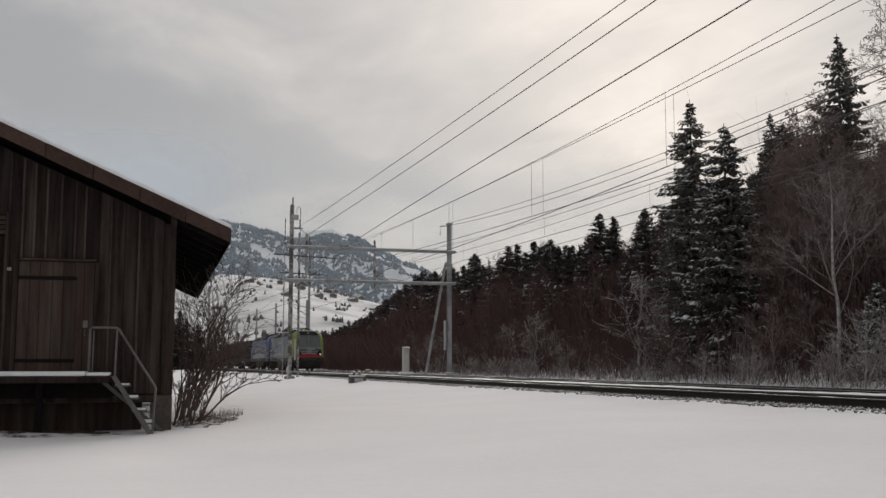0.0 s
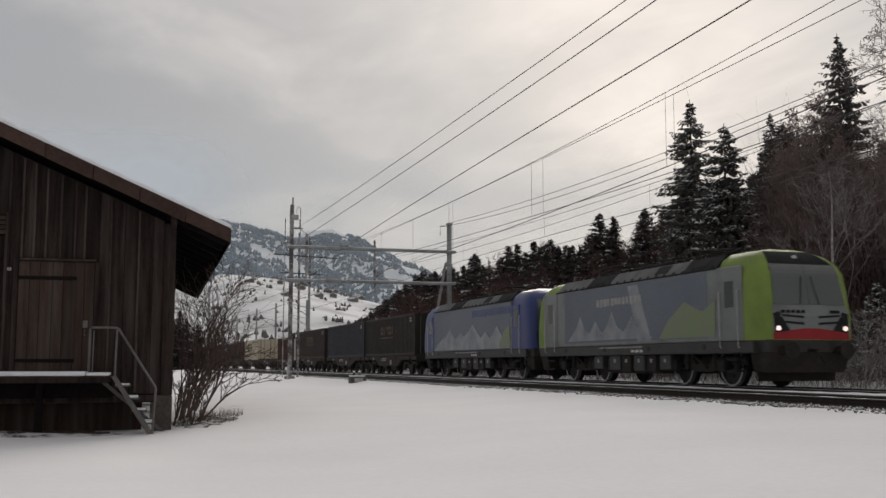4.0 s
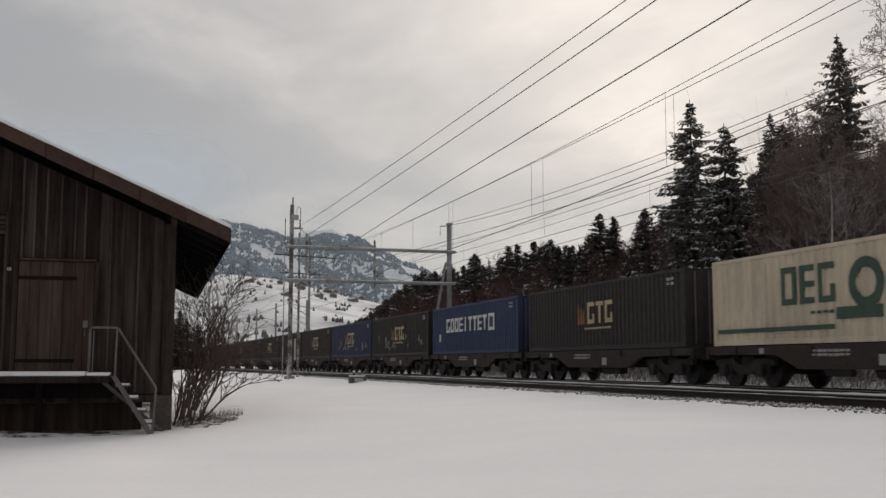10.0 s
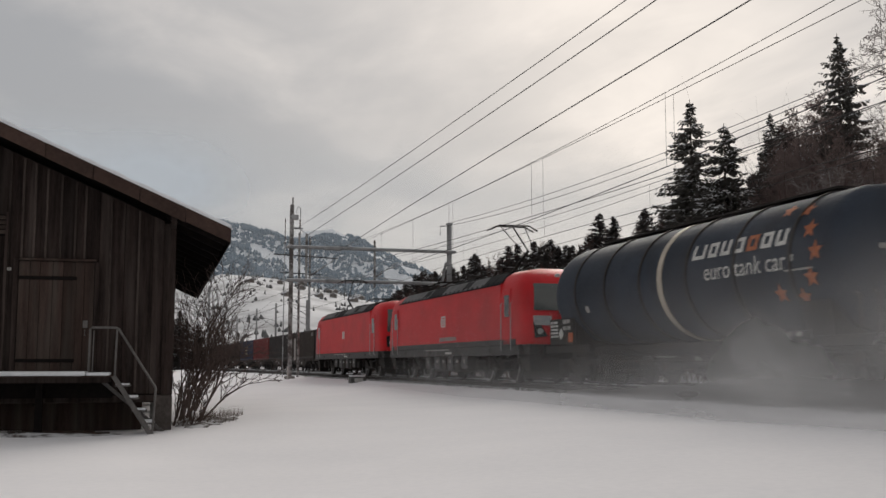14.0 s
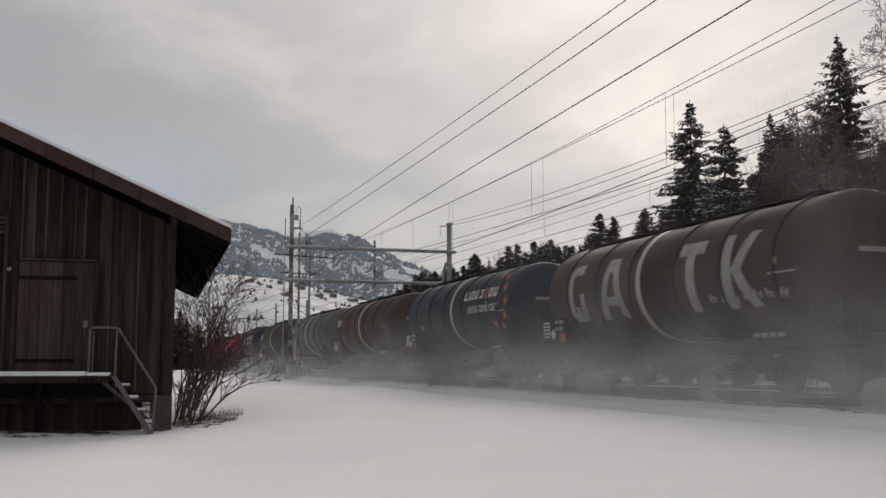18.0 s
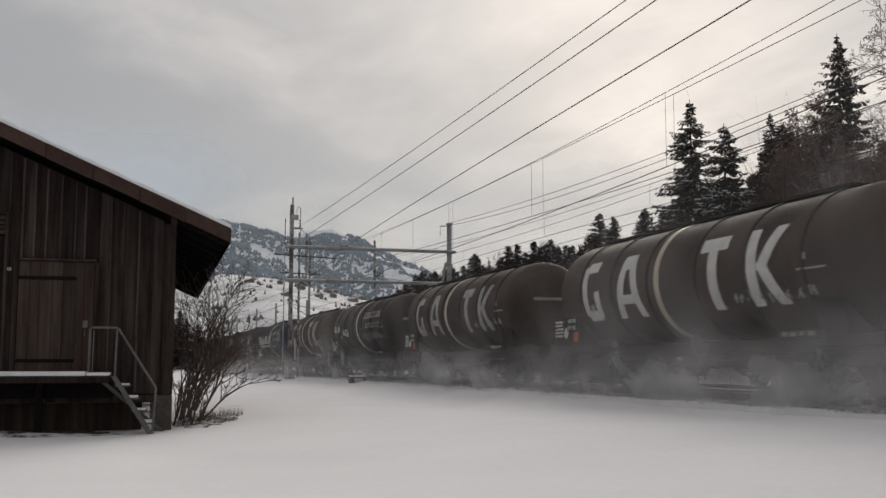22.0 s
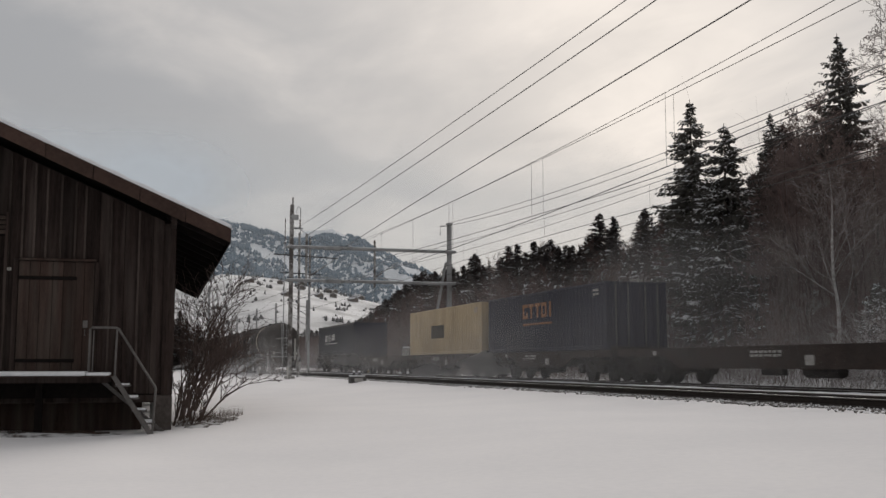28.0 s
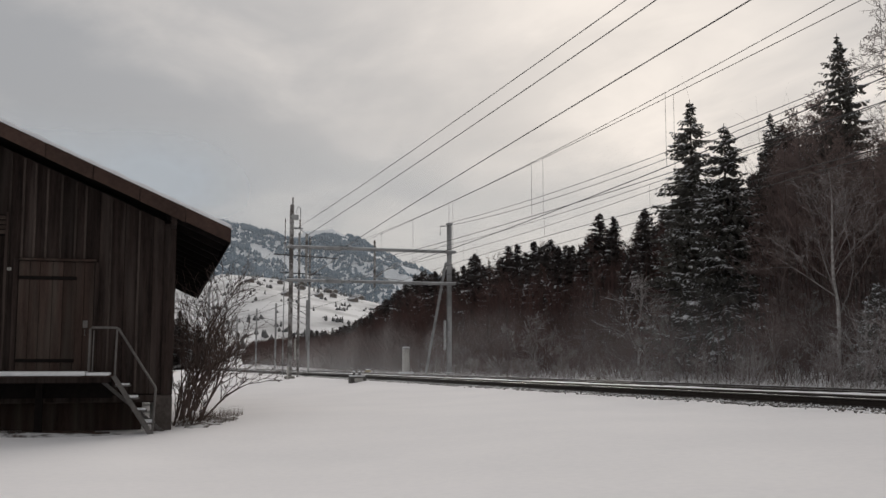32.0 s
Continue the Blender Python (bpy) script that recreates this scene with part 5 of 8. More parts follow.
    # roof gear
    for q in (-cabin * 0.75, -cabin * 0.28, cabin * 0.3, cabin * 0.72):
        part("roof_insulator", Shape().tube([(0.3, q, 3.85), (0.3, q, 4.2)], [0.08, 0.05], 8), CERAMIC, t)
    part("roof_line", Shape().tube([(0.3, -cabin * 0.75, 4.2), (0.3, cabin * 0.72, 4.2)], 0.025, 5), STEEL_DARK, t)
    part("roof_box", Shape().box(-0.5, 0.5, -1.1, 1.4, 3.86, 4.08, 0.05), ROOF_DARK, t)
    for e in (-1, 1):
        yb = e * cabin * 0.62
        up = panto_up == e
        p = part("pantograph", Shape().box(-0.55, 0.55, yb - 0.7, yb + 0.7, 3.90, 3.98), STEEL_DARK, t, "raised single-arm pantograph" if up else "folded pantograph")
        knee_p, head = ((0, yb + e * 1.45, 4.75), (0, yb - e * 0.1, 5.86)) if up else ((0, yb + e * 1.3, 4.16), (0, yb - e * 0.75, 4.26))
        part("lower_arm", Shape().tube([(0, yb - e * 0.4, 3.98), knee_p], 0.05, 6), STEEL_DARK, p)
        part("upper_arm", Shape().tube([knee_p, head], 0.032, 6).tube([(0.25, knee_p[1], knee_p[2]), (0.5, head[1], head[2])], 0.02, 5).tube([(-0.25, knee_p[1], knee_p[2]), (-0.5, head[1], head[2])], 0.02, 5), STEEL_DARK, p)
        for q in (-0.2, 0.2):
            part("contact_strip", Shape().tube([(-0.95, head[1] + q, head[2] - 0.18), (-0.6, head[1] + q, head[2]), (0.6, head[1] + q, head[2]), (0.95, head[1] + q, head[2] - 0.18)], 0.028, 6), STEEL_DARK, p)
    # running gear
    for q in (-centres / 2, centres / 2):
        bogie(t, q, base, 0.60, "loco")
    g = Shape().box(-1.25, 1.25, -1.9, 1.9, 0.34, 0.95, 0.06)
    part("transformer", g, STEEL_DARK, t)
    for q, w, z in ((-2.5, 0.34, 0.46), (-1.6, 0.28, 0.38), (-0.75, 0.36, 0.42), (0.15, 0.30, 0.36), (1.0, 0.40, 0.44), (2.3, 0.34, 0.48)):
        box = part("equipment_box", Shape().box(-1.42, 1.42, q - w, q + w, z, 0.95, 0.03), GREY_SILL if w > 0.33 else STEEL_DARK, t)
        part("label_plate", Shape().box(-1.434, -1.419, q - 0.07, q + 0.06, 0.70, 0.82), DULL_WHITE, box)
    for q in (-half * 0.62, -half * 0.2, half * 0.2, half * 0.62):
        part("sill_socket", Shape().disc((-1.51, q, 1.14), "x", 0.09, 0.012, 12), WHEEL, t, "round black socket in the sill")
    buffers(t, half + 0.35)
    return t, body


def db_shape(body, y, z, h):
    """A white framed square with two plain blocks."""
    s = Shape()
    w = h * 1.25
    for a, b, c, d in ((y - w / 2, y + w / 2, z - h / 2, z - h / 2 + 0.06), (y - w / 2, y + w / 2, z + h / 2 - 0.06, z + h / 2), (y - w / 2, y - w / 2 + 0.06, z - h / 2, z + h / 2), (y + w / 2 - 0.06, y + w / 2, z - h / 2, z + h / 2)):
        s.box(-1.515, -1.499, a, b, c, d)
    part("emblem", s, WHITE_PAINT, body, "white framed square emblem")
    glyphs(body, -1.499, y + w * 0.34, z + h * 0.28, w * 0.78, h * 0.56, "oo", WHITE_PAINT)


MOVERS = []          # thing, track centre, place along the track at the reference time, speed, reference time


def moves(t, x, y, v, t0):
    t.matrix_basis = pose(x, y, 0)
    MOVERS.append((t, x, y, v, t0))
    return t


def far(t, y):
    return moves(t, XF, y, -V1, 9.0)


def near(t, y):
    return moves(t, XN, y - 0.0149 * (35.0 - y), V2, 13.5)


def build_locos():
    t, body = locomotive("locomotive", "silver-grey and lime-green electric locomotive with lit headlamps", LIME, SILVER_SIDE, 2.7, 8.4, 8.0, 0.20, 1.95, lit=-1, red_front=True, group="freight locomotives")
    rng = random.Random(9)
    for k, (y, h) in enumerate(((3.5, 0.9), (2.2, 0.7), (0.9, 1.0), (-0.6, 0.8))):
        part("mural", Shape().prism([(y - 1.3, 1.5), (y + 1.2, 1.5), (y + 0.5, 1.5 + h * 0.5), (y + 0.1, 1.5 + h), (y - 0.3, 1.5 + h * 0.45)], "x", -1.512 - 0.002 * k, -1.499), MURAL_WHITE, body, "painted white mountain peaks")
    part("mural", Shape().prism([(-5.6, 1.45), (-2.3, 1.45), (-2.9, 2.0), (-3.9, 2.55), (-4.9, 2.2), (-5.65, 2.5)], "x", -1.516, -1.499), MURAL_GREEN, body, "painted green meadow")
    part("mural", Shape().prism([(-1.8, 1.4), (-0.9, 1.4), (-0.2, 3.3), (-0.9, 3.3)], "x", -1.509, -1.499), MURAL_WHITE, body)
    bar_text(body, -1.499, 2.2, 2.95, 3.4, 0.28, 12, DULL_WHITE, 1, "lettering", "pale lettering bars", 5)
    part("mural", Shape().box(-1.505, -1.499, -5.2, 5.0, 1.42, 3.36), SKY_BLUE, body, "pale blue painted sky")
    for e in (-1, 1):
        part("cab_panel", Shape().box(-1.516, -1.49, e * 6.37 - 0.66, e * 6.37 + 0.66, 1.31, 3.42, 0.01), SILVER_SIDE, body, "silver cab side panel")
    far(t, -62.7)
    t, body = locomotive("locomotive", "blue electric locomotive with painted alpine mural on its side", LOCO_BLUE, SKY_BLUE, 2.7, 8.4, 8.0, 0.20, 1.95, group="freight locomotives")
    for k, (y, w, h) in enumerate(((4.1, 1.6, 0.7), (3.0, 1.9, 1.1), (1.2, 2.1, 0.9), (-0.6, 2.3, 1.25), (-2.4, 1.9, 0.8), (-4.0, 1.6, 1.05))):
        part("mural", Shape().prism([(y - w, 1.36), (y + w, 1.36), (y + w * 0.55, 1.36 + h * 0.5), (y + w * 0.2, 1.36 + h * 0.75), (y - 0.05, 1.36 + h), (y - w * 0.35, 1.36 + h * 0.6), (y - w * 0.6, 1.36 + h * 0.35)], "x", -1.510 - 0.0025 * k, -1.499),
             MURAL_WHITE, body, "painted white mountain peaks")
    part("mural", Shape().prism([(-5.7, 1.4), (-4.2, 1.4), (-4.9, 2.1), (-5.6, 2.4)], "x", -1.53, -1.499), MURAL_GREEN, body)
    bar_text(body, -1.499, -0.5, 3.22, 5.6, 0.36, 15, LOCO_BLUE, 1, "lettering", "dark blue lettering bars", 6)
    far(t, -46.2)
    t, body = locomotive("locomotive", "red electric locomotive with sloping cab and raised pantograph", RED_PAINT, RED_PAINT, 3.0, 9.5, 8.95, 0.20, 1.95, panto_up=1, group="freight locomotives")
    db_shape(body, -0.1, 2.32, 0.42)
    near(t, 49.25)
    t, body = locomotive("locomotive", "boxy red electric locomotive with grey lower band, pantograph raised", RED_PAINT, RED_PAINT, 2.6, 10.4, 8.95, 0.24, 1.85, panto_up=-1, boxy=True, group="freight locomotives")
    db_shape(body, -0.1, 2.36, 0.44)
    part("lower_band", Shape().box(-1.512, 1.512, -8.1, 8.1, 1.296, 1.49, 0.01), GREY_SILL, body, "grey band along the lower body")
    bar_text(body, -1.499, 0.4, 1.72, 2.2, 0.17, 9, DULL_WHITE, 1, "inscription", "white running-number bars", 8)
    near(t, 30.3)


build_locos()


# ---- container wagons ----
def flat_wagon(length, label, group="container wagons"):
    t = thing("container_wagon", label, "flat wagon", group=group)
    h = length / 2
    s = Shape()
    for k in (-1, 1):
        a, b = (1.08, 1.22) if k > 0 else (-1.22, -1.08)
        s.prism([(-h + 0.1, 0.92), (-h + 0.1, 1.15), (h - 0.1, 1.15), (h - 0.1, 0.92), (h - 3.4, 0.90), (h - 4.4, 0.52), (-h + 4.4, 0.52), (-h + 3.4, 0.90)], "x", a, b)
    part("side_sill", s, FRAME_BROWN, t, "deep fish-belly side sills")
    s = Shape().box(-0.25, 0.25, -h + 0.15, h - 0.15, 0.72, 1.10)
    for j in range(7):
        y = -h + 0.4 + (length - 0.8) * j / 6
        s.box(-1.08, 1.08, y - 0.09, y + 0.09, 0.88, 1.12)
    part("cross_members", s, STEEL_DARK, t)
    part("headstock", Shape().box(-1.25, 1.25, -h + 0.02, -h + 0.16, 0.80, 1.16, 0.02), STEEL_DARK, t)
    part("headstock", Shape().box(-1.25, 1.25, h - 0.16, h - 0.02, 0.80, 1.16, 0.02), STEEL_DARK, t)
    for j, y in enumerate((-h + 1.5, -h + 4.9, h - 4.9, h - 1.5)):
        part("stowed_latch", Shape().box(-1.27, -1.215, y - 0.12, y + 0.12, 0.92, 1.12, 0.01), FRAME_BROWN, t)
    part("brake_gear", Shape().box(-1.16, -1.0, 0.5, 1.5, 0.34, 0.56, 0.03).tube([(-0.9, -1.6, 0.46), (-0.9, -0.2, 0.46)], 0.17, 8), STEEL_DARK, t)
    bar_text(t, -1.22, 1.9, 1.02, 1.5, 0.07, 7, DULL_WHITE, 2, "inscription", "small white inscription bars", int(length * 10))
    part("label_plate", Shape().box(-1.236, -1.219, -0.9, -0.55, 0.62, 0.88), DULL_WHITE, t)
    part("label_plate", Shape().box(-1.236, -1.219, h - 2.9, h - 2.7, 0.93, 1.08), DULL_WHITE, t)
    for q in (-h + 1.75, h - 1.75):
        bogie(t, q, 1.8, 0.46)
    buffers(t, h + 0.06, 1.0)
    return t


CONT_MATS = {}


def paint(key, base, grime=0.5):
    if key not in CONT_MATS:
        CONT_MATS[key] = surf(key + "_container_paint", base, tuple(c * 0.72 for c in base), 0.9, 0.7, 0, 0.06, (1, 1, 0.4), 9.0, tuple(c * 0.35 + 0.012 for c in base), grime, (3, 3, 0.35), 1.0)
    return CONT_MATS[key]


OLIVE, BROWN, SLATE = paint("olive_black", (0.024, 0.019, 0.014)), paint("dark_brown", (0.034, 0.023, 0.018)), paint("slate_blue", (0.034, 0.032, 0.041))
DARK, BLUE, NAVY = paint("black_brown", (0.029, 0.023, 0.022)), paint("cobalt_blue", (0.030, 0.046, 0.105)), paint("navy", (0.016, 0.018, 0.036))
TAN, MAROON, MID = paint("tan", (0.58, 0.50, 0.38), 0.35), paint("maroon", (0.16, 0.03, 0.028)), paint("dull_blue", (0.032, 0.038, 0.075))
ORANGE, BEIGE, FRAMEBLUE, TANKWHITE, FRAMETAN = (paint("orange", (0.50, 0.12, 0.035), 0.3), paint("warm_beige", (0.52, 0.41, 0.26), 0.3), paint("frame_blue", (0.03, 0.04, 0.10)),
                                                 paint("tank_white", (0.50, 0.47, 0.41), 0.25), paint("frame_tan", (0.46, 0.30, 0.14), 0.3))
GREYBOX = paint("grey", (0.13, 0.125, 0.115))
FLOOR = 1.165


def corrugated(h, w, z0, z1, sx, pitch, depth=0.038):
    """One ribbed side wall, drawn as an upright zigzag."""
    n = int((2 * h - 0.3) / pitch)
    pts = []
    y = -h + 0.15
    p = (2 * h - 0.3) / n
    for k in range(n):
        pts += [(y, 0), (y + p * 0.28, 0), (y + p * 0.44, depth), (y + p * 0.84, depth), (y + p, 0)]
        y += p
    s = Shape()
    rings = [[(sx * (w - 0.012 - d), q, z) for q, d in pts] for z in (z0, z1)]
    s.loft(rings, cap=False, closed=False)
    return s


def container(label, length, mat_, height=2.5, width=2.44, pitch=0.28, ribs=True, name="shipping_container", group="shipping containers", doors=True, open_frame=None):
    t = thing(name, label, "container", group=group)
    h, w = length / 2, width / 2
    z0, z1 = FLOOR, FLOOR + height
    fm = open_frame or mat_
    for e in (-1, 1):
        for k in (-1, 1):
            part("corner_post", Shape().box(min(k * w, k * (w - 0.14)), max(k * w, k * (w - 0.14)), min(e * h, e * (h - 0.16)), max(e * h, e * (h - 0.16)), z0, z1, 0.012), fm, t)
    for k in (-1, 1):
        part("bottom_rail", Shape().box(min(k * w, k * (w - 0.09)), max(k * w, k * (w - 0.09)), -h + 0.16, h - 0.16, z0 + 0.01, z0 + 0.16, 0.01), fm, t)
        part("top_rail", Shape().box(min(k * w, k * (w - 0.08)), max(k * w, k * (w - 0.08)), -h + 0.16, h - 0.16, z1 - 0.11, z1 - 0.004, 0.01), fm, t)
    if open_frame:
        ring = [(-h + 0.24, 0.62), (-h + 0.28, 0.95), (-h + 0.5, 1.06), (h - 0.5, 1.06), (h - 0.28, 0.95), (h - 0.24, 0.62)]
        s = Shape()
        rings = [[(r * math.cos(6.2832 * j / 24), y, (z0 + z1) / 2 + 0.08 + r * math.sin(6.2832 * j / 24)) for j in range(24)] for y, r in ring]
        tank = part("tank", s.loft(rings), mat_, t, smooth=True)
        for y in (-h * 0.45, 0.0, h * 0.45):
            part("tank_hoop", Shape().loft([[(1.075 * math.cos(6.2832 * j / 24), yy, (z0 + z1) / 2 + 0.08 + 1.075 * math.sin(6.2832 * j / 24)) for j in range(24)] for yy in (y - 0.02, y + 0.02)]), GREYBOX, tank)
        for e in (-1, 1):
            part("diagonal_brace", Shape().tube([(-w + 0.06, e * (h - 0.1), z0 + 0.55), (-w + 0.06, e * (h - 1.25), z0 + 0.08)], 0.05, 6), fm, t)
            part("end_bar", Shape().box(-w + 0.1, w - 0.1, min(e * h, e * (h - 0.1)), max(e * h, e * (h - 0.1)), z1 - 0.12, z1), fm, t)
            part("end_bar", Shape().box(-w + 0.1, w - 0.1, min(e * h, e * (h - 0.1)), max(e * h, e * (h - 0.1)), z0, z0 + 0.14), fm, t)
        bar_text(tank, -1.07, -0.5, z0 + 1.6, 0.7, 0.07, 4, GREYBOX, 3, "inscription", "", 2)
        part("hazard_sign", Shape().prism([(-0.9, z0 + 1.0), (-0.74, z0 + 1.16), (-0.9, z0 + 1.32), (-1.06, z0 + 1.16)], "x", -1.09, -1.06), DULL_WHITE, tank)
        part("walkway", Shape().box(-0.3, 0.3, -h + 0.2, h - 0.2, z1 - 0.10, z1 - 0.05), GREYBOX, t)
        return t
    for k in (-1, 1):
        if ribs:
            part("side_panel", corrugated(h, w, z0 + 0.155, z1 - 0.105, k, pitch), mat_, t)
        else:
            part("side_panel", Shape().box(min(k * (w - 0.012), k * (w - 0.06)), max(k * (w - 0.012), k * (w - 0.06)), -h + 0.15, h - 0.15, z0 + 0.155, z1 - 0.105), mat_, t)
    part("roof", Shape().box(-w + 0.07, w - 0.07, -h + 0.02, h - 0.02, z1 - 0.05, z1 - 0.015, 0.01), mat_, t)
    part("floor", Shape().box(-w + 0.09, w - 0.09, -h + 0.03, h - 0.03, z0 + 0.02, z0 + 0.12), STEEL_DARK, t)
    for e in (-1, 1):
        s = Shape()
        n, pts = 6, []
        for j in range(n):
            x, p = -w + 0.14 + (width - 0.28) * j / n, (width - 0.28) / n
            pts += [(x, 0.02), (x + p * 0.3, 0.02), (x + p * 0.45, 0.06), (x + p * 0.85, 0.06), (x + p, 0.02)]
        s.loft([[(x, e * (h - d), z) for x, d in pts] for z in (z0 + 0.1, z1 - 0.06)], cap=False, closed=False)
        end = part("end_panel", s, mat_, t)
        if e < 0 and doors:
            for x in (-0.85, -0.35, 0.35, 0.85):
                part("locking_bar", Shape().tube([(x, -h - 0.015, z0 + 0.12), (x, -h - 0.015, z1 - 0.1)], 0.02, 6), GREYBOX, end)
    return t


def logo_gts(t, h, m1, m2, z=2.95, size=0.8, y0=1.5):
    """A slanting block mark and three bold blocks, as on these boxes."""
    w = 1.209
    s = Shape()
    for k in range(3):
        s.prism([(y0 - 0.22 * k, z - size), (y0 - 0.22 * k - 0.16, z - size), (y0 - 0.22 * k - 0.10, z - 0.12 * k), (y0 - 0.22 * k - 0.02, z - 0.12 * k - 0.2)], "x", -w - 0.014, -w)
    part("emblem", s, m2, t, "slanting orange mark")
    glyphs(t, -w, y0 - 0.85, z, 2.2, size, "ctc", m1, "emblem", "three bold pale blocks")
    bar_text(t, -w, y0 - 0.6, z - size - 0.14, 2.2, 0.08, 9, m1, 1, "lettering", "", 4)


def build_far_train():
    def place(t, a, b):
        return far(t, (a + b) / 2)

    gts = (YELLOW_LETTER, RUST_LETTER)
    boxes = [(-35.6, -23.2, "olive-black ribbed container with faded orange blocks", OLIVE, "orange"), (-22.6, -9.7, "slate-blue ribbed container on a flat wagon", SLATE, "plain"),
             (-8.2, 4.4, "dark brown ribbed container with faded orange blocks", BROWN, "orange"), (33.5, 46.4, "weathered tan ribbed container with green emblem", TAN, "green"),
             (48.0, 60.8, "black-brown container with pale yellow block lettering", DARK, "gts"), (62.1, 74.9, "cobalt blue container with bold white block lettering", BLUE, "white"),
             (75.8, 89.0, "black-brown container with pale blocks and white scrawls", DARK, "gts"), (89.5, 102.9, "dull blue container with pale blocks and white scrawls", MID, "gts"),
             (103.5, 116.8, "dark brown container with pale yellow block lettering", BROWN, "gts"), (117.3, 130.6, "dark brown ribbed container on a flat wagon", BROWN, "plain")]
    mats = [(OLIVE, "gts"), (BROWN, "plain"), (DARK, "gts"), (SLATE, "plain"), (BROWN, "plain"), (DARK, "plain"), (MAROON, "plain"), (MID, "gts"), (OLIVE, "plain"), (BROWN, "orange"), (DARK, "gts"), (SLATE, "plain"), (BROWN, "plain")]
    words = {OLIVE.name: "olive-black", BROWN.name: "dark brown", DARK.name: "black-brown", SLATE.name: "slate-blue", MAROON.name: "maroon", MID.name: "dull blue"}
    for k, (m, kind) in enumerate(mats):
        a = 131.1 + 13.9 * k
        tail = {"gts": "container with pale yellow block lettering", "plain": "ribbed container on a flat wagon", "orange": "container with faded orange blocks"}[kind]
        boxes.append((a, a + 13.2, words[m.name] + " " + tail, m, kind))
    boxes += [(361.8, 374.2, "dark navy container with a green ring mark", NAVY, "ring"), (395.7, 408.1, "dark navy container with orange block lettering", NAVY, "bigorange"),
              (409.1, 421.8, "warm beige ribbed container with a dark square patch", BEIGE, "patch")]
    for k, (a, b, label, m, kind) in enumerate(boxes):
        t = container(label, b - a, m, 2.5, pitch=0.30 if kind != "patch" else 0.36)
        h = (b - a) / 2
        if kind in ("gts",):
            logo_gts(t, h, *gts)
        elif kind in ("orange", "bigorange"):
            big = kind == "bigorange"
            glyphs(t, -1.209, 1.9, 3.2 if big else 3.05, 3.4, 0.62 if big else 0.5, "oitoi" if not big else "cttoi", RUST_LETTER if big else DIM_LETTER, "emblem", "faded orange blocks")
            bar_text(t, -1.209, 1.9, 2.38, 3.2, 0.09, 12, RUST_LETTER if big else DIM_LETTER, 1, "lettering", "", k)
        elif kind == "green":
            s = Shape()
            part("stripe", Shape().box(-1.226, -1.208, -5.9, -1.1, 3.30, 3.44).box(-1.226, -1.208, 1.0, 6.2, 1.52, 1.64), GREEN_LETTER, t, "dark green stripe")
            glyphs(t, -1.208, 3.1, 3.2, 2.3, 1.0, "oec", GREEN_LETTER, "emblem", "dark green emblem blocks")
            ring = [[(-1.224 if o else -1.208, -0.2 - r * math.cos(6.2832 * j / 20), 2.6 + r * math.sin(6.2832 * j / 20)) for j in range(20)] for r, o in ((0.62, 0), (0.62, 1), (0.36, 1), (0.36, 0))]
            part("emblem", s.loft(ring + [ring[0]], cap=False), GREEN_LETTER, t, "dark green ring")
            part("emblem", Shape().box(-1.222, -1.208, -0.75, 0.9, 1.75, 2.05), GREEN_LETTER, t)
            bar_text(t, -1.208, 1.9, 2.0, 1.5, 0.08, 6, GREEN_LETTER, 1, "lettering", "", 3)
            bar_text(t, -1.208, -4.2, 1.8, 1.5, 0.16, 5, GREYBOX, 1, "lettering", "", 5)
        elif kind == "white":
            glyphs(t, -1.209, 3.9, 3.02, 6.4, 0.72, "cooeittet", WHITE_PAINT, "emblem", "bold white block lettering")
            part("emblem", Shape().box(-1.223, -1.208, -3.4, -2.6, 2.25, 3.05), WHITE_PAINT, t, "white square")
            part("emblem", Shape().box(-1.228, -1.222, -3.25, -2.75, 2.4, 2.9), BLUE, t)
            part("label_plate", Shape().box(-1.223, -1.208, 4.9, 5.15, 1.85, 2.25), WHITE_PAINT, t)
        elif kind == "ring":
            ring = [[(-1.224 if o else -1.208, -5.0 - r * math.cos(6.2832 * j / 20), 2.85 + 1.25 * r * math.sin(6.2832 * j / 20)) for j in range(20)] for r, o in ((0.24, 0), (0.24, 1), (0.12, 1), (0.12, 0))]
            part("emblem", Shape().loft(ring + [ring[0]], cap=False), surf("ring_green", (0.06, 0.22, 0.07)), t, "green ring mark")
        elif kind == "patch":
            part("patch", Shape().box(-1.228, -1.206, -0.3, 2.0, 2.05, 2.75), surf("dark_patch", (0.05, 0.045, 0.035), None, 6.0, 0.8), t, "dark square patch")
        if "scrawls" in label:
            rng = random.Random(k)
            for j in range(16):
                y, z = rng.uniform(-h + 1, h - 1.5), rng.uniform(1.5, 2.15)
                part("scrawl", Shape().tube([(-1.222, y, z), (-1.222, y - rng.uniform(0.05, 0.2), z + rng.uniform(0.15, 0.5)), (-1.222, y - rng.uniform(0.2, 0.45), z + rng.uniform(-0.1, 0.3))], 0.02, 4), DULL_WHITE, t)
        bar_text(t, -1.209, -h + 1.1, 3.42, 0.5, 0.1, 2, DULL_WHITE, 2, "code_plate", "", k + 2)
        place(t, a, b)
        far(flat_wagon(13.75 if b - a > 12.6 else 13.35, "brown flat wagon with deep sills carrying a container"), (a + b) / 2)
    for c, long in ((11.8, 13.9), (25.9, 13.9), (384.95, 20.2), (429.2, 13.9)):
        far(flat_wagon(long, "empty brown flat wagon with deep side sills"), c)
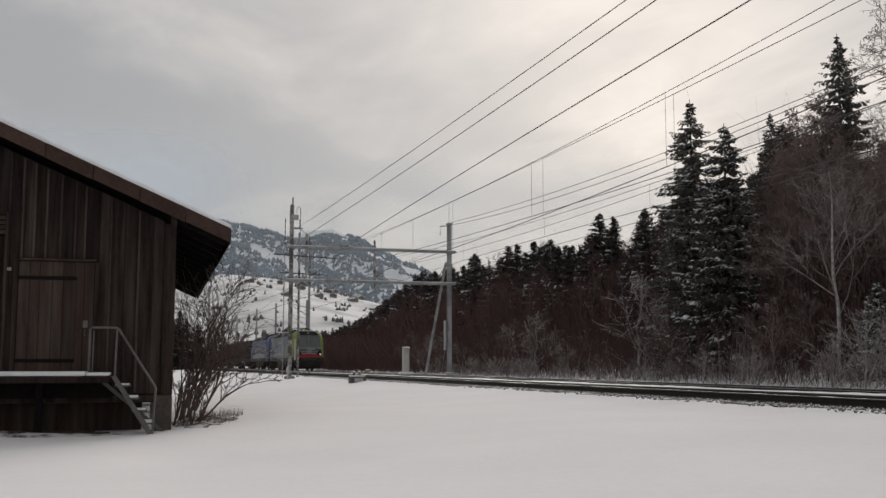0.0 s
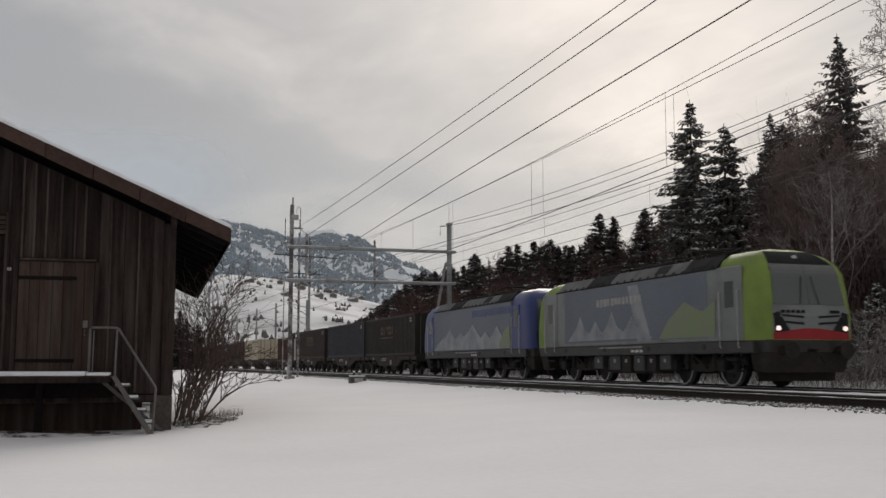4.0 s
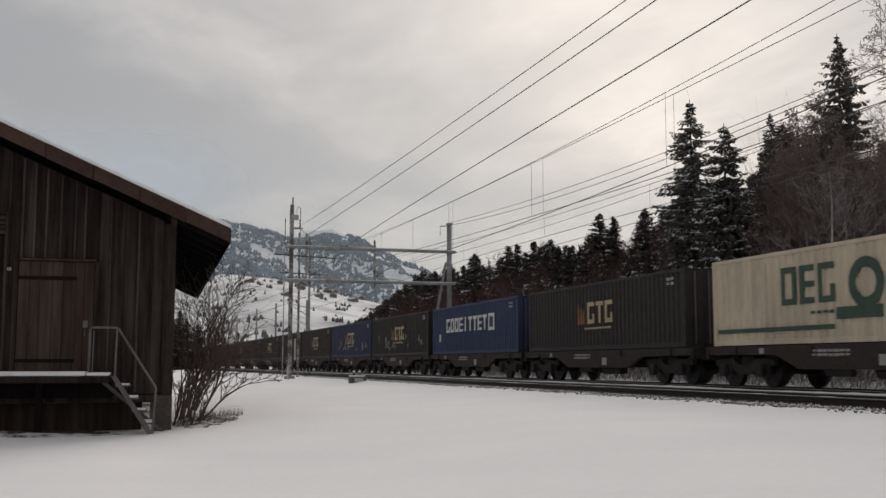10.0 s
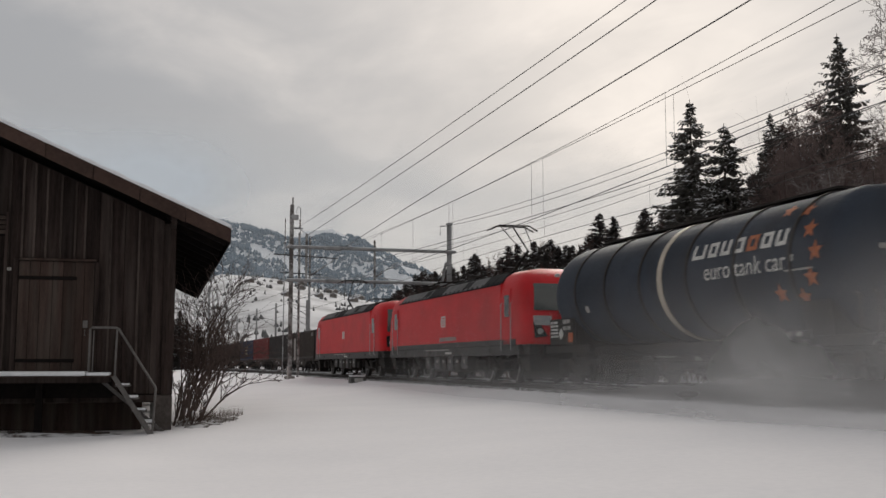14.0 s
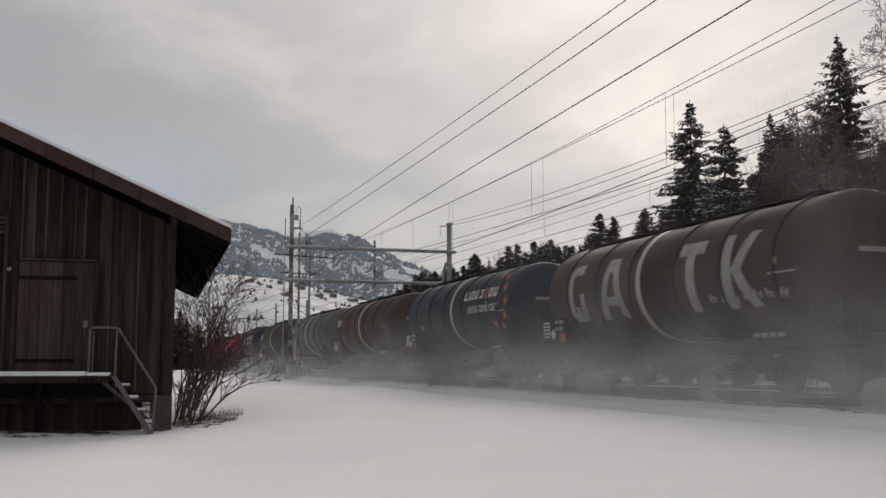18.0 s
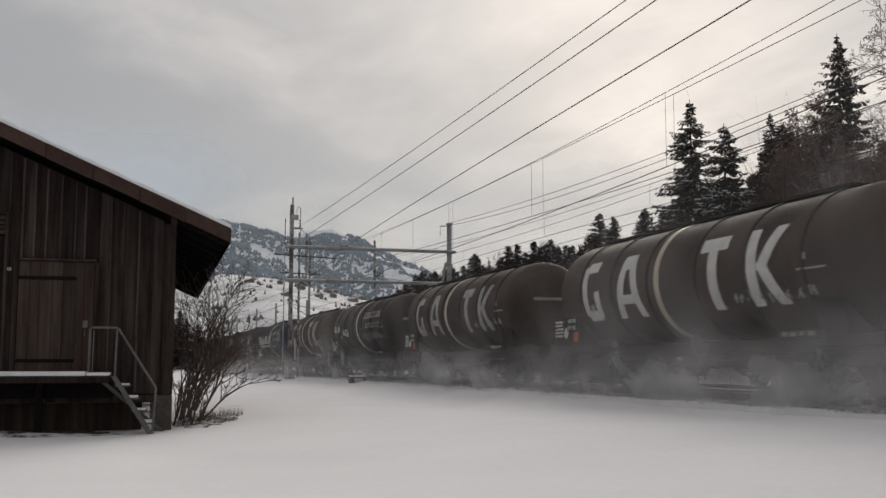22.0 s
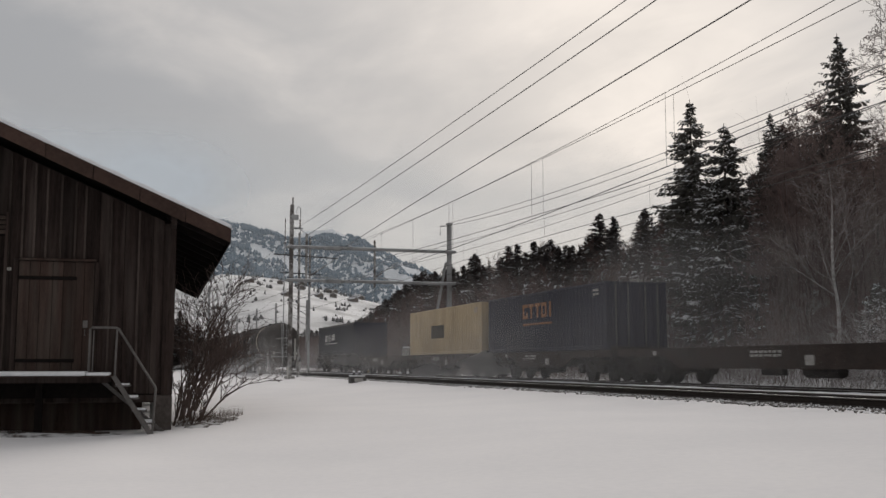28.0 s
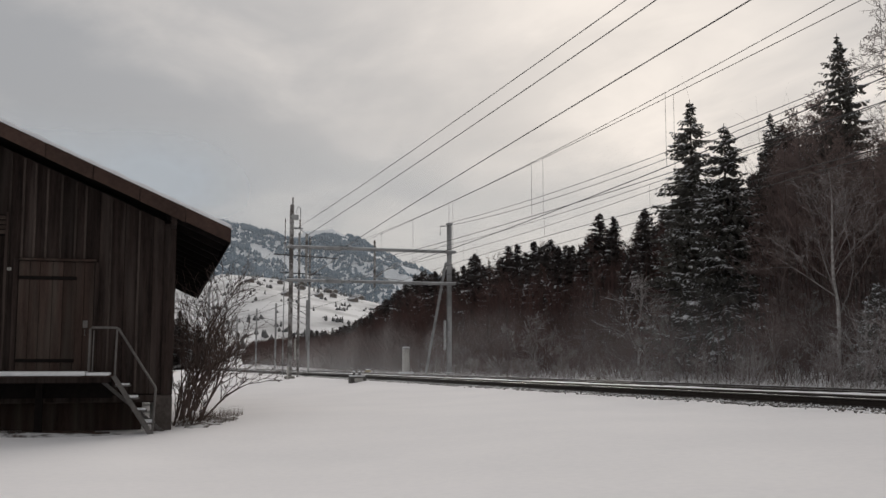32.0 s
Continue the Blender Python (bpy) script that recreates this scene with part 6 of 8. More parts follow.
    # twenty-foot boxes and tank frames
    small = [(318.6, 324.6, GREYBOX, GREYBOX, "grey tank container in a grey frame"), (325.3, 331.3, BEIGE, FRAMETAN, "beige tank container in a tan steel frame"),
             (332.0, 338.0, TANKWHITE, FRAMEBLUE, "white tank container in a blue steel frame"), (338.3, 344.3, ORANGE, None, "orange twenty-foot container with dark lettering bars"), (344.6, 350.6, NAVY, None, "navy twenty-foot container, plain and grimy"),
             (352.0, 358.0, BROWN, None, "brown twenty-foot container, plain and grimy")]
    for a, b, m, fr, label in small:
        t = container(label, b - a, m, 2.55, open_frame=fr, pitch=0.26)
        if m is ORANGE:
            bar_text(t, -1.209, 0.9, 2.75, 2.9, 0.28, 9, NAVY, 1, "lettering", "dark lettering bars", 12)
        place(t, a, b)
    for a, b in ((318.0, 331.6), (331.7, 344.7), (344.8, 358.6)):
        far(flat_wagon(b - a - 0.1, "brown flat wagon with deep sills carrying a container"), (a + b) / 2)
    # curtain-sided semi-trailer on a pocket wagon
    cur = surf("navy_curtain", (0.013, 0.014, 0.022), (0.009, 0.010, 0.015), 1.2, 0.75, 0, 0.15, (1, 4, 0.5), grime=(0.05, 0.05, 0.055), grime_amount=0.35)
    t = thing("semi_trailer", "dark navy curtain-sided semi-trailer loaded on a pocket wagon", "trailer")
    part("curtain", Shape().box(-1.27, 1.27, -6.8, 6.8, 1.42, 3.62, 0.03), cur, t)
    part("front_panel", Shape().box(-1.24, 1.24, -6.84, -6.80, 1.2, 3.66, 0.01), NAVY, t)
    part("rear_door", Shape().box(-1.24, 1.24, 6.80, 6.86, 1.2, 3.66, 0.01), NAVY, t)
    part("top_rail", Shape().box(-1.29, -1.24, -6.84, 6.84, 3.60, 3.72, 0.01).box(1.24, 1.29, -6.84, 6.84, 3.60, 3.72, 0.01), GREYBOX, t)
    part("roof", Shape().box(-1.24, 1.24, -6.84, 6.84, 3.68, 3.72), NAVY, t)
    part("side_rail", Shape().box(-1.28, 1.28, -6.84, 6.84, 1.22, 1.41, 0.02), STEEL_DARK, t)
    for j in range(17):
        y = -6.4 + 0.8 * j
        part("strap", Shape().box(-1.285, -1.268, y - 0.03, y + 0.03, 1.30, 1.72), GREYBOX, t)
    glyphs(t, -1.269, 3.9, 2.98, 2.6, 0.52, "octiei", WHITE_PAINT, "emblem", "white lettering blocks")
    bar_text(t, -1.269, 1.2, 3.02, 1.2, 0.52, 5, WHITE_PAINT, 1, "lettering", "thin white bars", 21)
    part("emblem", Shape().box(-1.284, -1.268, -0.9, 4.1, 2.26, 2.32), WHITE_PAINT, t, "white underline")
    for x in (-0.9, 0.9):
        for y in (2.0, 3.3, 4.6):
            w = part("trailer_wheel", Shape().disc((x, y, 0.86), "x", 0.5, 0.15, 22, 0.05), STEEL_DARK, t)
            part("rim", Shape().disc((x - 0.155, y, 0.86), "x", 0.28, 0.01, 16), GREYBOX, w)
    place(t, 436.8, 450.4)
    far(flat_wagon(15.2, "brown pocket wagon with a semi-trailer loaded on it"), 443.6)


build_far_train()


# ---- tank cars ----
TR, TZ = 1.48, 2.72
TANK_PAINTS = {
    "blue": surf("blue_tank_paint", (0.036, 0.046, 0.064), (0.024, 0.031, 0.044), 0.8, 0.72, 0, 0.05, spec=0.16, grime=(0.02, 0.02, 0.022), grime_amount=0.55, grime_stretch=(1, 0.6, 0.3)),
    "deepblue": surf("deep_blue_tank_paint", (0.029, 0.037, 0.060), (0.021, 0.027, 0.044), 0.8, 0.72, 0, 0.05, spec=0.16, grime=(0.02, 0.02, 0.022), grime_amount=0.45, grime_stretch=(1, 0.6, 0.3)),
    "brown": surf("brown_grey_tank_paint", (0.092, 0.071, 0.062), (0.060, 0.047, 0.041), 0.8, 0.78, 0, 0.06, spec=0.13, grime=(0.026, 0.022, 0.02), grime_amount=0.75, grime_stretch=(1, 0.7, 0.3)),
    "grey": surf("dark_grey_tank_paint", (0.080, 0.071, 0.067), (0.054, 0.048, 0.045), 0.8, 0.78, 0, 0.06, spec=0.13, grime=(0.024, 0.022, 0.02), grime_amount=0.7, grime_stretch=(1, 0.7, 0.3)),
    "silver": surf("silver_grey_tank_paint", (0.15, 0.148, 0.148), (0.10, 0.099, 0.099), 0.8, 0.65, 0.1, 0.05, spec=0.2, grime=(0.04, 0.036, 0.034), grime_amount=0.6, grime_stretch=(1, 0.7, 0.3)),
    "dark": surf("black_tank_paint", (0.056, 0.049, 0.046), (0.037, 0.032, 0.030), 0.8, 0.78, 0, 0.06, spec=0.13, grime=(0.014, 0.013, 0.012), grime_amount=0.7, grime_stretch=(1, 0.7, 0.3)),
}
TANK_HALF = 6.95


def wrap(y, hgt, out):
    """A point on the tank's near side: hgt is measured round the barrel from its middle line, upwards."""
    a = hgt / TR
    r = TR + out
    return (-r * math.cos(a), y, TZ + r * math.sin(a))


def decal(parent, strokes, material, name="lettering", label="", out=0.012):
    """Painted strokes on the barrel, each a slanting bar (y0, h0, y1, h1, width along y)."""
    s = Shape()
    for y0, h0, y1, h1, w in strokes:
        n = max(2, int(abs(h1 - h0) / 0.15) + 1)
        for side in (out,):
            rows = [[wrap(y0 + (y1 - y0) * k / n - w / 2, h0 + (h1 - h0) * k / n, side), wrap(y0 + (y1 - y0) * k / n + w / 2, h0 + (h1 - h0) * k / n, side)] for k in range(n + 1)]
            s.loft(rows, cap=False, closed=False)
    ob = part(name, s, material, parent, label)
    return tagged(ob, kind="stuff") if name in ("scrawl", "inscription") else ob


def big_mark(parent, m=WHITE_PAINT):
    """Four tall bold shapes spread over the barrel."""
    lo, hi = -0.90, 0.82
    c = 4.3
    decal(parent, [(c + 0.36, lo + 0.15, c + 0.36, hi - 0.12, 0.30), (c - 0.38, lo + 0.1, c - 0.38, -0.05, 0.30), (c, hi - 0.32, c - 0.05, hi, 0.70), (c, lo, c, lo + 0.32, 0.74)], m, "emblem", "tall dirty white open block")
    c = 2.1
    decal(parent, [(c + 0.58, lo, c + 0.16, hi, 0.34), (c - 0.58, lo, c - 0.16, hi, 0.34), (c, hi - 0.4, c, hi, 0.5), (c, -0.5, c, -0.25, 0.8)], m, "emblem", "tall dirty white wedge")
    c = -2.0
    decal(parent, [(c, lo, c, hi, 0.38), (c, hi - 0.34, c, hi, 1.12)], m, "emblem", "tall dirty white bar with a head")
    c = -4.0
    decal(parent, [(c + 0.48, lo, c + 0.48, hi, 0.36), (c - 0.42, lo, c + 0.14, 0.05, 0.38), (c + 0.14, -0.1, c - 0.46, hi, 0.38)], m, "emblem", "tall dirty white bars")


def words(parent, body, size, y, h, m, label, bold=0.0, squeeze=1.0):
    """A line of painted letters bent round the barrel, from its first letter's foot at (y, h)."""
    cu = bpy.data.curves.new("lettering", "FONT")
    cu.body, cu.size, cu.offset = body, size, bold
    ob = bpy.data.objects.new("lettering", cu)
    scene.collection.objects.link(ob)
    bpy.context.view_layer.update()
    me = bpy.data.meshes.new_from_object(ob)
    bpy.data.objects.remove(ob)
    for v in me.vertices:
        v.co = wrap(y - v.co.x * squeeze, h + v.co.y, 0.014)
    me.materials.clear()
    me.materials.append(m)
    part("lettering", me, None, parent, label)


def script_mark(parent, m, o, dirty=False):
    """A row of rounded blocks, a readable line under it, and stars."""
    y = -1.48
    for k in range(7):
        w = 0.46 if k else 0.62
        st = [(y - 0.08, 0.34, y - 0.08, 0.70, 0.11), (y - w + 0.12, 0.34, y - w + 0.12, 0.70, 0.11), (y - w / 2, 0.34, y - w / 2, 0.43, w - 0.12)]
        if k % 2 or k == 4:
            st.append((y - w / 2, 0.61, y - w / 2, 0.70, w - 0.12))
        decal(parent, st, o if k == 4 else m, "letter_block", "white block" if k == 0 else "orange block" if k == 4 else "")
        y -= w + 0.05
    words(parent, "euro tank car", 0.56, -2.05, -0.17, m, "white words reading euro tank car")
    if not dirty:
        for yc, h in ((-5.37, 1.12), (-4.68, 1.23), (-5.78, 0.60), (-6.05, 0.12), (-5.86, -0.38), (-5.45, -0.78), (-4.76, -0.66)):
            s = Shape()
            s.add([wrap(yc + (0.23 if j % 2 == 0 else 0.10) * math.sin(j * math.pi / 5), h + (0.23 if j % 2 == 0 else 0.10) * math.cos(j * math.pi / 5), 0.014) for j in range(10)], [tuple(range(10))])
            part("star", s, o, parent, "faded orange star")


def scrawl(parent, seed, y0, y1, m, size=0.45, n=10, h0=-0.6):
    rng = random.Random(seed)
    st = []
    for k in range(n):
        y = y0 + (y1 - y0) * (k + 0.5) / n
        h = h0 + rng.uniform(-0.08, 0.08)
        st += [(y + 0.1, h, y + rng.uniform(-0.1, 0.15), h + size, 0.07), (y - 0.08, h, y - rng.uniform(-0.1, 0.2), h + size * rng.uniform(0.6, 1.1), 0.07)]
        if rng.random() < 0.6:
            st.append((y, h + size * 0.4, y, h + size * 0.52, 0.26))
    decal(parent, st, m, "scrawl", "sprayed pale scrawls")


def tank_car(label, colour, style, seed, ladder=False):
    rng = random.Random(seed)
    t = thing("tank_car", label, "tank car", group="tank cars")
    m = TANK_PAINTS[colour]
    prof = [(-TANK_HALF, 0.30), (-TANK_HALF + 0.03, 0.62), (-TANK_HALF + 0.13, 1.04), (-TANK_HALF + 0.32, 1.31), (-TANK_HALF + 0.58, 1.45), (-TANK_HALF + 0.8, TR)]
    prof = prof + [(-y, r) for y, r in prof[::-1]]
    n = 40
    barrel = part("tank", Shape().loft([[(r * math.cos(6.2832 * j / n), y, TZ + r * math.sin(6.2832 * j / n)) for j in range(n)] for y, r in prof]), m, t, smooth=True)
    dark_m = TANK_PAINTS["dark"]

    def hoop(y, w, mat_, out, nm, lab=""):
        rr = [[(q * math.cos(6.2832 * j / n), yy, TZ + q * math.sin(6.2832 * j / n)) for j in range(n)] for yy, q in ((y - w, TR - 0.01), (y - w, TR + out), (y + w, TR + out), (y + w, TR - 0.01))]
        part(nm, Shape().loft(rr, cap=False), mat_, barrel, lab)

    for y in (-5.25, -3.25, -1.25, 1.05, 3.05, 4.95):
        hoop(y, 0.035, dark_m, 0.035, "stiffening_ring")
    hoop(0.55 if style == "big" else 0.0, 0.11, CREAM_PAINT, 0.02, "band", "cream band round the middle")
    if style == "big":
        big_mark(barrel, WHITE_PAINT if seed % 2 else DULL_WHITE)
        scrawl(barrel, seed, -2.6, -5.6, DULL_WHITE, 0.22, 7, -0.75)
    elif style == "script":
        script_mark(barrel, WHITE_PAINT, STAR_PAINT)
    elif style == "scriptdirty":
        script_mark(barrel, DULL_WHITE, RUST_LETTER, True)
        scrawl(barrel, seed, -1.0, -5.4, DULL_WHITE, 0.35, 10, -0.75)
        scrawl(barrel, seed + 1, 5.9, 4.4, WHITE_PAINT, 0.42, 6, -0.25)
        scrawl(barrel, seed + 2, 3.6, 2.2, WHITE_PAINT, 0.42, 5, -0.45)
    elif style == "sprayed":
        script_mark(barrel, DULL_WHITE, RUST_LETTER, True)
        words(barrel, "THE:", 0.92, 6.3, -0.33, WHITE_PAINT, "sprayed white word reading THE", 0.03, 0.62)
        words(barrel, "GANG:", 0.92, 3.2, -0.30, WHITE_PAINT, "sprayed white word reading GANG", 0.03, 0.62)
        scrawl(barrel, seed, 4.85, 3.3, WHITE_PAINT, 0.62, 5, -0.33)
        scrawl(barrel, seed + 2, 1.25, -0.1, WHITE_PAINT, 0.64, 4, -0.28)
        scrawl(barrel, seed + 3, -0.4, -1.0, WHITE_PAINT, 0.8, 2, -0.3)
        decal(barrel, [(2.9, -0.56, 2.9, -0.49, 4.9)], WHITE_PAINT, "scrawl", "sprayed white line")
        scrawl(barrel, seed + 4, -4.5, -5.9, DULL_WHITE, 0.75, 5, -0.25)
        scrawl(barrel, seed + 5, -4.4, -6.0, RUST_LETTER, 0.4, 6, 0.75)
        scrawl(barrel, seed + 6, -1.4, -3.2, DULL_WHITE, 0.25, 6, -0.75)
    else:
        for q in range(4):
            decal(barrel, [(5.55 - 0.26 * q, 0.08 + 0.05 * (q % 2), 5.55 - 0.26 * q, 0.52, 0.17)], WHITE_PAINT, "letter_block", "small white block" if q == 0 else "")
        if style == "smallsprayed":
            scrawl(barrel, seed, 4.2, -0.6, RUST_LETTER, 0.5, 9, -0.05)
        elif style == "smallscrawl":
            scrawl(barrel, seed, 5.2, -0.4, DULL_WHITE, 0.4, 14, -0.5)
    decal(barrel, [(-5.3, -0.02, -5.3, 0.12, 0.12), (-5.5, -0.22, -5.5, -0.18, 0.9), (4.3, -0.62, 4.3, -0.42, 0.22)], DULL_WHITE, "inscription", "small white inscription bars")
    # end markings
    part("end_lettering", Shape().box(-0.7, 0.5, -TANK_HALF - 0.012, -TANK_HALF + 0.06, TZ + 0.10, TZ + 0.2), DULL_WHITE, barrel)
    # underframe
    s = Shape()
    for k in (-1, 1):
        s.box(k * 1.12 - 0.09, k * 1.12 + 0.09, -7.9, -4.6, 0.98, 1.22, 0.02).box(k * 1.12 - 0.09, k * 1.12 + 0.09, 4.6, 7.9, 0.98, 1.22, 0.02)
        s.box(k * 1.0 - 0.06, k * 1.0 + 0.06, -4.6, 4.6, 1.02, 1.14)
    s.box(-0.3, 0.3, -7.9, 7.9, 0.9, 1.16)
    part("underframe", s, STEEL_DARK, t)
    for e in (-1, 1):
        part("headstock", Shape().box(-1.3, 1.3, min(e * 7.75, e * 7.92), max(e * 7.75, e * 7.92), 0.85, 1.22, 0.02), STEEL_DARK, t)
        part("saddle", Shape().prism([(-1.2, 1.2), (1.2, 1.2), (1.28, 1.9), (0.7, 1.35), (-0.7, 1.35), (-1.28, 1.9)], "y", min(e * 5.3, e * 6.2), max(e * 5.3, e * 6.2)), STEEL_DARK, t)
        bogie(t, e * 5.55, 1.8, 0.46)
    part("hand_wheel", Shape().disc((-1.28, -6.9, 0.75), "x", 0.16, 0.02, 12), FRAME_BROWN, t)
    buffers(t, 8.33, 1.04)
    board = part("info_board", Shape().box(-1.36, -1.30, 5.35, 7.1, 1.24, 2.02, 0.01), STEEL_DARK, t, "black board with white and orange plates")
    bar_text(board, -1.36, 7.0, 1.94, 0.55, 0.07, 3, WHITE_PAINT, 5, "plate", "", seed)
    bar_text(board, -1.36, 6.1, 1.98, 0.6, 0.13, 2, DULL_WHITE, 2, "plate", "", seed + 1)
    part("plate", Shape().box(-1.374, -1.358, 5.42, 5.72, 1.30, 1.58), ORANGE_PAINT, board, "orange hazard plate")
    part("plate", Shape().prism([(6.25, 1.38), (6.42, 1.56), (6.25, 1.74), (6.08, 1.56)], "x", -1.374, -1.358), WHITE_PAINT, board, "white diamond sign")
    part("side_plate", Shape().box(-1.32, -1.28, -5.6, -4.2, 1.14, 1.32, 0.01), STEEL_DARK, t)
    bar_text(t, -1.32, -4.3, 1.30, 1.1, 0.1, 4, DULL_WHITE, 1, "plate", "", seed + 3)
    # outlet pipes and brake gear under the middle
    part("outlet_pipe", Shape().tube([(0, 0.2, 1.2), (0, 0.2, 0.62), (-1.15, 0.2, 0.58)], 0.09, 8), STEEL_DARK, t)
    part("outlet_cap", Shape().tube([(-1.15, 0.2, 0.58), (-1.3, 0.2, 0.57)], 0.12, 8), FRAME_BROWN, t)
    part("brake_cylinder", Shape().tube([(-0.55, -2.6, 0.66), (-0.55, -1.6, 0.66)], 0.2, 10), STEEL_DARK, t)
    part("side_rail", Shape().tube([(-1.24, -3.6, 0.72), (-1.24, 3.6, 0.72)], 0.03, 6), FRAME_BROWN, t)
    # walkway on top
    part("walkway", Shape().box(-0.35, 0.35, -5.4, 5.4, TZ + TR + 0.03, TZ + TR + 0.08), STEEL_DARK, t, "dark grated walkway")
    for y in (-4, -1.5, 1.5, 4):
        part("walkway_leg", Shape().box(-0.3, 0.3, y - 0.03, y + 0.03, TZ + TR - 0.06, TZ + TR + 0.03), STEEL_DARK, t)
    part("manhole", Shape().tube([(0, 0.6, TZ + TR - 0.05), (0, 0.6, TZ + TR + 0.2)], 0.28, 14), STEEL_DARK, t)
    if ladder:
        ld = part("ladder", Shape().tube([(-0.28, -TANK_HALF - 0.35, 1.25), (-0.28, -TANK_HALF - 0.25, TZ + TR)], 0.025, 6).tube([(0.18, -TANK_HALF - 0.35, 1.25), (0.18, -TANK_HALF - 0.25, TZ + TR)], 0.025, 6), LENS, t, "pale steel end ladder")
        for k in range(8):
            z = 1.45 + 0.3 * k
            part("rung", Shape().tube([(-0.28, -TANK_HALF - 0.34, z), (0.18, -TANK_HALF - 0.34, z)], 0.016, 5), LENS, ld)
        part("platform", Shape().box(-1.25, 1.25, -8.0, -7.25, 1.24, 1.31, 0.01), LENS, t, "end platform edged with snow")
        part("platform_rail", Shape().tube([(-1.2, -7.95, 1.3), (-1.2, -7.95, 1.62), (1.2, -7.95, 1.62), (1.2, -7.95, 1.3)], 0.02, 5), LENS, t)
        for x in (-1.0, 1.0):
            part("tail_sign", Shape().box(x - 0.1, x + 0.1, -7.97, -7.93, 1.42, 1.72, 0.01), WHITE_PAINT, t, "white tail sign")
    else:
        for y in (6.95, 7.45):
            part("grab_rail", Shape().tube([(-1.22, -y, 1.2), (-1.22, -y, 1.95), (-1.22, -y + 0.12, 2.0)], 0.02, 5), FRAME_BROWN, t)
    return t


TANKS = [(12.8, "blue tank car with white blocks and orange stars", "blue", "script"), (-4.84, "dark grey tank car with small white blocks", "grey", "small"),
         (-21.4, "silver-grey tank car covered in pale scrawls", "silver", "smallscrawl"), (-37.8, "brown tank car with rusty scrawls and cream band", "brown", "smallsprayed"),
         (-53.9, "blue tank car with white blocks and orange stars", "blue", "script"), (-69.8, "brown tank car with four tall white shapes", "brown", "big"),
         (-87.5, "deep blue tank car sprayed with white words and scrawls", "deepblue", "sprayed"), (-104.0, "brown tank car with four tall white shapes", "brown", "big"),
         (-120.4, "grimy grey-brown tank car with pale scrawls", "grey", "scriptdirty"), (-136.9, "brown tank car with four tall white shapes", "brown", "big"),
         (-153.9, "dark brown tank car with four tall white shapes", "brown", "big"), (-171.3, "dark grey tank car with small white blocks", "grey", "small"),
         (-187.7, "grimy black tank car with white blocks and scrawls", "dark", "scriptdirty"), (-204.1, "dark grey tail tank car with end ladder and platform", "grey", "small")]
for k, (y, label, colour, style) in enumerate(TANKS):
    near(tank_car(label, colour, style, k + 1, ladder=(k == 13)), y)


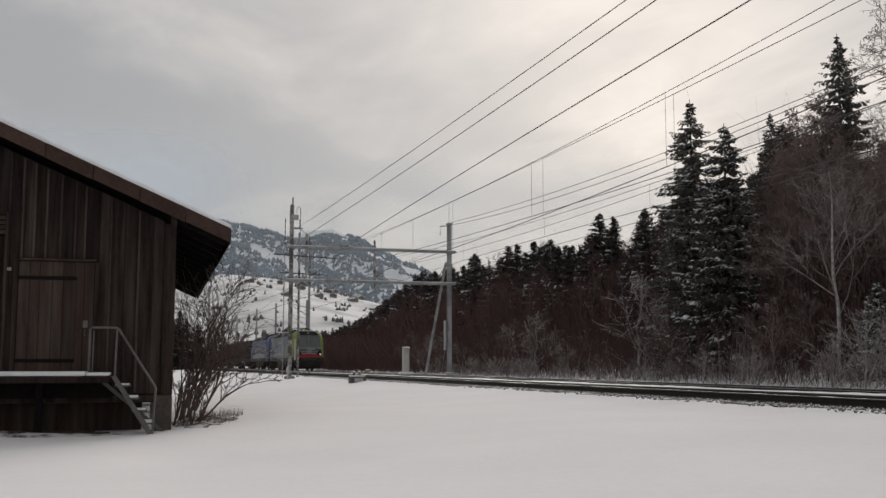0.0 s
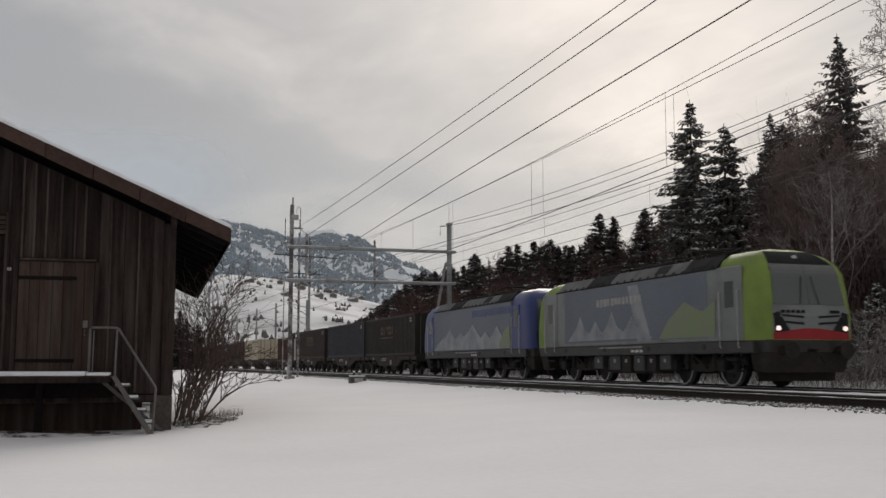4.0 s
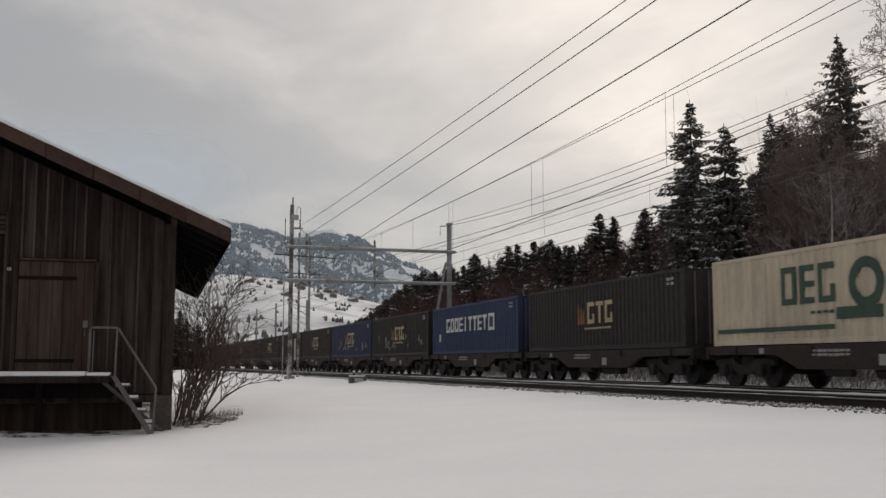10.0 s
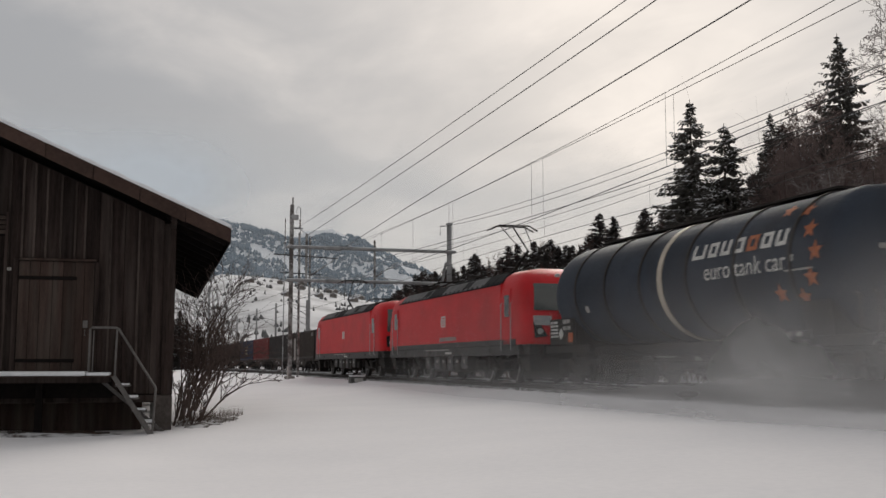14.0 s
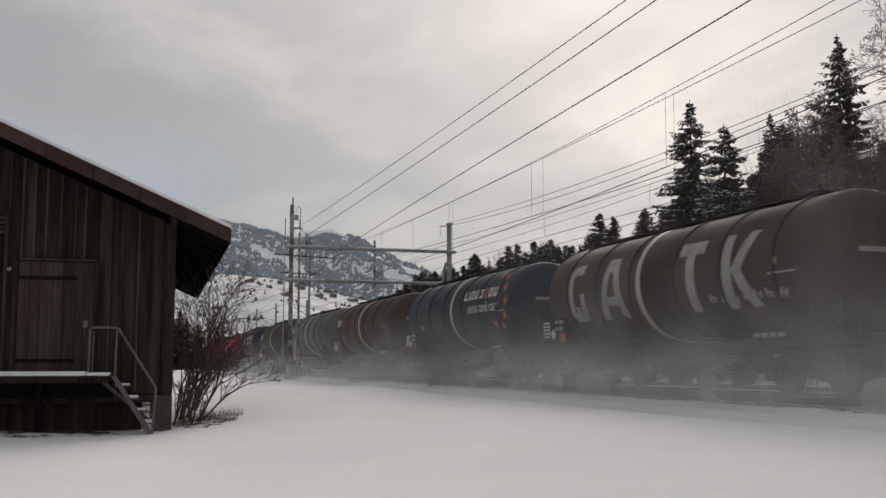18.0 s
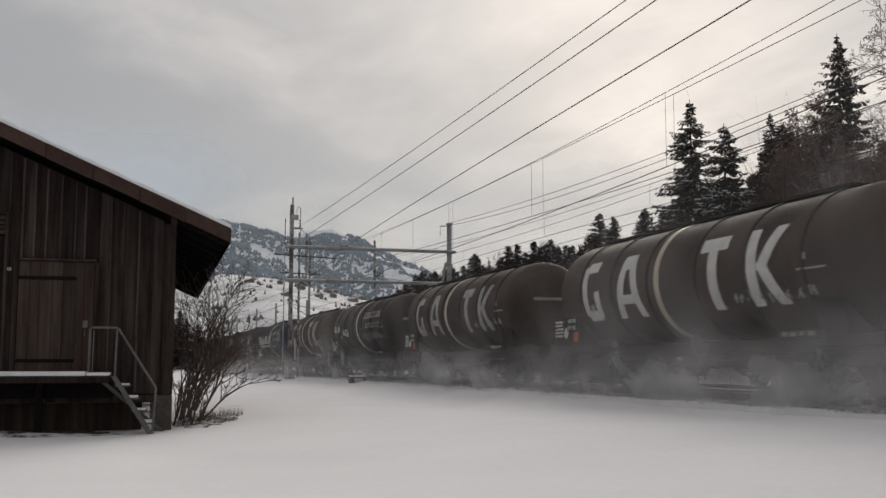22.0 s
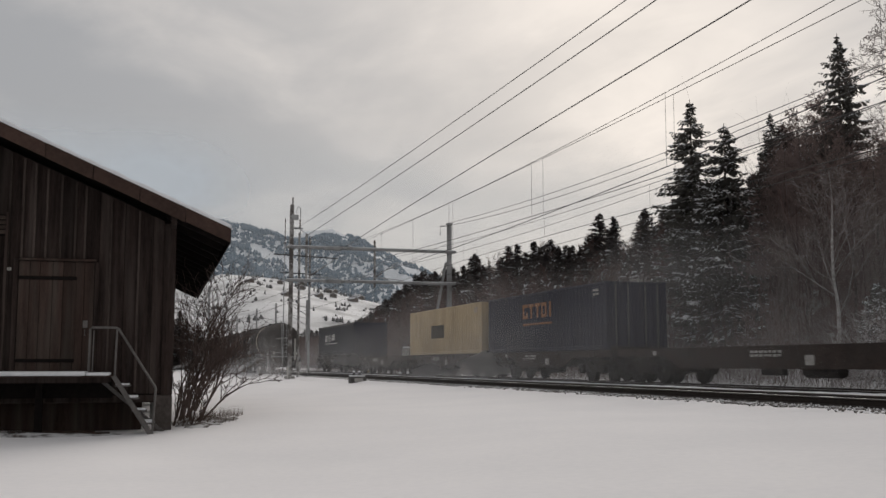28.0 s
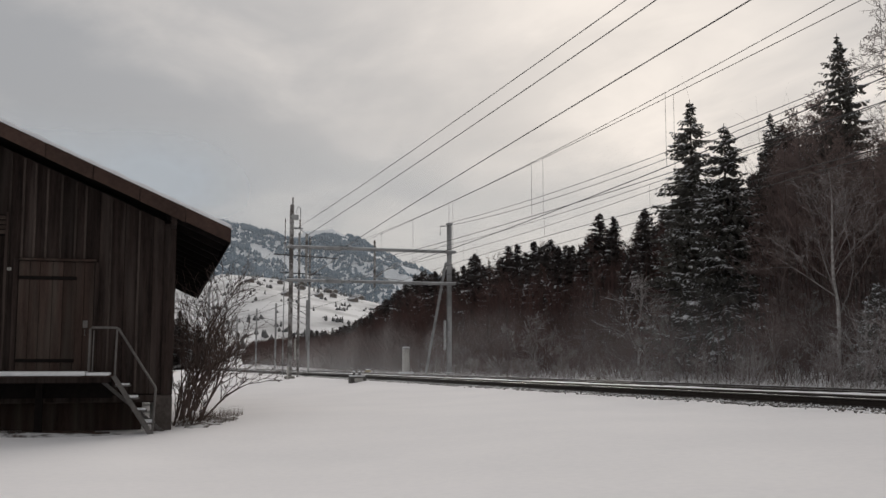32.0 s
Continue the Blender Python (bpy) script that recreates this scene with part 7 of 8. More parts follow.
# ---- forest ----
def spruce_meshes(h, radius, seed, dense=1.0, snow=0.0, near_=True):
    """Trunk, needle crown and snow pads of one spruce: many drooping branches hung with sprays."""
    rng = np.random.default_rng(seed)
    nv, sv = [], []
    z = h * 0.04
    fat = 1.0 if near_ else 1.45
    power = 0.74 if near_ else 0.86
    while z < h * 0.985:
        f = z / h
        reach = radius * (0.02 + 0.98 * (1 - f) ** power) * (1.0 - 0.35 * max(0, 0.16 - f) / 0.16)
        for k in range(int(rng.integers(2, 4)) + int(near_)):
            zz = z + rng.uniform(-0.12, 0.12)
            a = rng.uniform(0, 6.2832)
            L = reach * ((rng.uniform(0.82, 1.08) if rng.random() < 0.6 else rng.uniform(0.45, 0.85)) if near_ else rng.uniform(0.55, 1.1))
            out = np.array([math.cos(a), math.sin(a), 0.0])
            side = np.array([-math.sin(a), math.cos(a), 0.0])
            droop = rng.uniform(0.15, 0.5) * (1 - f * 0.95) - 0.35 * max(0, f - 0.72)
            n = max(4, int(L / 0.13 * dense / fat ** 0.7))
            u = np.linspace(0.06, 1.0, n) + rng.normal(0, 0.02, n)
            bz = zz + (-droop * u + 0.28 * droop * u ** 3) * L
            base = out[None] * (u * L)[:, None] + np.stack([np.zeros(n), np.zeros(n), bz], -1)
            laden = bool(snow) and L > 0.3 and rng.random() < snow * 1.35 * (1.12 - 1.1 * f)
            for sgn in (-1, 1):
                ln = (0.14 + 0.34 * (1 - u * 0.6)) * min(1.0, 0.12 + L * 0.62) * rng.uniform(0.6, 1.35, n) * (0.75 + 0.25 * fat)
                way = side[None] * sgn * rng.uniform(0.35, 1.0, n)[:, None] + out[None] * rng.uniform(0.2, 0.8, n)[:, None]
                way[:, 2] += rng.uniform(-1.0, -0.15, n)
                tip = base + way * ln[:, None]
                w = out[None] * rng.uniform(0.05, 0.10, n)[:, None] * fat * min(1.0, 0.35 + L * 0.6)
                low = np.zeros((n, 3))
                low[:, 2] = -0.10 * fat
                nv.append(np.stack([base - w, base + w + low, tip], 1))
                if laden or (snow and rng.random() < 0.10):
                    keep = (rng.random(n) < (0.7 if laden else 0.35)) & (u > 0.2)
                    if keep.any():
                        b, t_ = base[keep], tip[keep]
                        up, ww = np.array([0, 0, 0.05]) + out * 0.03, w[keep] * 1.25
                        end = b * 0.15 + t_ * 0.85 + up
                        sv.append(np.stack([b - ww + up, b + ww + up, end], 1))
                        sv.append(np.stack([b - ww * 0.4 + up, end, b * 0.6 + t_ * 0.4 + up - np.array([0, 0, 0.10])], 1))
        z += rng.uniform(0.055, 0.11) * (0.7 + 0.025 * h) * (1.0 if near_ else 0.62)
    nv = np.concatenate(nv).reshape(-1, 3)
    crown = quick_mesh("crown", nv, np.arange(len(nv)).reshape(-1, 3), NEEDLE if near_ else FAR_NEEDLE)
    caps = None
    if sv:
        sv = np.concatenate(sv).reshape(-1, 3)
        caps = quick_mesh("snow_load", sv, np.arange(len(sv)).reshape(-1, 3), SNOW_LUMP)
    trunk = Shape().tube([(0, 0, -0.4), (0.03, 0, h * 0.4), (0, 0.02, h * 0.99)], [0.012 * h + 0.05, 0.008 * h + 0.03, 0.012], 8).mesh("trunk", BARK)
    return trunk, crown, caps


def bough_spruce(h, radius, seed, snow):
    """Trunk, crown and snow of a spruce seen close: drooping boughs with upturned tips, hung with branchlets."""
    rng = np.random.default_rng(seed)
    nv, sv = [], []
    down = np.array([0.0, 0.0, -1.0])
    z = h * 0.05
    while z < h * 0.985:
        f = z / h
        reach = radius * (1 - f) ** 0.64 * min(1.0, 0.12 + (1 - f) / 0.14) * (1.0 - 0.5 * max(0.0, 0.14 - f) / 0.14) + 0.04
        for k in range(int(rng.integers(4, 7)) if f < 0.85 else 4):
            a = rng.uniform(0, 6.2832)
            L = reach * rng.uniform(0.62, 1.12)
            zz = z + rng.uniform(-0.14, 0.14)
            out, side = np.array([math.cos(a), math.sin(a), 0.0]), np.array([-math.sin(a), math.cos(a), 0.0])
            fall = rng.uniform(0.35, 0.95) * (1 - f) ** 0.6 - 1.5 * max(0.0, f - 0.70)
            n = max(5, int(L / 0.105))
            u = np.clip(np.linspace(0.08, 1.0, n) + rng.normal(0, 0.02, n), 0.03, 1.0)
            sway = rng.uniform(-0.18, 0.18)
            base = out[None] * (u * L)[:, None] + side[None] * (sway * L * u ** 2)[:, None]
            base[:, 2] += zz + L * (-fall * u + 0.62 * max(fall, 0.0) * u ** 2.6)
            laden = rng.random() < snow * (1.25 - 0.8 * f)
            for sgn in (-1, 1):
                ln = (0.10 + 0.62 * (L / radius) ** 0.6 * (1 - 0.82 * u)) * rng.uniform(0.55, 1.25, n)
                way = side[None] * (sgn * rng.uniform(0.45, 0.95, n))[:, None] + out[None] * rng.uniform(0.35, 0.95, n)[:, None]
                way[:, 2] += rng.uniform(-0.75, -0.05, n)
                tip = base + way * ln[:, None]
                w = out[None] * rng.uniform(0.028, 0.055, n)[:, None]
                nv.append(np.stack([base - w, base + w, tip], 1))
                nv.append(np.stack([base, tip, base * 0.45 + tip * 0.55 + down[None] * (ln * rng.uniform(0.2, 0.5, n))[:, None]], 1))
                if snow:
                    keep = rng.random(n) < (0.60 if laden else 0.24)
                    if keep.any():
                        b, e = base[keep], tip[keep]
                        ww = w[keep] * (rng.uniform(0.8, 1.6, (len(b), 1)) if laden else rng.uniform(0.35, 0.8, (len(b), 1)))
                        q = rng.uniform(0.0, 0.4, (len(b), 1))
                        b = b * (1 - q) + e * q
                        ridge = b * 0.6 + e * 0.4 + np.array([0, 0, 0.06 if laden else 0.025])
                        end = b * 0.12 + e * 0.88 + np.array([0, 0, 0.012])
                        sv += [np.stack([b - ww + 0.01, ridge, end], 1), np.stack([ridge, b + ww + 0.01, end], 1)]
            if laden and L > 0.9 and f < 0.5 and rng.random() < 0.3:      # a thick pad on the bough's end
                p = base[int(n * 0.72)] + np.array([0, 0, 0.05])
                c = [p + out * 0.30 - np.array([0, 0, 0.12]), p + side * 0.16 - np.array([0, 0, 0.05]), p - out * 0.24 + np.array([0, 0, 0.03]), p - side * 0.16 - np.array([0, 0, 0.05])]
                t_ = p + np.array([0, 0, 0.10])
                sv.append(np.stack([np.stack([c[j], c[(j + 1) % 4], t_]) for j in range(4)]))
        z += rng.uniform(0.10, 0.19) * h / 13.0
    nv = np.concatenate(nv).reshape(-1, 3)
    crown = quick_mesh("crown", nv, np.arange(len(nv)).reshape(-1, 3), NEEDLE)
    sv = np.concatenate(sv).reshape(-1, 3)
    caps = quick_mesh("snow_load", sv, np.arange(len(sv)).reshape(-1, 3), SNOW_LUMP)
    trunk = Shape().tube([(0, 0, -0.4), (0.03, 0, h * 0.4), (0, 0.02, h)], [0.012 * h + 0.05, 0.008 * h + 0.03, 0.012], 8).mesh("trunk", BARK)
    return trunk, crown, caps


def spruce(meshes, x, y, h, h0, label, turn, group="spruces along the track", wide=1.0):
    trunk, crown, caps = meshes
    k = h / h0
    t = thing("spruce_tree", label, "spruce", Matrix.Translation((x, y, float(ground_z(x, y)))) @ Matrix.Rotation(turn, 4, "Z") @ Matrix.Diagonal((k * wide, k * wide, k, 1)), group)
    part("trunk", trunk, None, t)
    part("crown", crown, None, t)
    if caps:
        tagged(part("snow_load", caps, None, t, "pads of snow on the boughs"), kind="stuff")
    return t


# crowns whose tops stand out against the sky: x, y, height of the top
SKYLINE = [(33, 67.1, 11.5), (33, 60.5, 10.9), (36, 63.4, 11.2), (36, 82.6, 11.5), (37, 88.8, 12.1), (36, 90.5, 12.0), (36, 78.3, 10.5), (36, 102.5, 12.3), (42, 136, 13.5),
           (42, 145.7, 13.8), (44, 147.5, 14.7), (45, 175.5, 11.8), (46, 196.9, 9.8), (48, 227, 8.9), (33, 46.7, 12.6), (34, 49.8, 11.4), (30, 57.2, 7.4), (33.2, 65.2, 11.0)]


EDGE = None


def skyline(x, y):
    """How high the wood may rise at a place without breaking its skyline."""
    global EDGE
    edge = EDGE = EDGE or sorted([(math.atan2(a, b), (z - 0.65) / math.hypot(a, b)) for a, b, z in SKYLINE] + [(0.05, 0.02), (0.15, 0.03), (0.594, 0.178), (0.607, 0.195), (0.617, 0.210), (0.631, 0.238), (0.646, 0.243), (0.661, 0.248), (0.685, 0.240), (0.699, 0.226), (0.716, 0.212), (0.9, 0.19)])
    return 0.65 + float(np.interp(math.atan2(x, y), [e[0] for e in edge], [e[1] for e in edge])) * math.hypot(x, y)


def bare_tree_mesh(h, seed, trunk_m, twig_m, limbs=20, depth=3, frost=None, wide=0.42, low=0.22, thin=0.006, rises=(0.35, 1.0), droop=0.015, stout=1.0):
    rng = random.Random(seed)
    pts, rad = [], []
    lean = (rng.gauss(0, 0.03), rng.gauss(0, 0.03))
    for k in range(9):
        f = k / 8
        pts.append((lean[0] * h * f + rng.gauss(0, 0.05), lean[1] * h * f + rng.gauss(0, 0.05), -0.3 + (h + 0.3) * f))
        rad.append(max(0.012 * h * (1 - f) ** 0.9 + 0.008, 0.01))
    trunk = Shape().tube(pts, rad, 7).mesh("trunk", trunk_m, "all")
    s, fr = Shape(), Shape()
    for k in range(limbs):
        f = low + (0.98 - low) * (k + rng.random()) / limbs
        i = min(int(f * 8), 7)
        p = Vector(pts[i]).lerp(Vector(pts[i + 1]), f * 8 - i)
        a = rng.uniform(0, 6.28)
        rise = rng.uniform(*rises)
        grow(rng, fr if frost and rng.random() < 0.5 else s, tuple(p), (math.cos(a), math.sin(a), rise), h * wide * (1.08 - f) * rng.uniform(0.7, 1.15), 0.0058 * h * stout * (1.1 - f), depth, 0.5, droop, 5, 4, None, thin)
    return trunk, s.mesh("crown", twig_m), (fr.mesh("frosted_crown", frost) if frost else None)


def bare_tree(meshes, x, y, label, turn=0.0, scale=1.0, group="bare trees", name="bare_tree"):
    t = thing(name, label, "tree" if name == "bare_tree" else "bush", Matrix.Translation((x, y, float(ground_z(x, y)))) @ Matrix.Rotation(turn, 4, "Z") @ Matrix.Scale(scale, 4), group)
    for nm, me in zip(("trunk", "crown", "frosted_crown"), meshes):
        if me:
            part(nm, me, None, t)
    return t


def build_forest():
    rng = random.Random(12)
    a, b, c, lowb = bough_spruce(13.0, 3.0, 31, 0.36), bough_spruce(11.0, 2.9, 32, 0.62), bough_spruce(14.0, 3.2, 33, 0.22), bough_spruce(5.0, 1.9, 36, 0.75)
    spruce(a, 27.0, 44.6, 13.35, 13.0, "tall spruce with snow-laden boughs beside the tracks", 0.4)
    spruce(b, 26.5, 40.9, 11.35, 11.0, "spruce thickly hung with snow beside the tracks", 2.0)
    spruce(c, 31.0, 38.5, 15.0, 14.0, "tall dark spruce rising above bare trees", 1.0, wide=0.95)
    spruce(c, 30.5, 43.0, 12.4, 14.0, "dark spruce standing among bare trees", 3.0, wide=0.8)
    for x, y, h in ((25.4, 30.0, 3.3),):
        spruce(lowb, x, y, h, 5.0, "young spruce with snow on its boughs", rng.uniform(0, 6))
    kinds = [(spruce_meshes(12.0, r, 40 + k, 1.0, 0.02, False), 12.0) for k, r in enumerate((3.9, 4.3, 4.7, 4.1))]
    for x, y, z in SKYLINE:
        m, h0 = rng.choice(kinds)
        spruce(m, x, y, z - float(ground_z(x, y)), h0, "dark spruce at the edge of the wood", rng.uniform(0, 6.3), "spruces of the wood")
    for k in range(250):
        y = 40 + 215 * rng.random() ** 0.9
        x = 30.5 + rng.random() * 26 + max(0, y - 120) * 0.06
        top = min(skyline(x, y) * rng.uniform(0.80, 1.0), float(ground_z(x, y)) + rng.uniform(11, 17))
        h = top - float(ground_z(x, y))
        if h < 2.5:
            continue
        m, h0 = rng.choice(kinds)
        spruce(m, x, y, h, h0, "dark spruce in the wood behind the tracks", rng.uniform(0, 6.3), "spruces of the wood", wide=rng.uniform(0.9, 1.3))
    for x, y, h in ((14.0, 178, 8.5), (15.6, 184, 10.5), (17.4, 180, 10.0), (19.0, 188, 9.0), (20.6, 182, 8.0), (12.6, 176, 7.0)):
        m, h0 = rng.choice(kinds)
        spruce(m, x - 6.5, y, h, h0, "dark spruce in a clump beyond the shed", rng.uniform(0, 6.3), "spruces beyond the shed", wide=1.3)
    # leafless trees
    birch = bare_tree_mesh(7.6, 51, BIRCH, FROST_BOUGH, 16, 3, None, 0.66, 0.30, 0.005, (0.7, 2.0), 0.012, 0.85)
    bare_tree(birch, 24.75, 31.3, "frosted birch with pale trunk and spreading branches", 0.0)
    bare_tree(bare_tree_mesh(5.0, 53, FROST_TWIG, FROST_TWIG, 12, 2, None, 0.7, 0.05, 0.010, (0.9, 2.0), -0.04), 24.0, 45.0, "leaning frosted sapling with arching branches", 2.1)
    bare_tree(bare_tree_mesh(3.6, 54, FROST_TWIG, FROST_TWIG, 7, 2, None, 0.8, 0.1, 0.012, (0.3, 1.4), -0.03), 24.2, 58.0, "crooked frosted sapling in front of the wood", 0.6)
    weeping = bare_tree_mesh(12.6, 55, BIRCH, surf("hanging_birch_twigs", (0.20, 0.165, 0.15), (0.10, 0.08, 0.072), 2.0, 0.95, 0, 0.0, spec=0.05), 24, 4, None, 0.30, 0.25, 0.006, (0.5, 1.3), -0.075, 0.6)
    bare_tree(weeping, 25.9, 28.0, "tall weeping birch with long hanging twigs", 0.9, 1.22)
    big = [bare_tree_mesh(14.0, 60 + k, BARK, TWIG, 34, 4, None, 0.36, 0.16, 0.009, (0.5, 1.3), -0.02) for k in range(3)]
    for k, (x, y) in enumerate(((28.5, 33.2), (30.5, 41.0), (29.0, 37.0), (32.5, 44.0), (33.0, 35.0), (27.0, 28.4), (35.0, 41.0), (36.5, 47.0), (29.5, 30.0), (31.0, 36.0), (32.0, 39.5), (30.0, 34.5),
                                (33.5, 42.0), (28.0, 39.0), (34.0, 38.0), (31.5, 32.0), (30.0, 32.4), (32.4, 34.6), (34.5, 36.2), (33.0, 33.2), (30.4, 36.8), (33.2, 39.6), (28.8, 31.2), (29.6, 39.4), (31.4, 41.6),
                                (28.2, 35.4), (32.2, 37.4), (30.8, 44.6))):
        lim = (skyline(x, y) - float(ground_z(x, y))) * (0.86 + 0.14 * ((k * 7) % 5) / 4)
        bare_tree(big[k % 3], x, y, "tall leafless tree with a dense twiggy crown", k * 1.1, min(lim / 14.0, 1.1))
    thorn = [bare_tree_mesh(4.5, 90 + k, TWIG, TWIG, 16, 3, FROST_TWIG if k else None, 0.62, 0.04) for k in range(3)]
    for k in range(30):
        y = 19 + 75 * rng.random() ** 1.4
        bare_tree(thorn[k % 3], 23.4 + 4.0 * rng.random(), y, "leafless thorn bush beside the tracks" if k % 3 == 0 else "leafless thorn bush dusted with frost beside the tracks", rng.uniform(0, 6.3), rng.uniform(0.4, 0.85), "bushes along the track", "thorn_bush")
    fan = bare_tree_mesh(4.0, 97, FROST_TWIG, FROST_TWIG, 22, 1, None, 0.85, 0.02, 0.011, (0.9, 2.4), -0.03)
    for x, y, s in ((22.4, 27.2, 0.62), (22.3, 25.9, 0.5), (22.5, 28.9, 0.45), (22.6, 33.5, 0.36), (22.7, 37.0, 0.32), (22.8, 42.0, 0.30), (22.4, 24.2, 0.55)):
        bare_tree(fan, x, y, "fan-shaped leafless bush white with frost", rng.uniform(0, 6.3), s, "bushes along the track", "frosted_bush")
    tuft = [bare_tree_mesh(4.0, 98 + k, FROST_TWIG, TWIG if k else FROST_TWIG, 20, 1, FROST_TWIG if k else None, 0.9, 0.02, 0.016, (0.1, 2.0), -0.05) for k in range(2)]
    for k in range(90):
        bare_tree(tuft[k % 2], 22.2 + 1.9 * rng.random() ** 1.3, 17 + 62 * rng.random() ** 1.2, "low tangle of frosted twigs on the embankment", rng.uniform(0, 6.3), rng.uniform(0.10, 0.30), "bushes along the track", "twig_tangle")
    mid = [bare_tree_mesh(9.0, 70 + k, BARK, BRUSH, 24, 3, None, 0.34) for k in range(3)]
    grey = bare_tree_mesh(11.0, 80, BIRCH, surf("pale_grey_twigs", (0.16, 0.14, 0.13), (0.09, 0.08, 0.075), 2.0, 0.95, 0, 0.0, spec=0.05), 26, 3, None, 0.30)
    for k in range(70):
        y = 55 + 150 * rng.random() ** 0.9
        x = 31 + rng.random() * 10 + max(0, y - 90) * 0.06
        h = skyline(x, y) * rng.uniform(0.88, 0.99) - float(ground_z(x, y))
        if h > 3:
            bare_tree(rng.choice(mid), x, y, "tall leafless brown tree between the spruces", rng.uniform(0, 6.3), h / 9.0, "bare trees of the wood")
    for k in range(80):
        y = 48 + 150 * rng.random() ** 0.9
        x = 31 + rng.random() * 9 + max(0, y - 100) * 0.06
        h = skyline(x, y) * rng.uniform(0.88, 1.0) - float(ground_z(x, y))
        m, h0 = rng.choice(kinds)
        if h > 3:
            spruce(m, x, y, h, h0, "dark spruce at the edge of the wood", rng.uniform(0, 6.3), "spruces of the wood", wide=1.15)
    for x, y, s in ((36.5, 97.0, 1.02), (35.0, 64.2, 0.92), (38.0, 66.5, 0.95)):
        bare_tree(grey, x, y, "slender pale leafless tree among spruces", rng.uniform(0, 6), s)
    for k in range(170):
        y = 30 + 225 * rng.random() ** 0.85
        x = 25.5 + rng.random() * 9 + max(0, y - 90) * 0.09
        top = min(skyline(x, y) * rng.uniform(0.5, 0.95), float(ground_z(x, y)) + rng.uniform(4, 9.5))
        h = top - float(ground_z(x, y))
        if h > 2.0:
            bare_tree(rng.choice(mid), x, y, "leafless brown tree in the undergrowth", rng.uniform(0, 6.3), h / 9.0, "bare trees of the wood")


build_forest()


def brushwood(name, label, n, xr, yr, hr, width, material, seed, power=1.0, lean=0.3, bias=1.0, tall=0.0):
    """Countless thin stalks standing on the ground."""
    rng = np.random.default_rng(seed)
    y = yr[0] + (yr[1] - yr[0]) * rng.random(n) ** power
    x = xr[0] + (xr[1] - xr[0]) * rng.random(n) ** bias + np.clip(y - 110, 0, None) * 0.05
    h = rng.uniform(*hr, n) * (0.55 + 0.45 * np.abs(np.sin(y * 0.9 + x)))
    zb = ground_z(x, y) - 0.05
    if tall:
        h = np.array([(skyline(a, b) - c) * tall for a, b, c in zip(x, y, zb)]) * rng.uniform(0.45, 1.0, n)
    a = rng.uniform(0, 6.2832, n)
    ln = h * np.abs(rng.normal(0, lean, n))
    w = width * rng.uniform(0.5, 1.4, n) * (1 + np.clip(y - 60, 0, None) / 90)
    foot = np.stack([x, y, zb], -1)
    way = np.stack([np.cos(a), np.sin(a), np.zeros(n)], -1)
    sag = np.clip(ln / h - 0.35, 0, 1) * 0.35

    def along(q):
        p = foot + way * (ln * q ** 1.6)[:, None]
        p[:, 2] += h * (q - sag * q ** 3)
        return p

    wide = np.zeros((n, 3))
    wide[:, 0] = 1.0
    pts, tri = [], []
    qs = (0.0, 0.4, 0.75)
    for q in qs:
        for sg in (-1, 1):
            pts.append(along(np.full(n, q)) + wide * (sg * w * (1 - 0.7 * q))[:, None])
    pts.append(along(np.ones(n)))
    tri += [(0, 1, 3), (0, 3, 2), (2, 3, 5), (2, 5, 4), (4, 5, 6)]
    for k in range(3):
        q = rng.uniform(0.25, 0.85, n)
        root = along(q)
        d = rng.normal(0, 1, (n, 3))
        d[:, 2] = np.abs(d[:, 2]) * 0.8
        end = root + d * (h * 0.17 * rng.uniform(0.5, 1.3, n))[:, None]
        ww = wide * (w * 0.55)[:, None]
        j = len(pts)
        pts += [root - ww, root + ww, end]
        tri.append((j, j + 1, j + 2))
    v = np.stack(pts, 1).reshape(-1, 3)
    f = (np.arange(n)[:, None, None] * len(pts) + np.array(tri)[None]).reshape(-1, 3)
    tagged(new(name, quick_mesh(name, v, f, material)), label, "undergrowth", kind="stuff")


brushwood("undergrowth", "dense brown leafless undergrowth at the edge of the wood", 34000, (23.6, 33.0), (14, 262), (1.2, 4.6), 0.018, BRUSH, 1, 0.8, 0.6)
brushwood("young_trees", "thicket of slender leafless brown trees filling the wood", 21000, (26.5, 44.0), (26, 285), (2, 6), 0.032, BRUSH, 2, 0.75, 0.22, 1.2, 0.84)
brushwood("crown_twigs", "dense dark twigs of the leafless trees", 6500, (27.6, 36.5), (28, 47), (2, 6), 0.016, TWIG, 6, 1.0, 0.20, 1.0, 0.97)
brushwood("frosted_stalks", "pale frosted stalks and twigs along the embankment", 900, (22.2, 23.8), (13, 70), (0.25, 0.95), 0.012, FROST_TWIG, 3, 1.0, 1.6, 1.2)
brushwood("frosted_stalks", "thin snow-dusted twigs in front of the wood", 260, (22.8, 25.0), (16, 80), (1.2, 2.8), 0.014, FROST_TWIG, 5, 1.2, 1.1)
brushwood("dead_grass", "dead grass in snow at the foot of the embankment", 1500, (21.3, 23.6), (12, 120), (0.10, 0.7), 0.011, GRASS, 4, 1.2, 1.5)


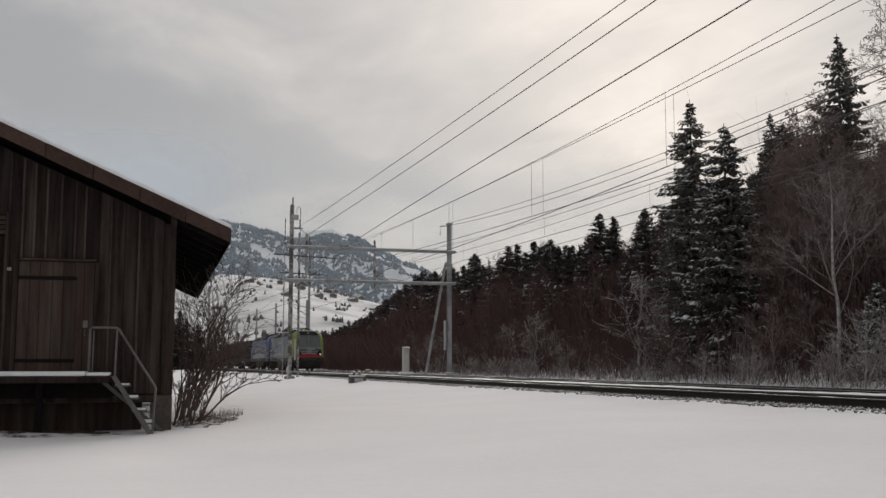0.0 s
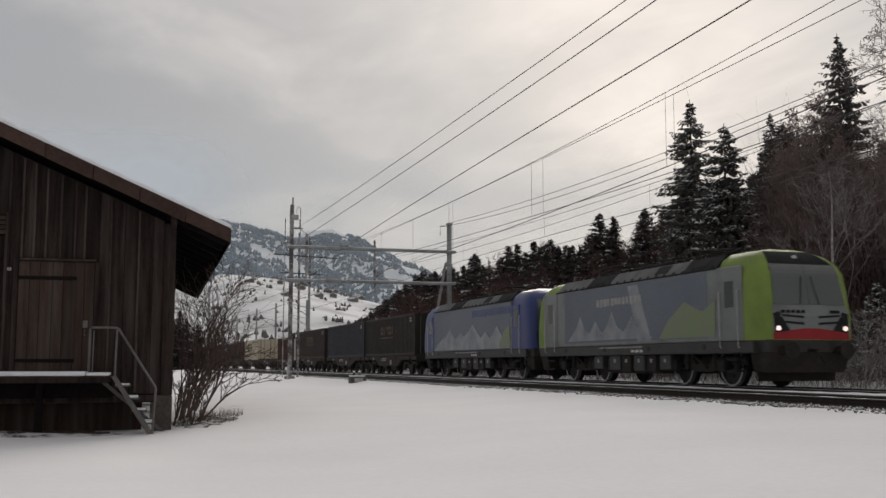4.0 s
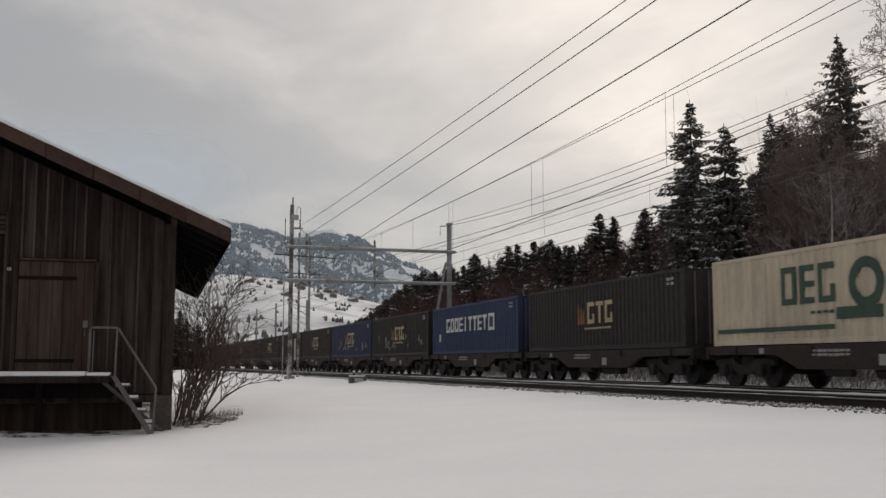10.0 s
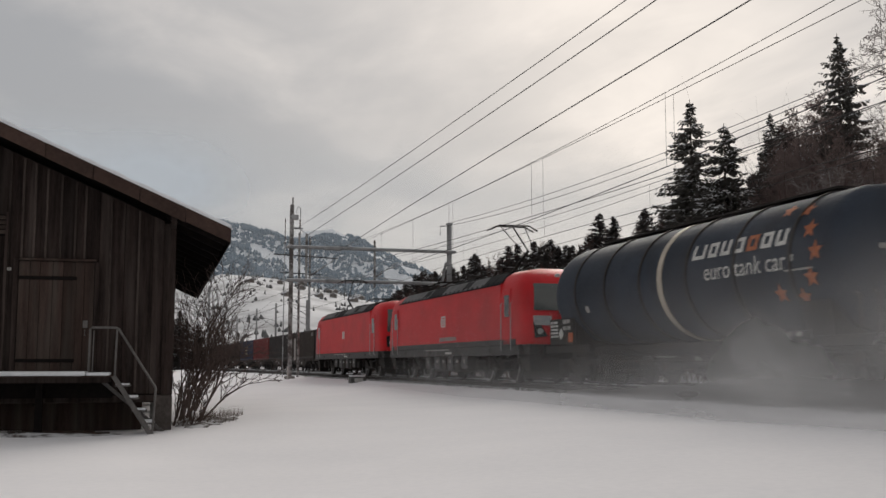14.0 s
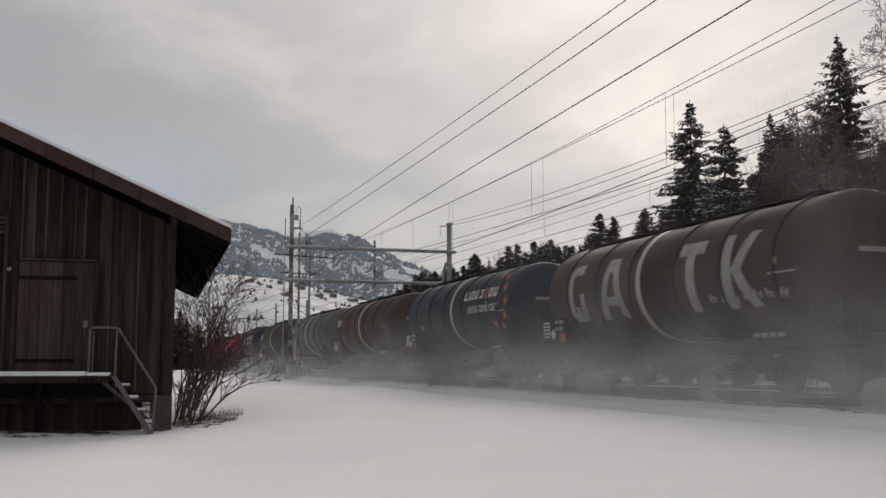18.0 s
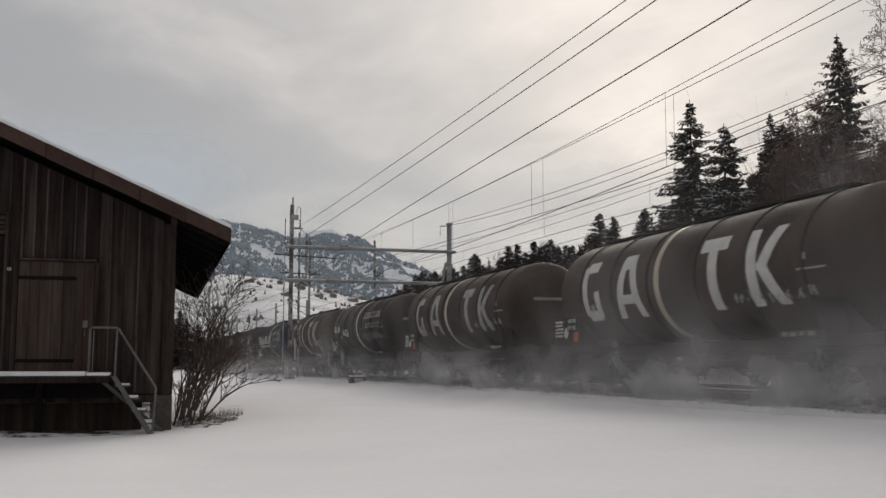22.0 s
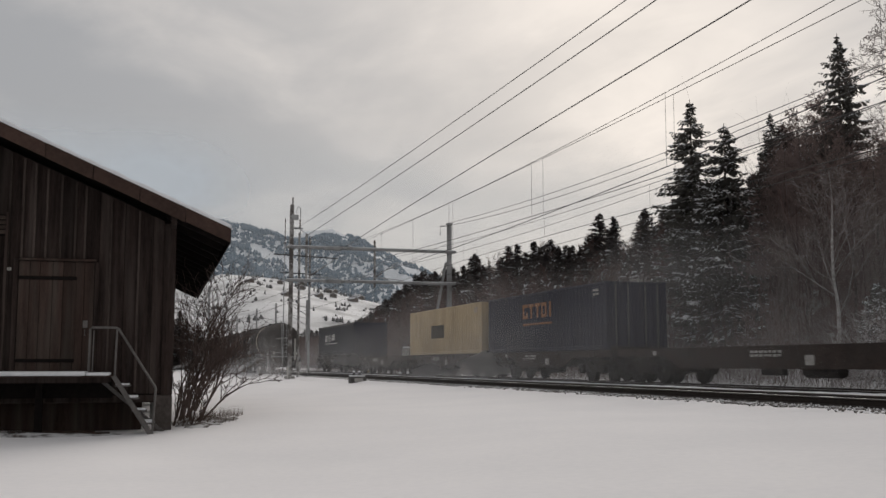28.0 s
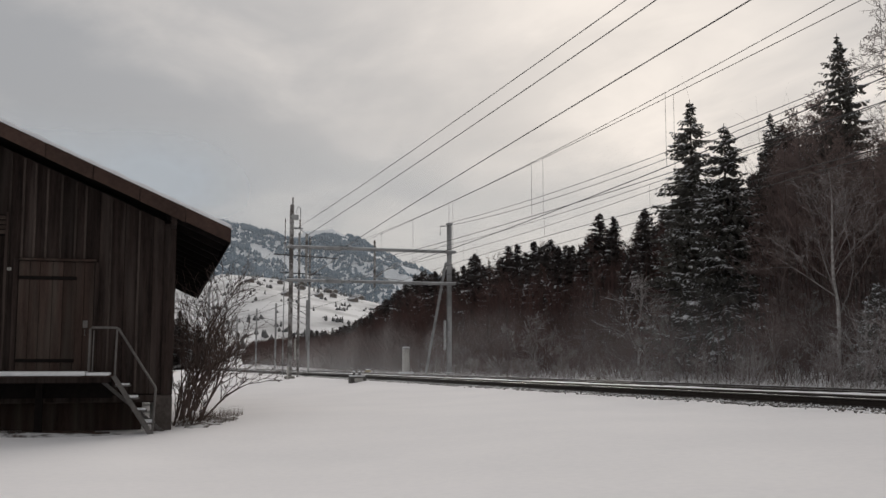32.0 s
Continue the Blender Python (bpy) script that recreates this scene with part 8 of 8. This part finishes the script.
# ---- snow blown up by the near train ----
def veil_material(name, scale, low, high, along):
    """Fine airborne snow: lets most light through, scatters the rest to both sides, uneven and thin at its edges."""
    m = bpy.data.materials.new(name)
    m.use_nodes = True
    N, L = m.node_tree.nodes, m.node_tree.links
    N.clear()
    out, mix, clear = N.new("ShaderNodeOutputMaterial"), N.new("ShaderNodeMixShader"), N.new("ShaderNodeBsdfTransparent")
    both, dif, tra = N.new("ShaderNodeMixShader"), N.new("ShaderNodeBsdfDiffuse"), N.new("ShaderNodeBsdfTranslucent")
    for n in (dif, tra):
        n.inputs[0].default_value = (0.97, 0.955, 0.95, 1)
    both.inputs[0].default_value = 0.22
    up = N.new("ShaderNodeCombineXYZ")       # fixed normal towards the open side, added to brighten the dust whichever way it faces
    for i, q in enumerate((-0.72, -0.40, 0.57)):
        up.inputs[i].default_value = q
    L.new(up.outputs[0], dif.inputs["Normal"])
    L.new(dif.outputs[0], both.inputs[1])
    L.new(tra.outputs[0], both.inputs[2])
    at = N.new("ShaderNodeAttribute")
    at.attribute_name = "thickness"
    tc, no = N.new("ShaderNodeTexCoord"), N.new("ShaderNodeTexNoise")
    no.inputs["Scale"].default_value, no.inputs["Detail"].default_value, no.inputs["Roughness"].default_value = scale, 5.0, 0.52
    mp = N.new("ShaderNodeMapping")
    mp.inputs["Scale"].default_value = (1.0, along, 1.0)
    L.new(tc.outputs["Object"], mp.inputs[0])
    L.new(mp.outputs[0], no.inputs[0])
    rg = N.new("ShaderNodeMapRange")
    rg.inputs[1].default_value, rg.inputs[2].default_value = low, high
    L.new(no.outputs[0], rg.inputs[0])
    mu = N.new("ShaderNodeMath")
    mu.operation = "MULTIPLY"
    L.new(at.outputs["Fac"], mu.inputs[0])
    L.new(rg.outputs[0], mu.inputs[1])
    L.new(mu.outputs[0], mix.inputs[0])
    L.new(clear.outputs[0], mix.inputs[1])
    L.new(both.outputs[0], mix.inputs[2])
    L.new(mix.outputs[0], out.inputs[0])
    return m


VEIL = veil_material("airborne_snow", 0.55, 0.32, 0.70, 0.6)
MIST = veil_material("settling_snow_mist", 0.4, 0.12, 0.68, 0.12)


def ribbon(length, path, strength, seed, fall=1.5, top=0.5, ends=6.0, foot=0.5, uneven=0.55, material=VEIL):
    """A long curtain of airborne snow beside the train: path gives (x, z) from its foot to its upper rim; it thins upwards, in lumps, and runs out at both ends."""
    nu, nw = int(length / 0.8) + 2, 10
    px, pz = [p[0] for p in path], [p[1] for p in path]
    at = np.linspace(0, 1, len(path))
    v, th = [], []
    for i in range(nu):
        y = length * (i / (nu - 1) - 0.5)
        lump = noise.noise((y * 0.16, seed * 3.7, 0.0)) * 0.6 + noise.noise((y * 0.45, seed * 5.1, 4.0)) * 0.4
        tall = 1.0 + top * lump * 1.5
        run = min(1.0, (length / 2 - abs(y)) / ends)
        for j in range(nw):
            b = j / (nw - 1)
            x, z = float(np.interp(b, at, px)), float(np.interp(b, at, pz))
            x += 0.18 * noise.noise((y * 0.3, b * 2.0, seed + 9.0))
            v.append((x, y, path[0][1] + (z - path[0][1]) * tall))
            th.append(strength * max(0.0, run) * (1 - b) ** fall * (0.72 + uneven * lump) * min(1.0, foot + (3 if foot else 1.6) * b))
    k = (np.arange(nu - 1)[:, None] * nw + np.arange(nw - 1)[None]).ravel()
    me = quick_mesh("snow_dust", v, np.stack([k, k + nw, k + nw + 1, k + 1], -1), material)
    me.shade_smooth()
    attr = me.attributes.new("thickness", "FLOAT", "POINT")
    attr.data.foreach_set("value", np.clip(np.array(th, dtype=np.float32), 0.0, 0.95))
    return me


DUST = []


def build_dust():
    lab = "swirl of loose snow whipped up along the moving train"

    def cloud(me, rows):
        t = thing("snow_dust", lab, "blown snow", group="clouds of blown snow", kind="stuff", data=me)
        DUST.append((t, rows))

    def riding(y0):
        return [(0.0, XN, y0 - V2 * 13.5), (32.0, XN, y0 + V2 * 18.5)]

    close, tall, spread = ((-1.72, -0.3), (-1.9, 1.2), (-2.3, 2.6)), ((-2.1, -0.3), (-2.2, 2.5), (-2.4, 5.2)), ((-6.8, -0.42), (-5.0, 0.15), (-3.4, 0.6), (-2.2, 1.3))
    cloud(ribbon(34, ((-1.7, -0.3), (-1.85, 0.5), (-2.1, 1.3)), 0.40, 1), riding(23.0))
    cloud(ribbon(30, ((-1.7, -0.3), (-2.0, 1.2), (-2.5, 2.8)), 0.85, 2, 1.3), riding(0.0))
    cloud(ribbon(30, ((-2.3, -0.3), (-2.6, 0.8), (-3.2, 1.7)), 0.70, 7, 1.4), riding(-1.0))
    y, k = -14.0, 3
    while y > -212:
        L, back = (44.0, 0) if y > -200 else (28.0, 9)
        full = min(1.0, 0.72 + 0.002 * -y)
        cloud(ribbon(L, close, 1.05 * full, k, 1.5), riding(y - 18 + back))
        cloud(ribbon(L, ((-2.5, -0.3), (-2.8, 0.7), (-3.4, 1.6)), 0.80 * full, k + 20, 1.4, 0.6), riding(y - 26 + back))
        cloud(ribbon(L, spread, 0.72 * full, k + 40, 0.7, 0.3, 10.0, 0.0, 0.3), riding(y - 20 + back))
        if y < -40:
            cloud(ribbon(L, tall, 0.17, k + 60, 0.6, 0.3, 6.0, 0.5, 0.9), riding(y - 22 + back))
        y -= 38.0
        k += 1
    # low mist that stays over the bend behind the first cars
    cloud(ribbon(120, ((-0.6, -0.42), (0.2, 1.0), (0.8, 3.0)), 0.88, 77, 1.25, 0.2, 36.0, 0.8, 0.2, MIST),
          [(0.0, XN - 3.4, -48.0 - V2 * 13.5), (20.2, XN - 3.4, -48.0 + V2 * 6.7), (21.6, XN - 3.4, 108.0), (28.5, XN - 3.2, 113.0, -0.1), (32.0, XN - 3.0, 118.0, -1.5)])
    # haze left hanging over the tracks and before the wood once the tail has gone by, slowly sinking
    for j, (x, h, strength, start, rest) in enumerate(((XN + 1.6, 5.0, 0.56, -246.0, 70.0), (XF + 3.2, 6.0, 0.38, -262.0, 58.0))):
        tj = 13.5 + (rest - start) / V2
        me = ribbon(78 + 22 * j, ((0.0, -0.3), (0.2, h * 0.5), (0.5, h)), strength, 80 + j, 0.8, 0.2, 24.0, 0.6, 0.2, MIST)
        cloud(me, [(0.0, x, start - V2 * 13.5), (tj - 0.6, x, start + V2 * (tj - 0.6 - 13.5)), (tj + 1.4, x, rest + 5.0, -0.2), (32.0, x + 0.4, rest + 9.0, -0.34 * h)])
    far_haze = ribbon(110, ((0.0, -0.3), (0.2, 2.4), (0.5, 4.6)), 0.55, 90, 0.9, 0.2, 30.0, 0.6, 0.2, MIST)
    cloud(far_haze, [(0.0, XF + 3.4, 140.0 - V2 * 27.0), (26.5, XF + 3.4, 120.0), (28.5, XF + 3.4, 138.0), (32.0, XF + 3.6, 142.0, -1.0)])


build_dust()


def motions():
    """Both trains run at a steady pace: the far one towards the camera, the near one away from it."""
    for t, x, y, v, t0 in MOVERS:
        # the far train slows a little near the end
        late = 1.15 if v < 0 else 0.0
        walk(t, [(s, pose(x, y + v * (s - t0) + late * max(0.0, s - 28.4), 0)) for s in ((0.0, 14.0, 27.0, 28.2, 28.8, 30.0, 32.0) if late else (0.0, 32.0))])
    place = {t.name: (y, v, t0) for t, x, y, v, t0 in MOVERS}
    for w, parent, x, e, r, turn in LOCO_WHEELS:
        # the wheels of the locomotives roll while these pass between the far bend and the camera
        y, v, t0 = place[parent.name]
        a, b = sorted((t0 + (130 - y) / v, t0 + (5 - y) / v))
        a, b = max(a, 0.0), min(b, 32.0)
        n = max(2, int((b - a) * abs(v) / r / radians(80)) + 1)
        sign = 1 if (v > 0) == (turn == 0) else -1
        spin = [(a + (b - a) * k / n, -sign * math.degrees(abs(v) * (b - a) * k / n / r)) for k in range(n + 1)]
        rows = [(0.0, spin[0][1])] * (a > 0.01) + spin + [(32.0, spin[-1][1])] * (b < 31.99)
        walk(w, [(s, pose(x, e, r, 0, 0, turn) @ pose(0, 0, 0, q)) for s, q in rows])
    for t, rows in DUST:
        walk(t, [(r[0], pose(r[1], r[2], r[3] if len(r) > 3 else 0.0)) for r in rows])


motions()
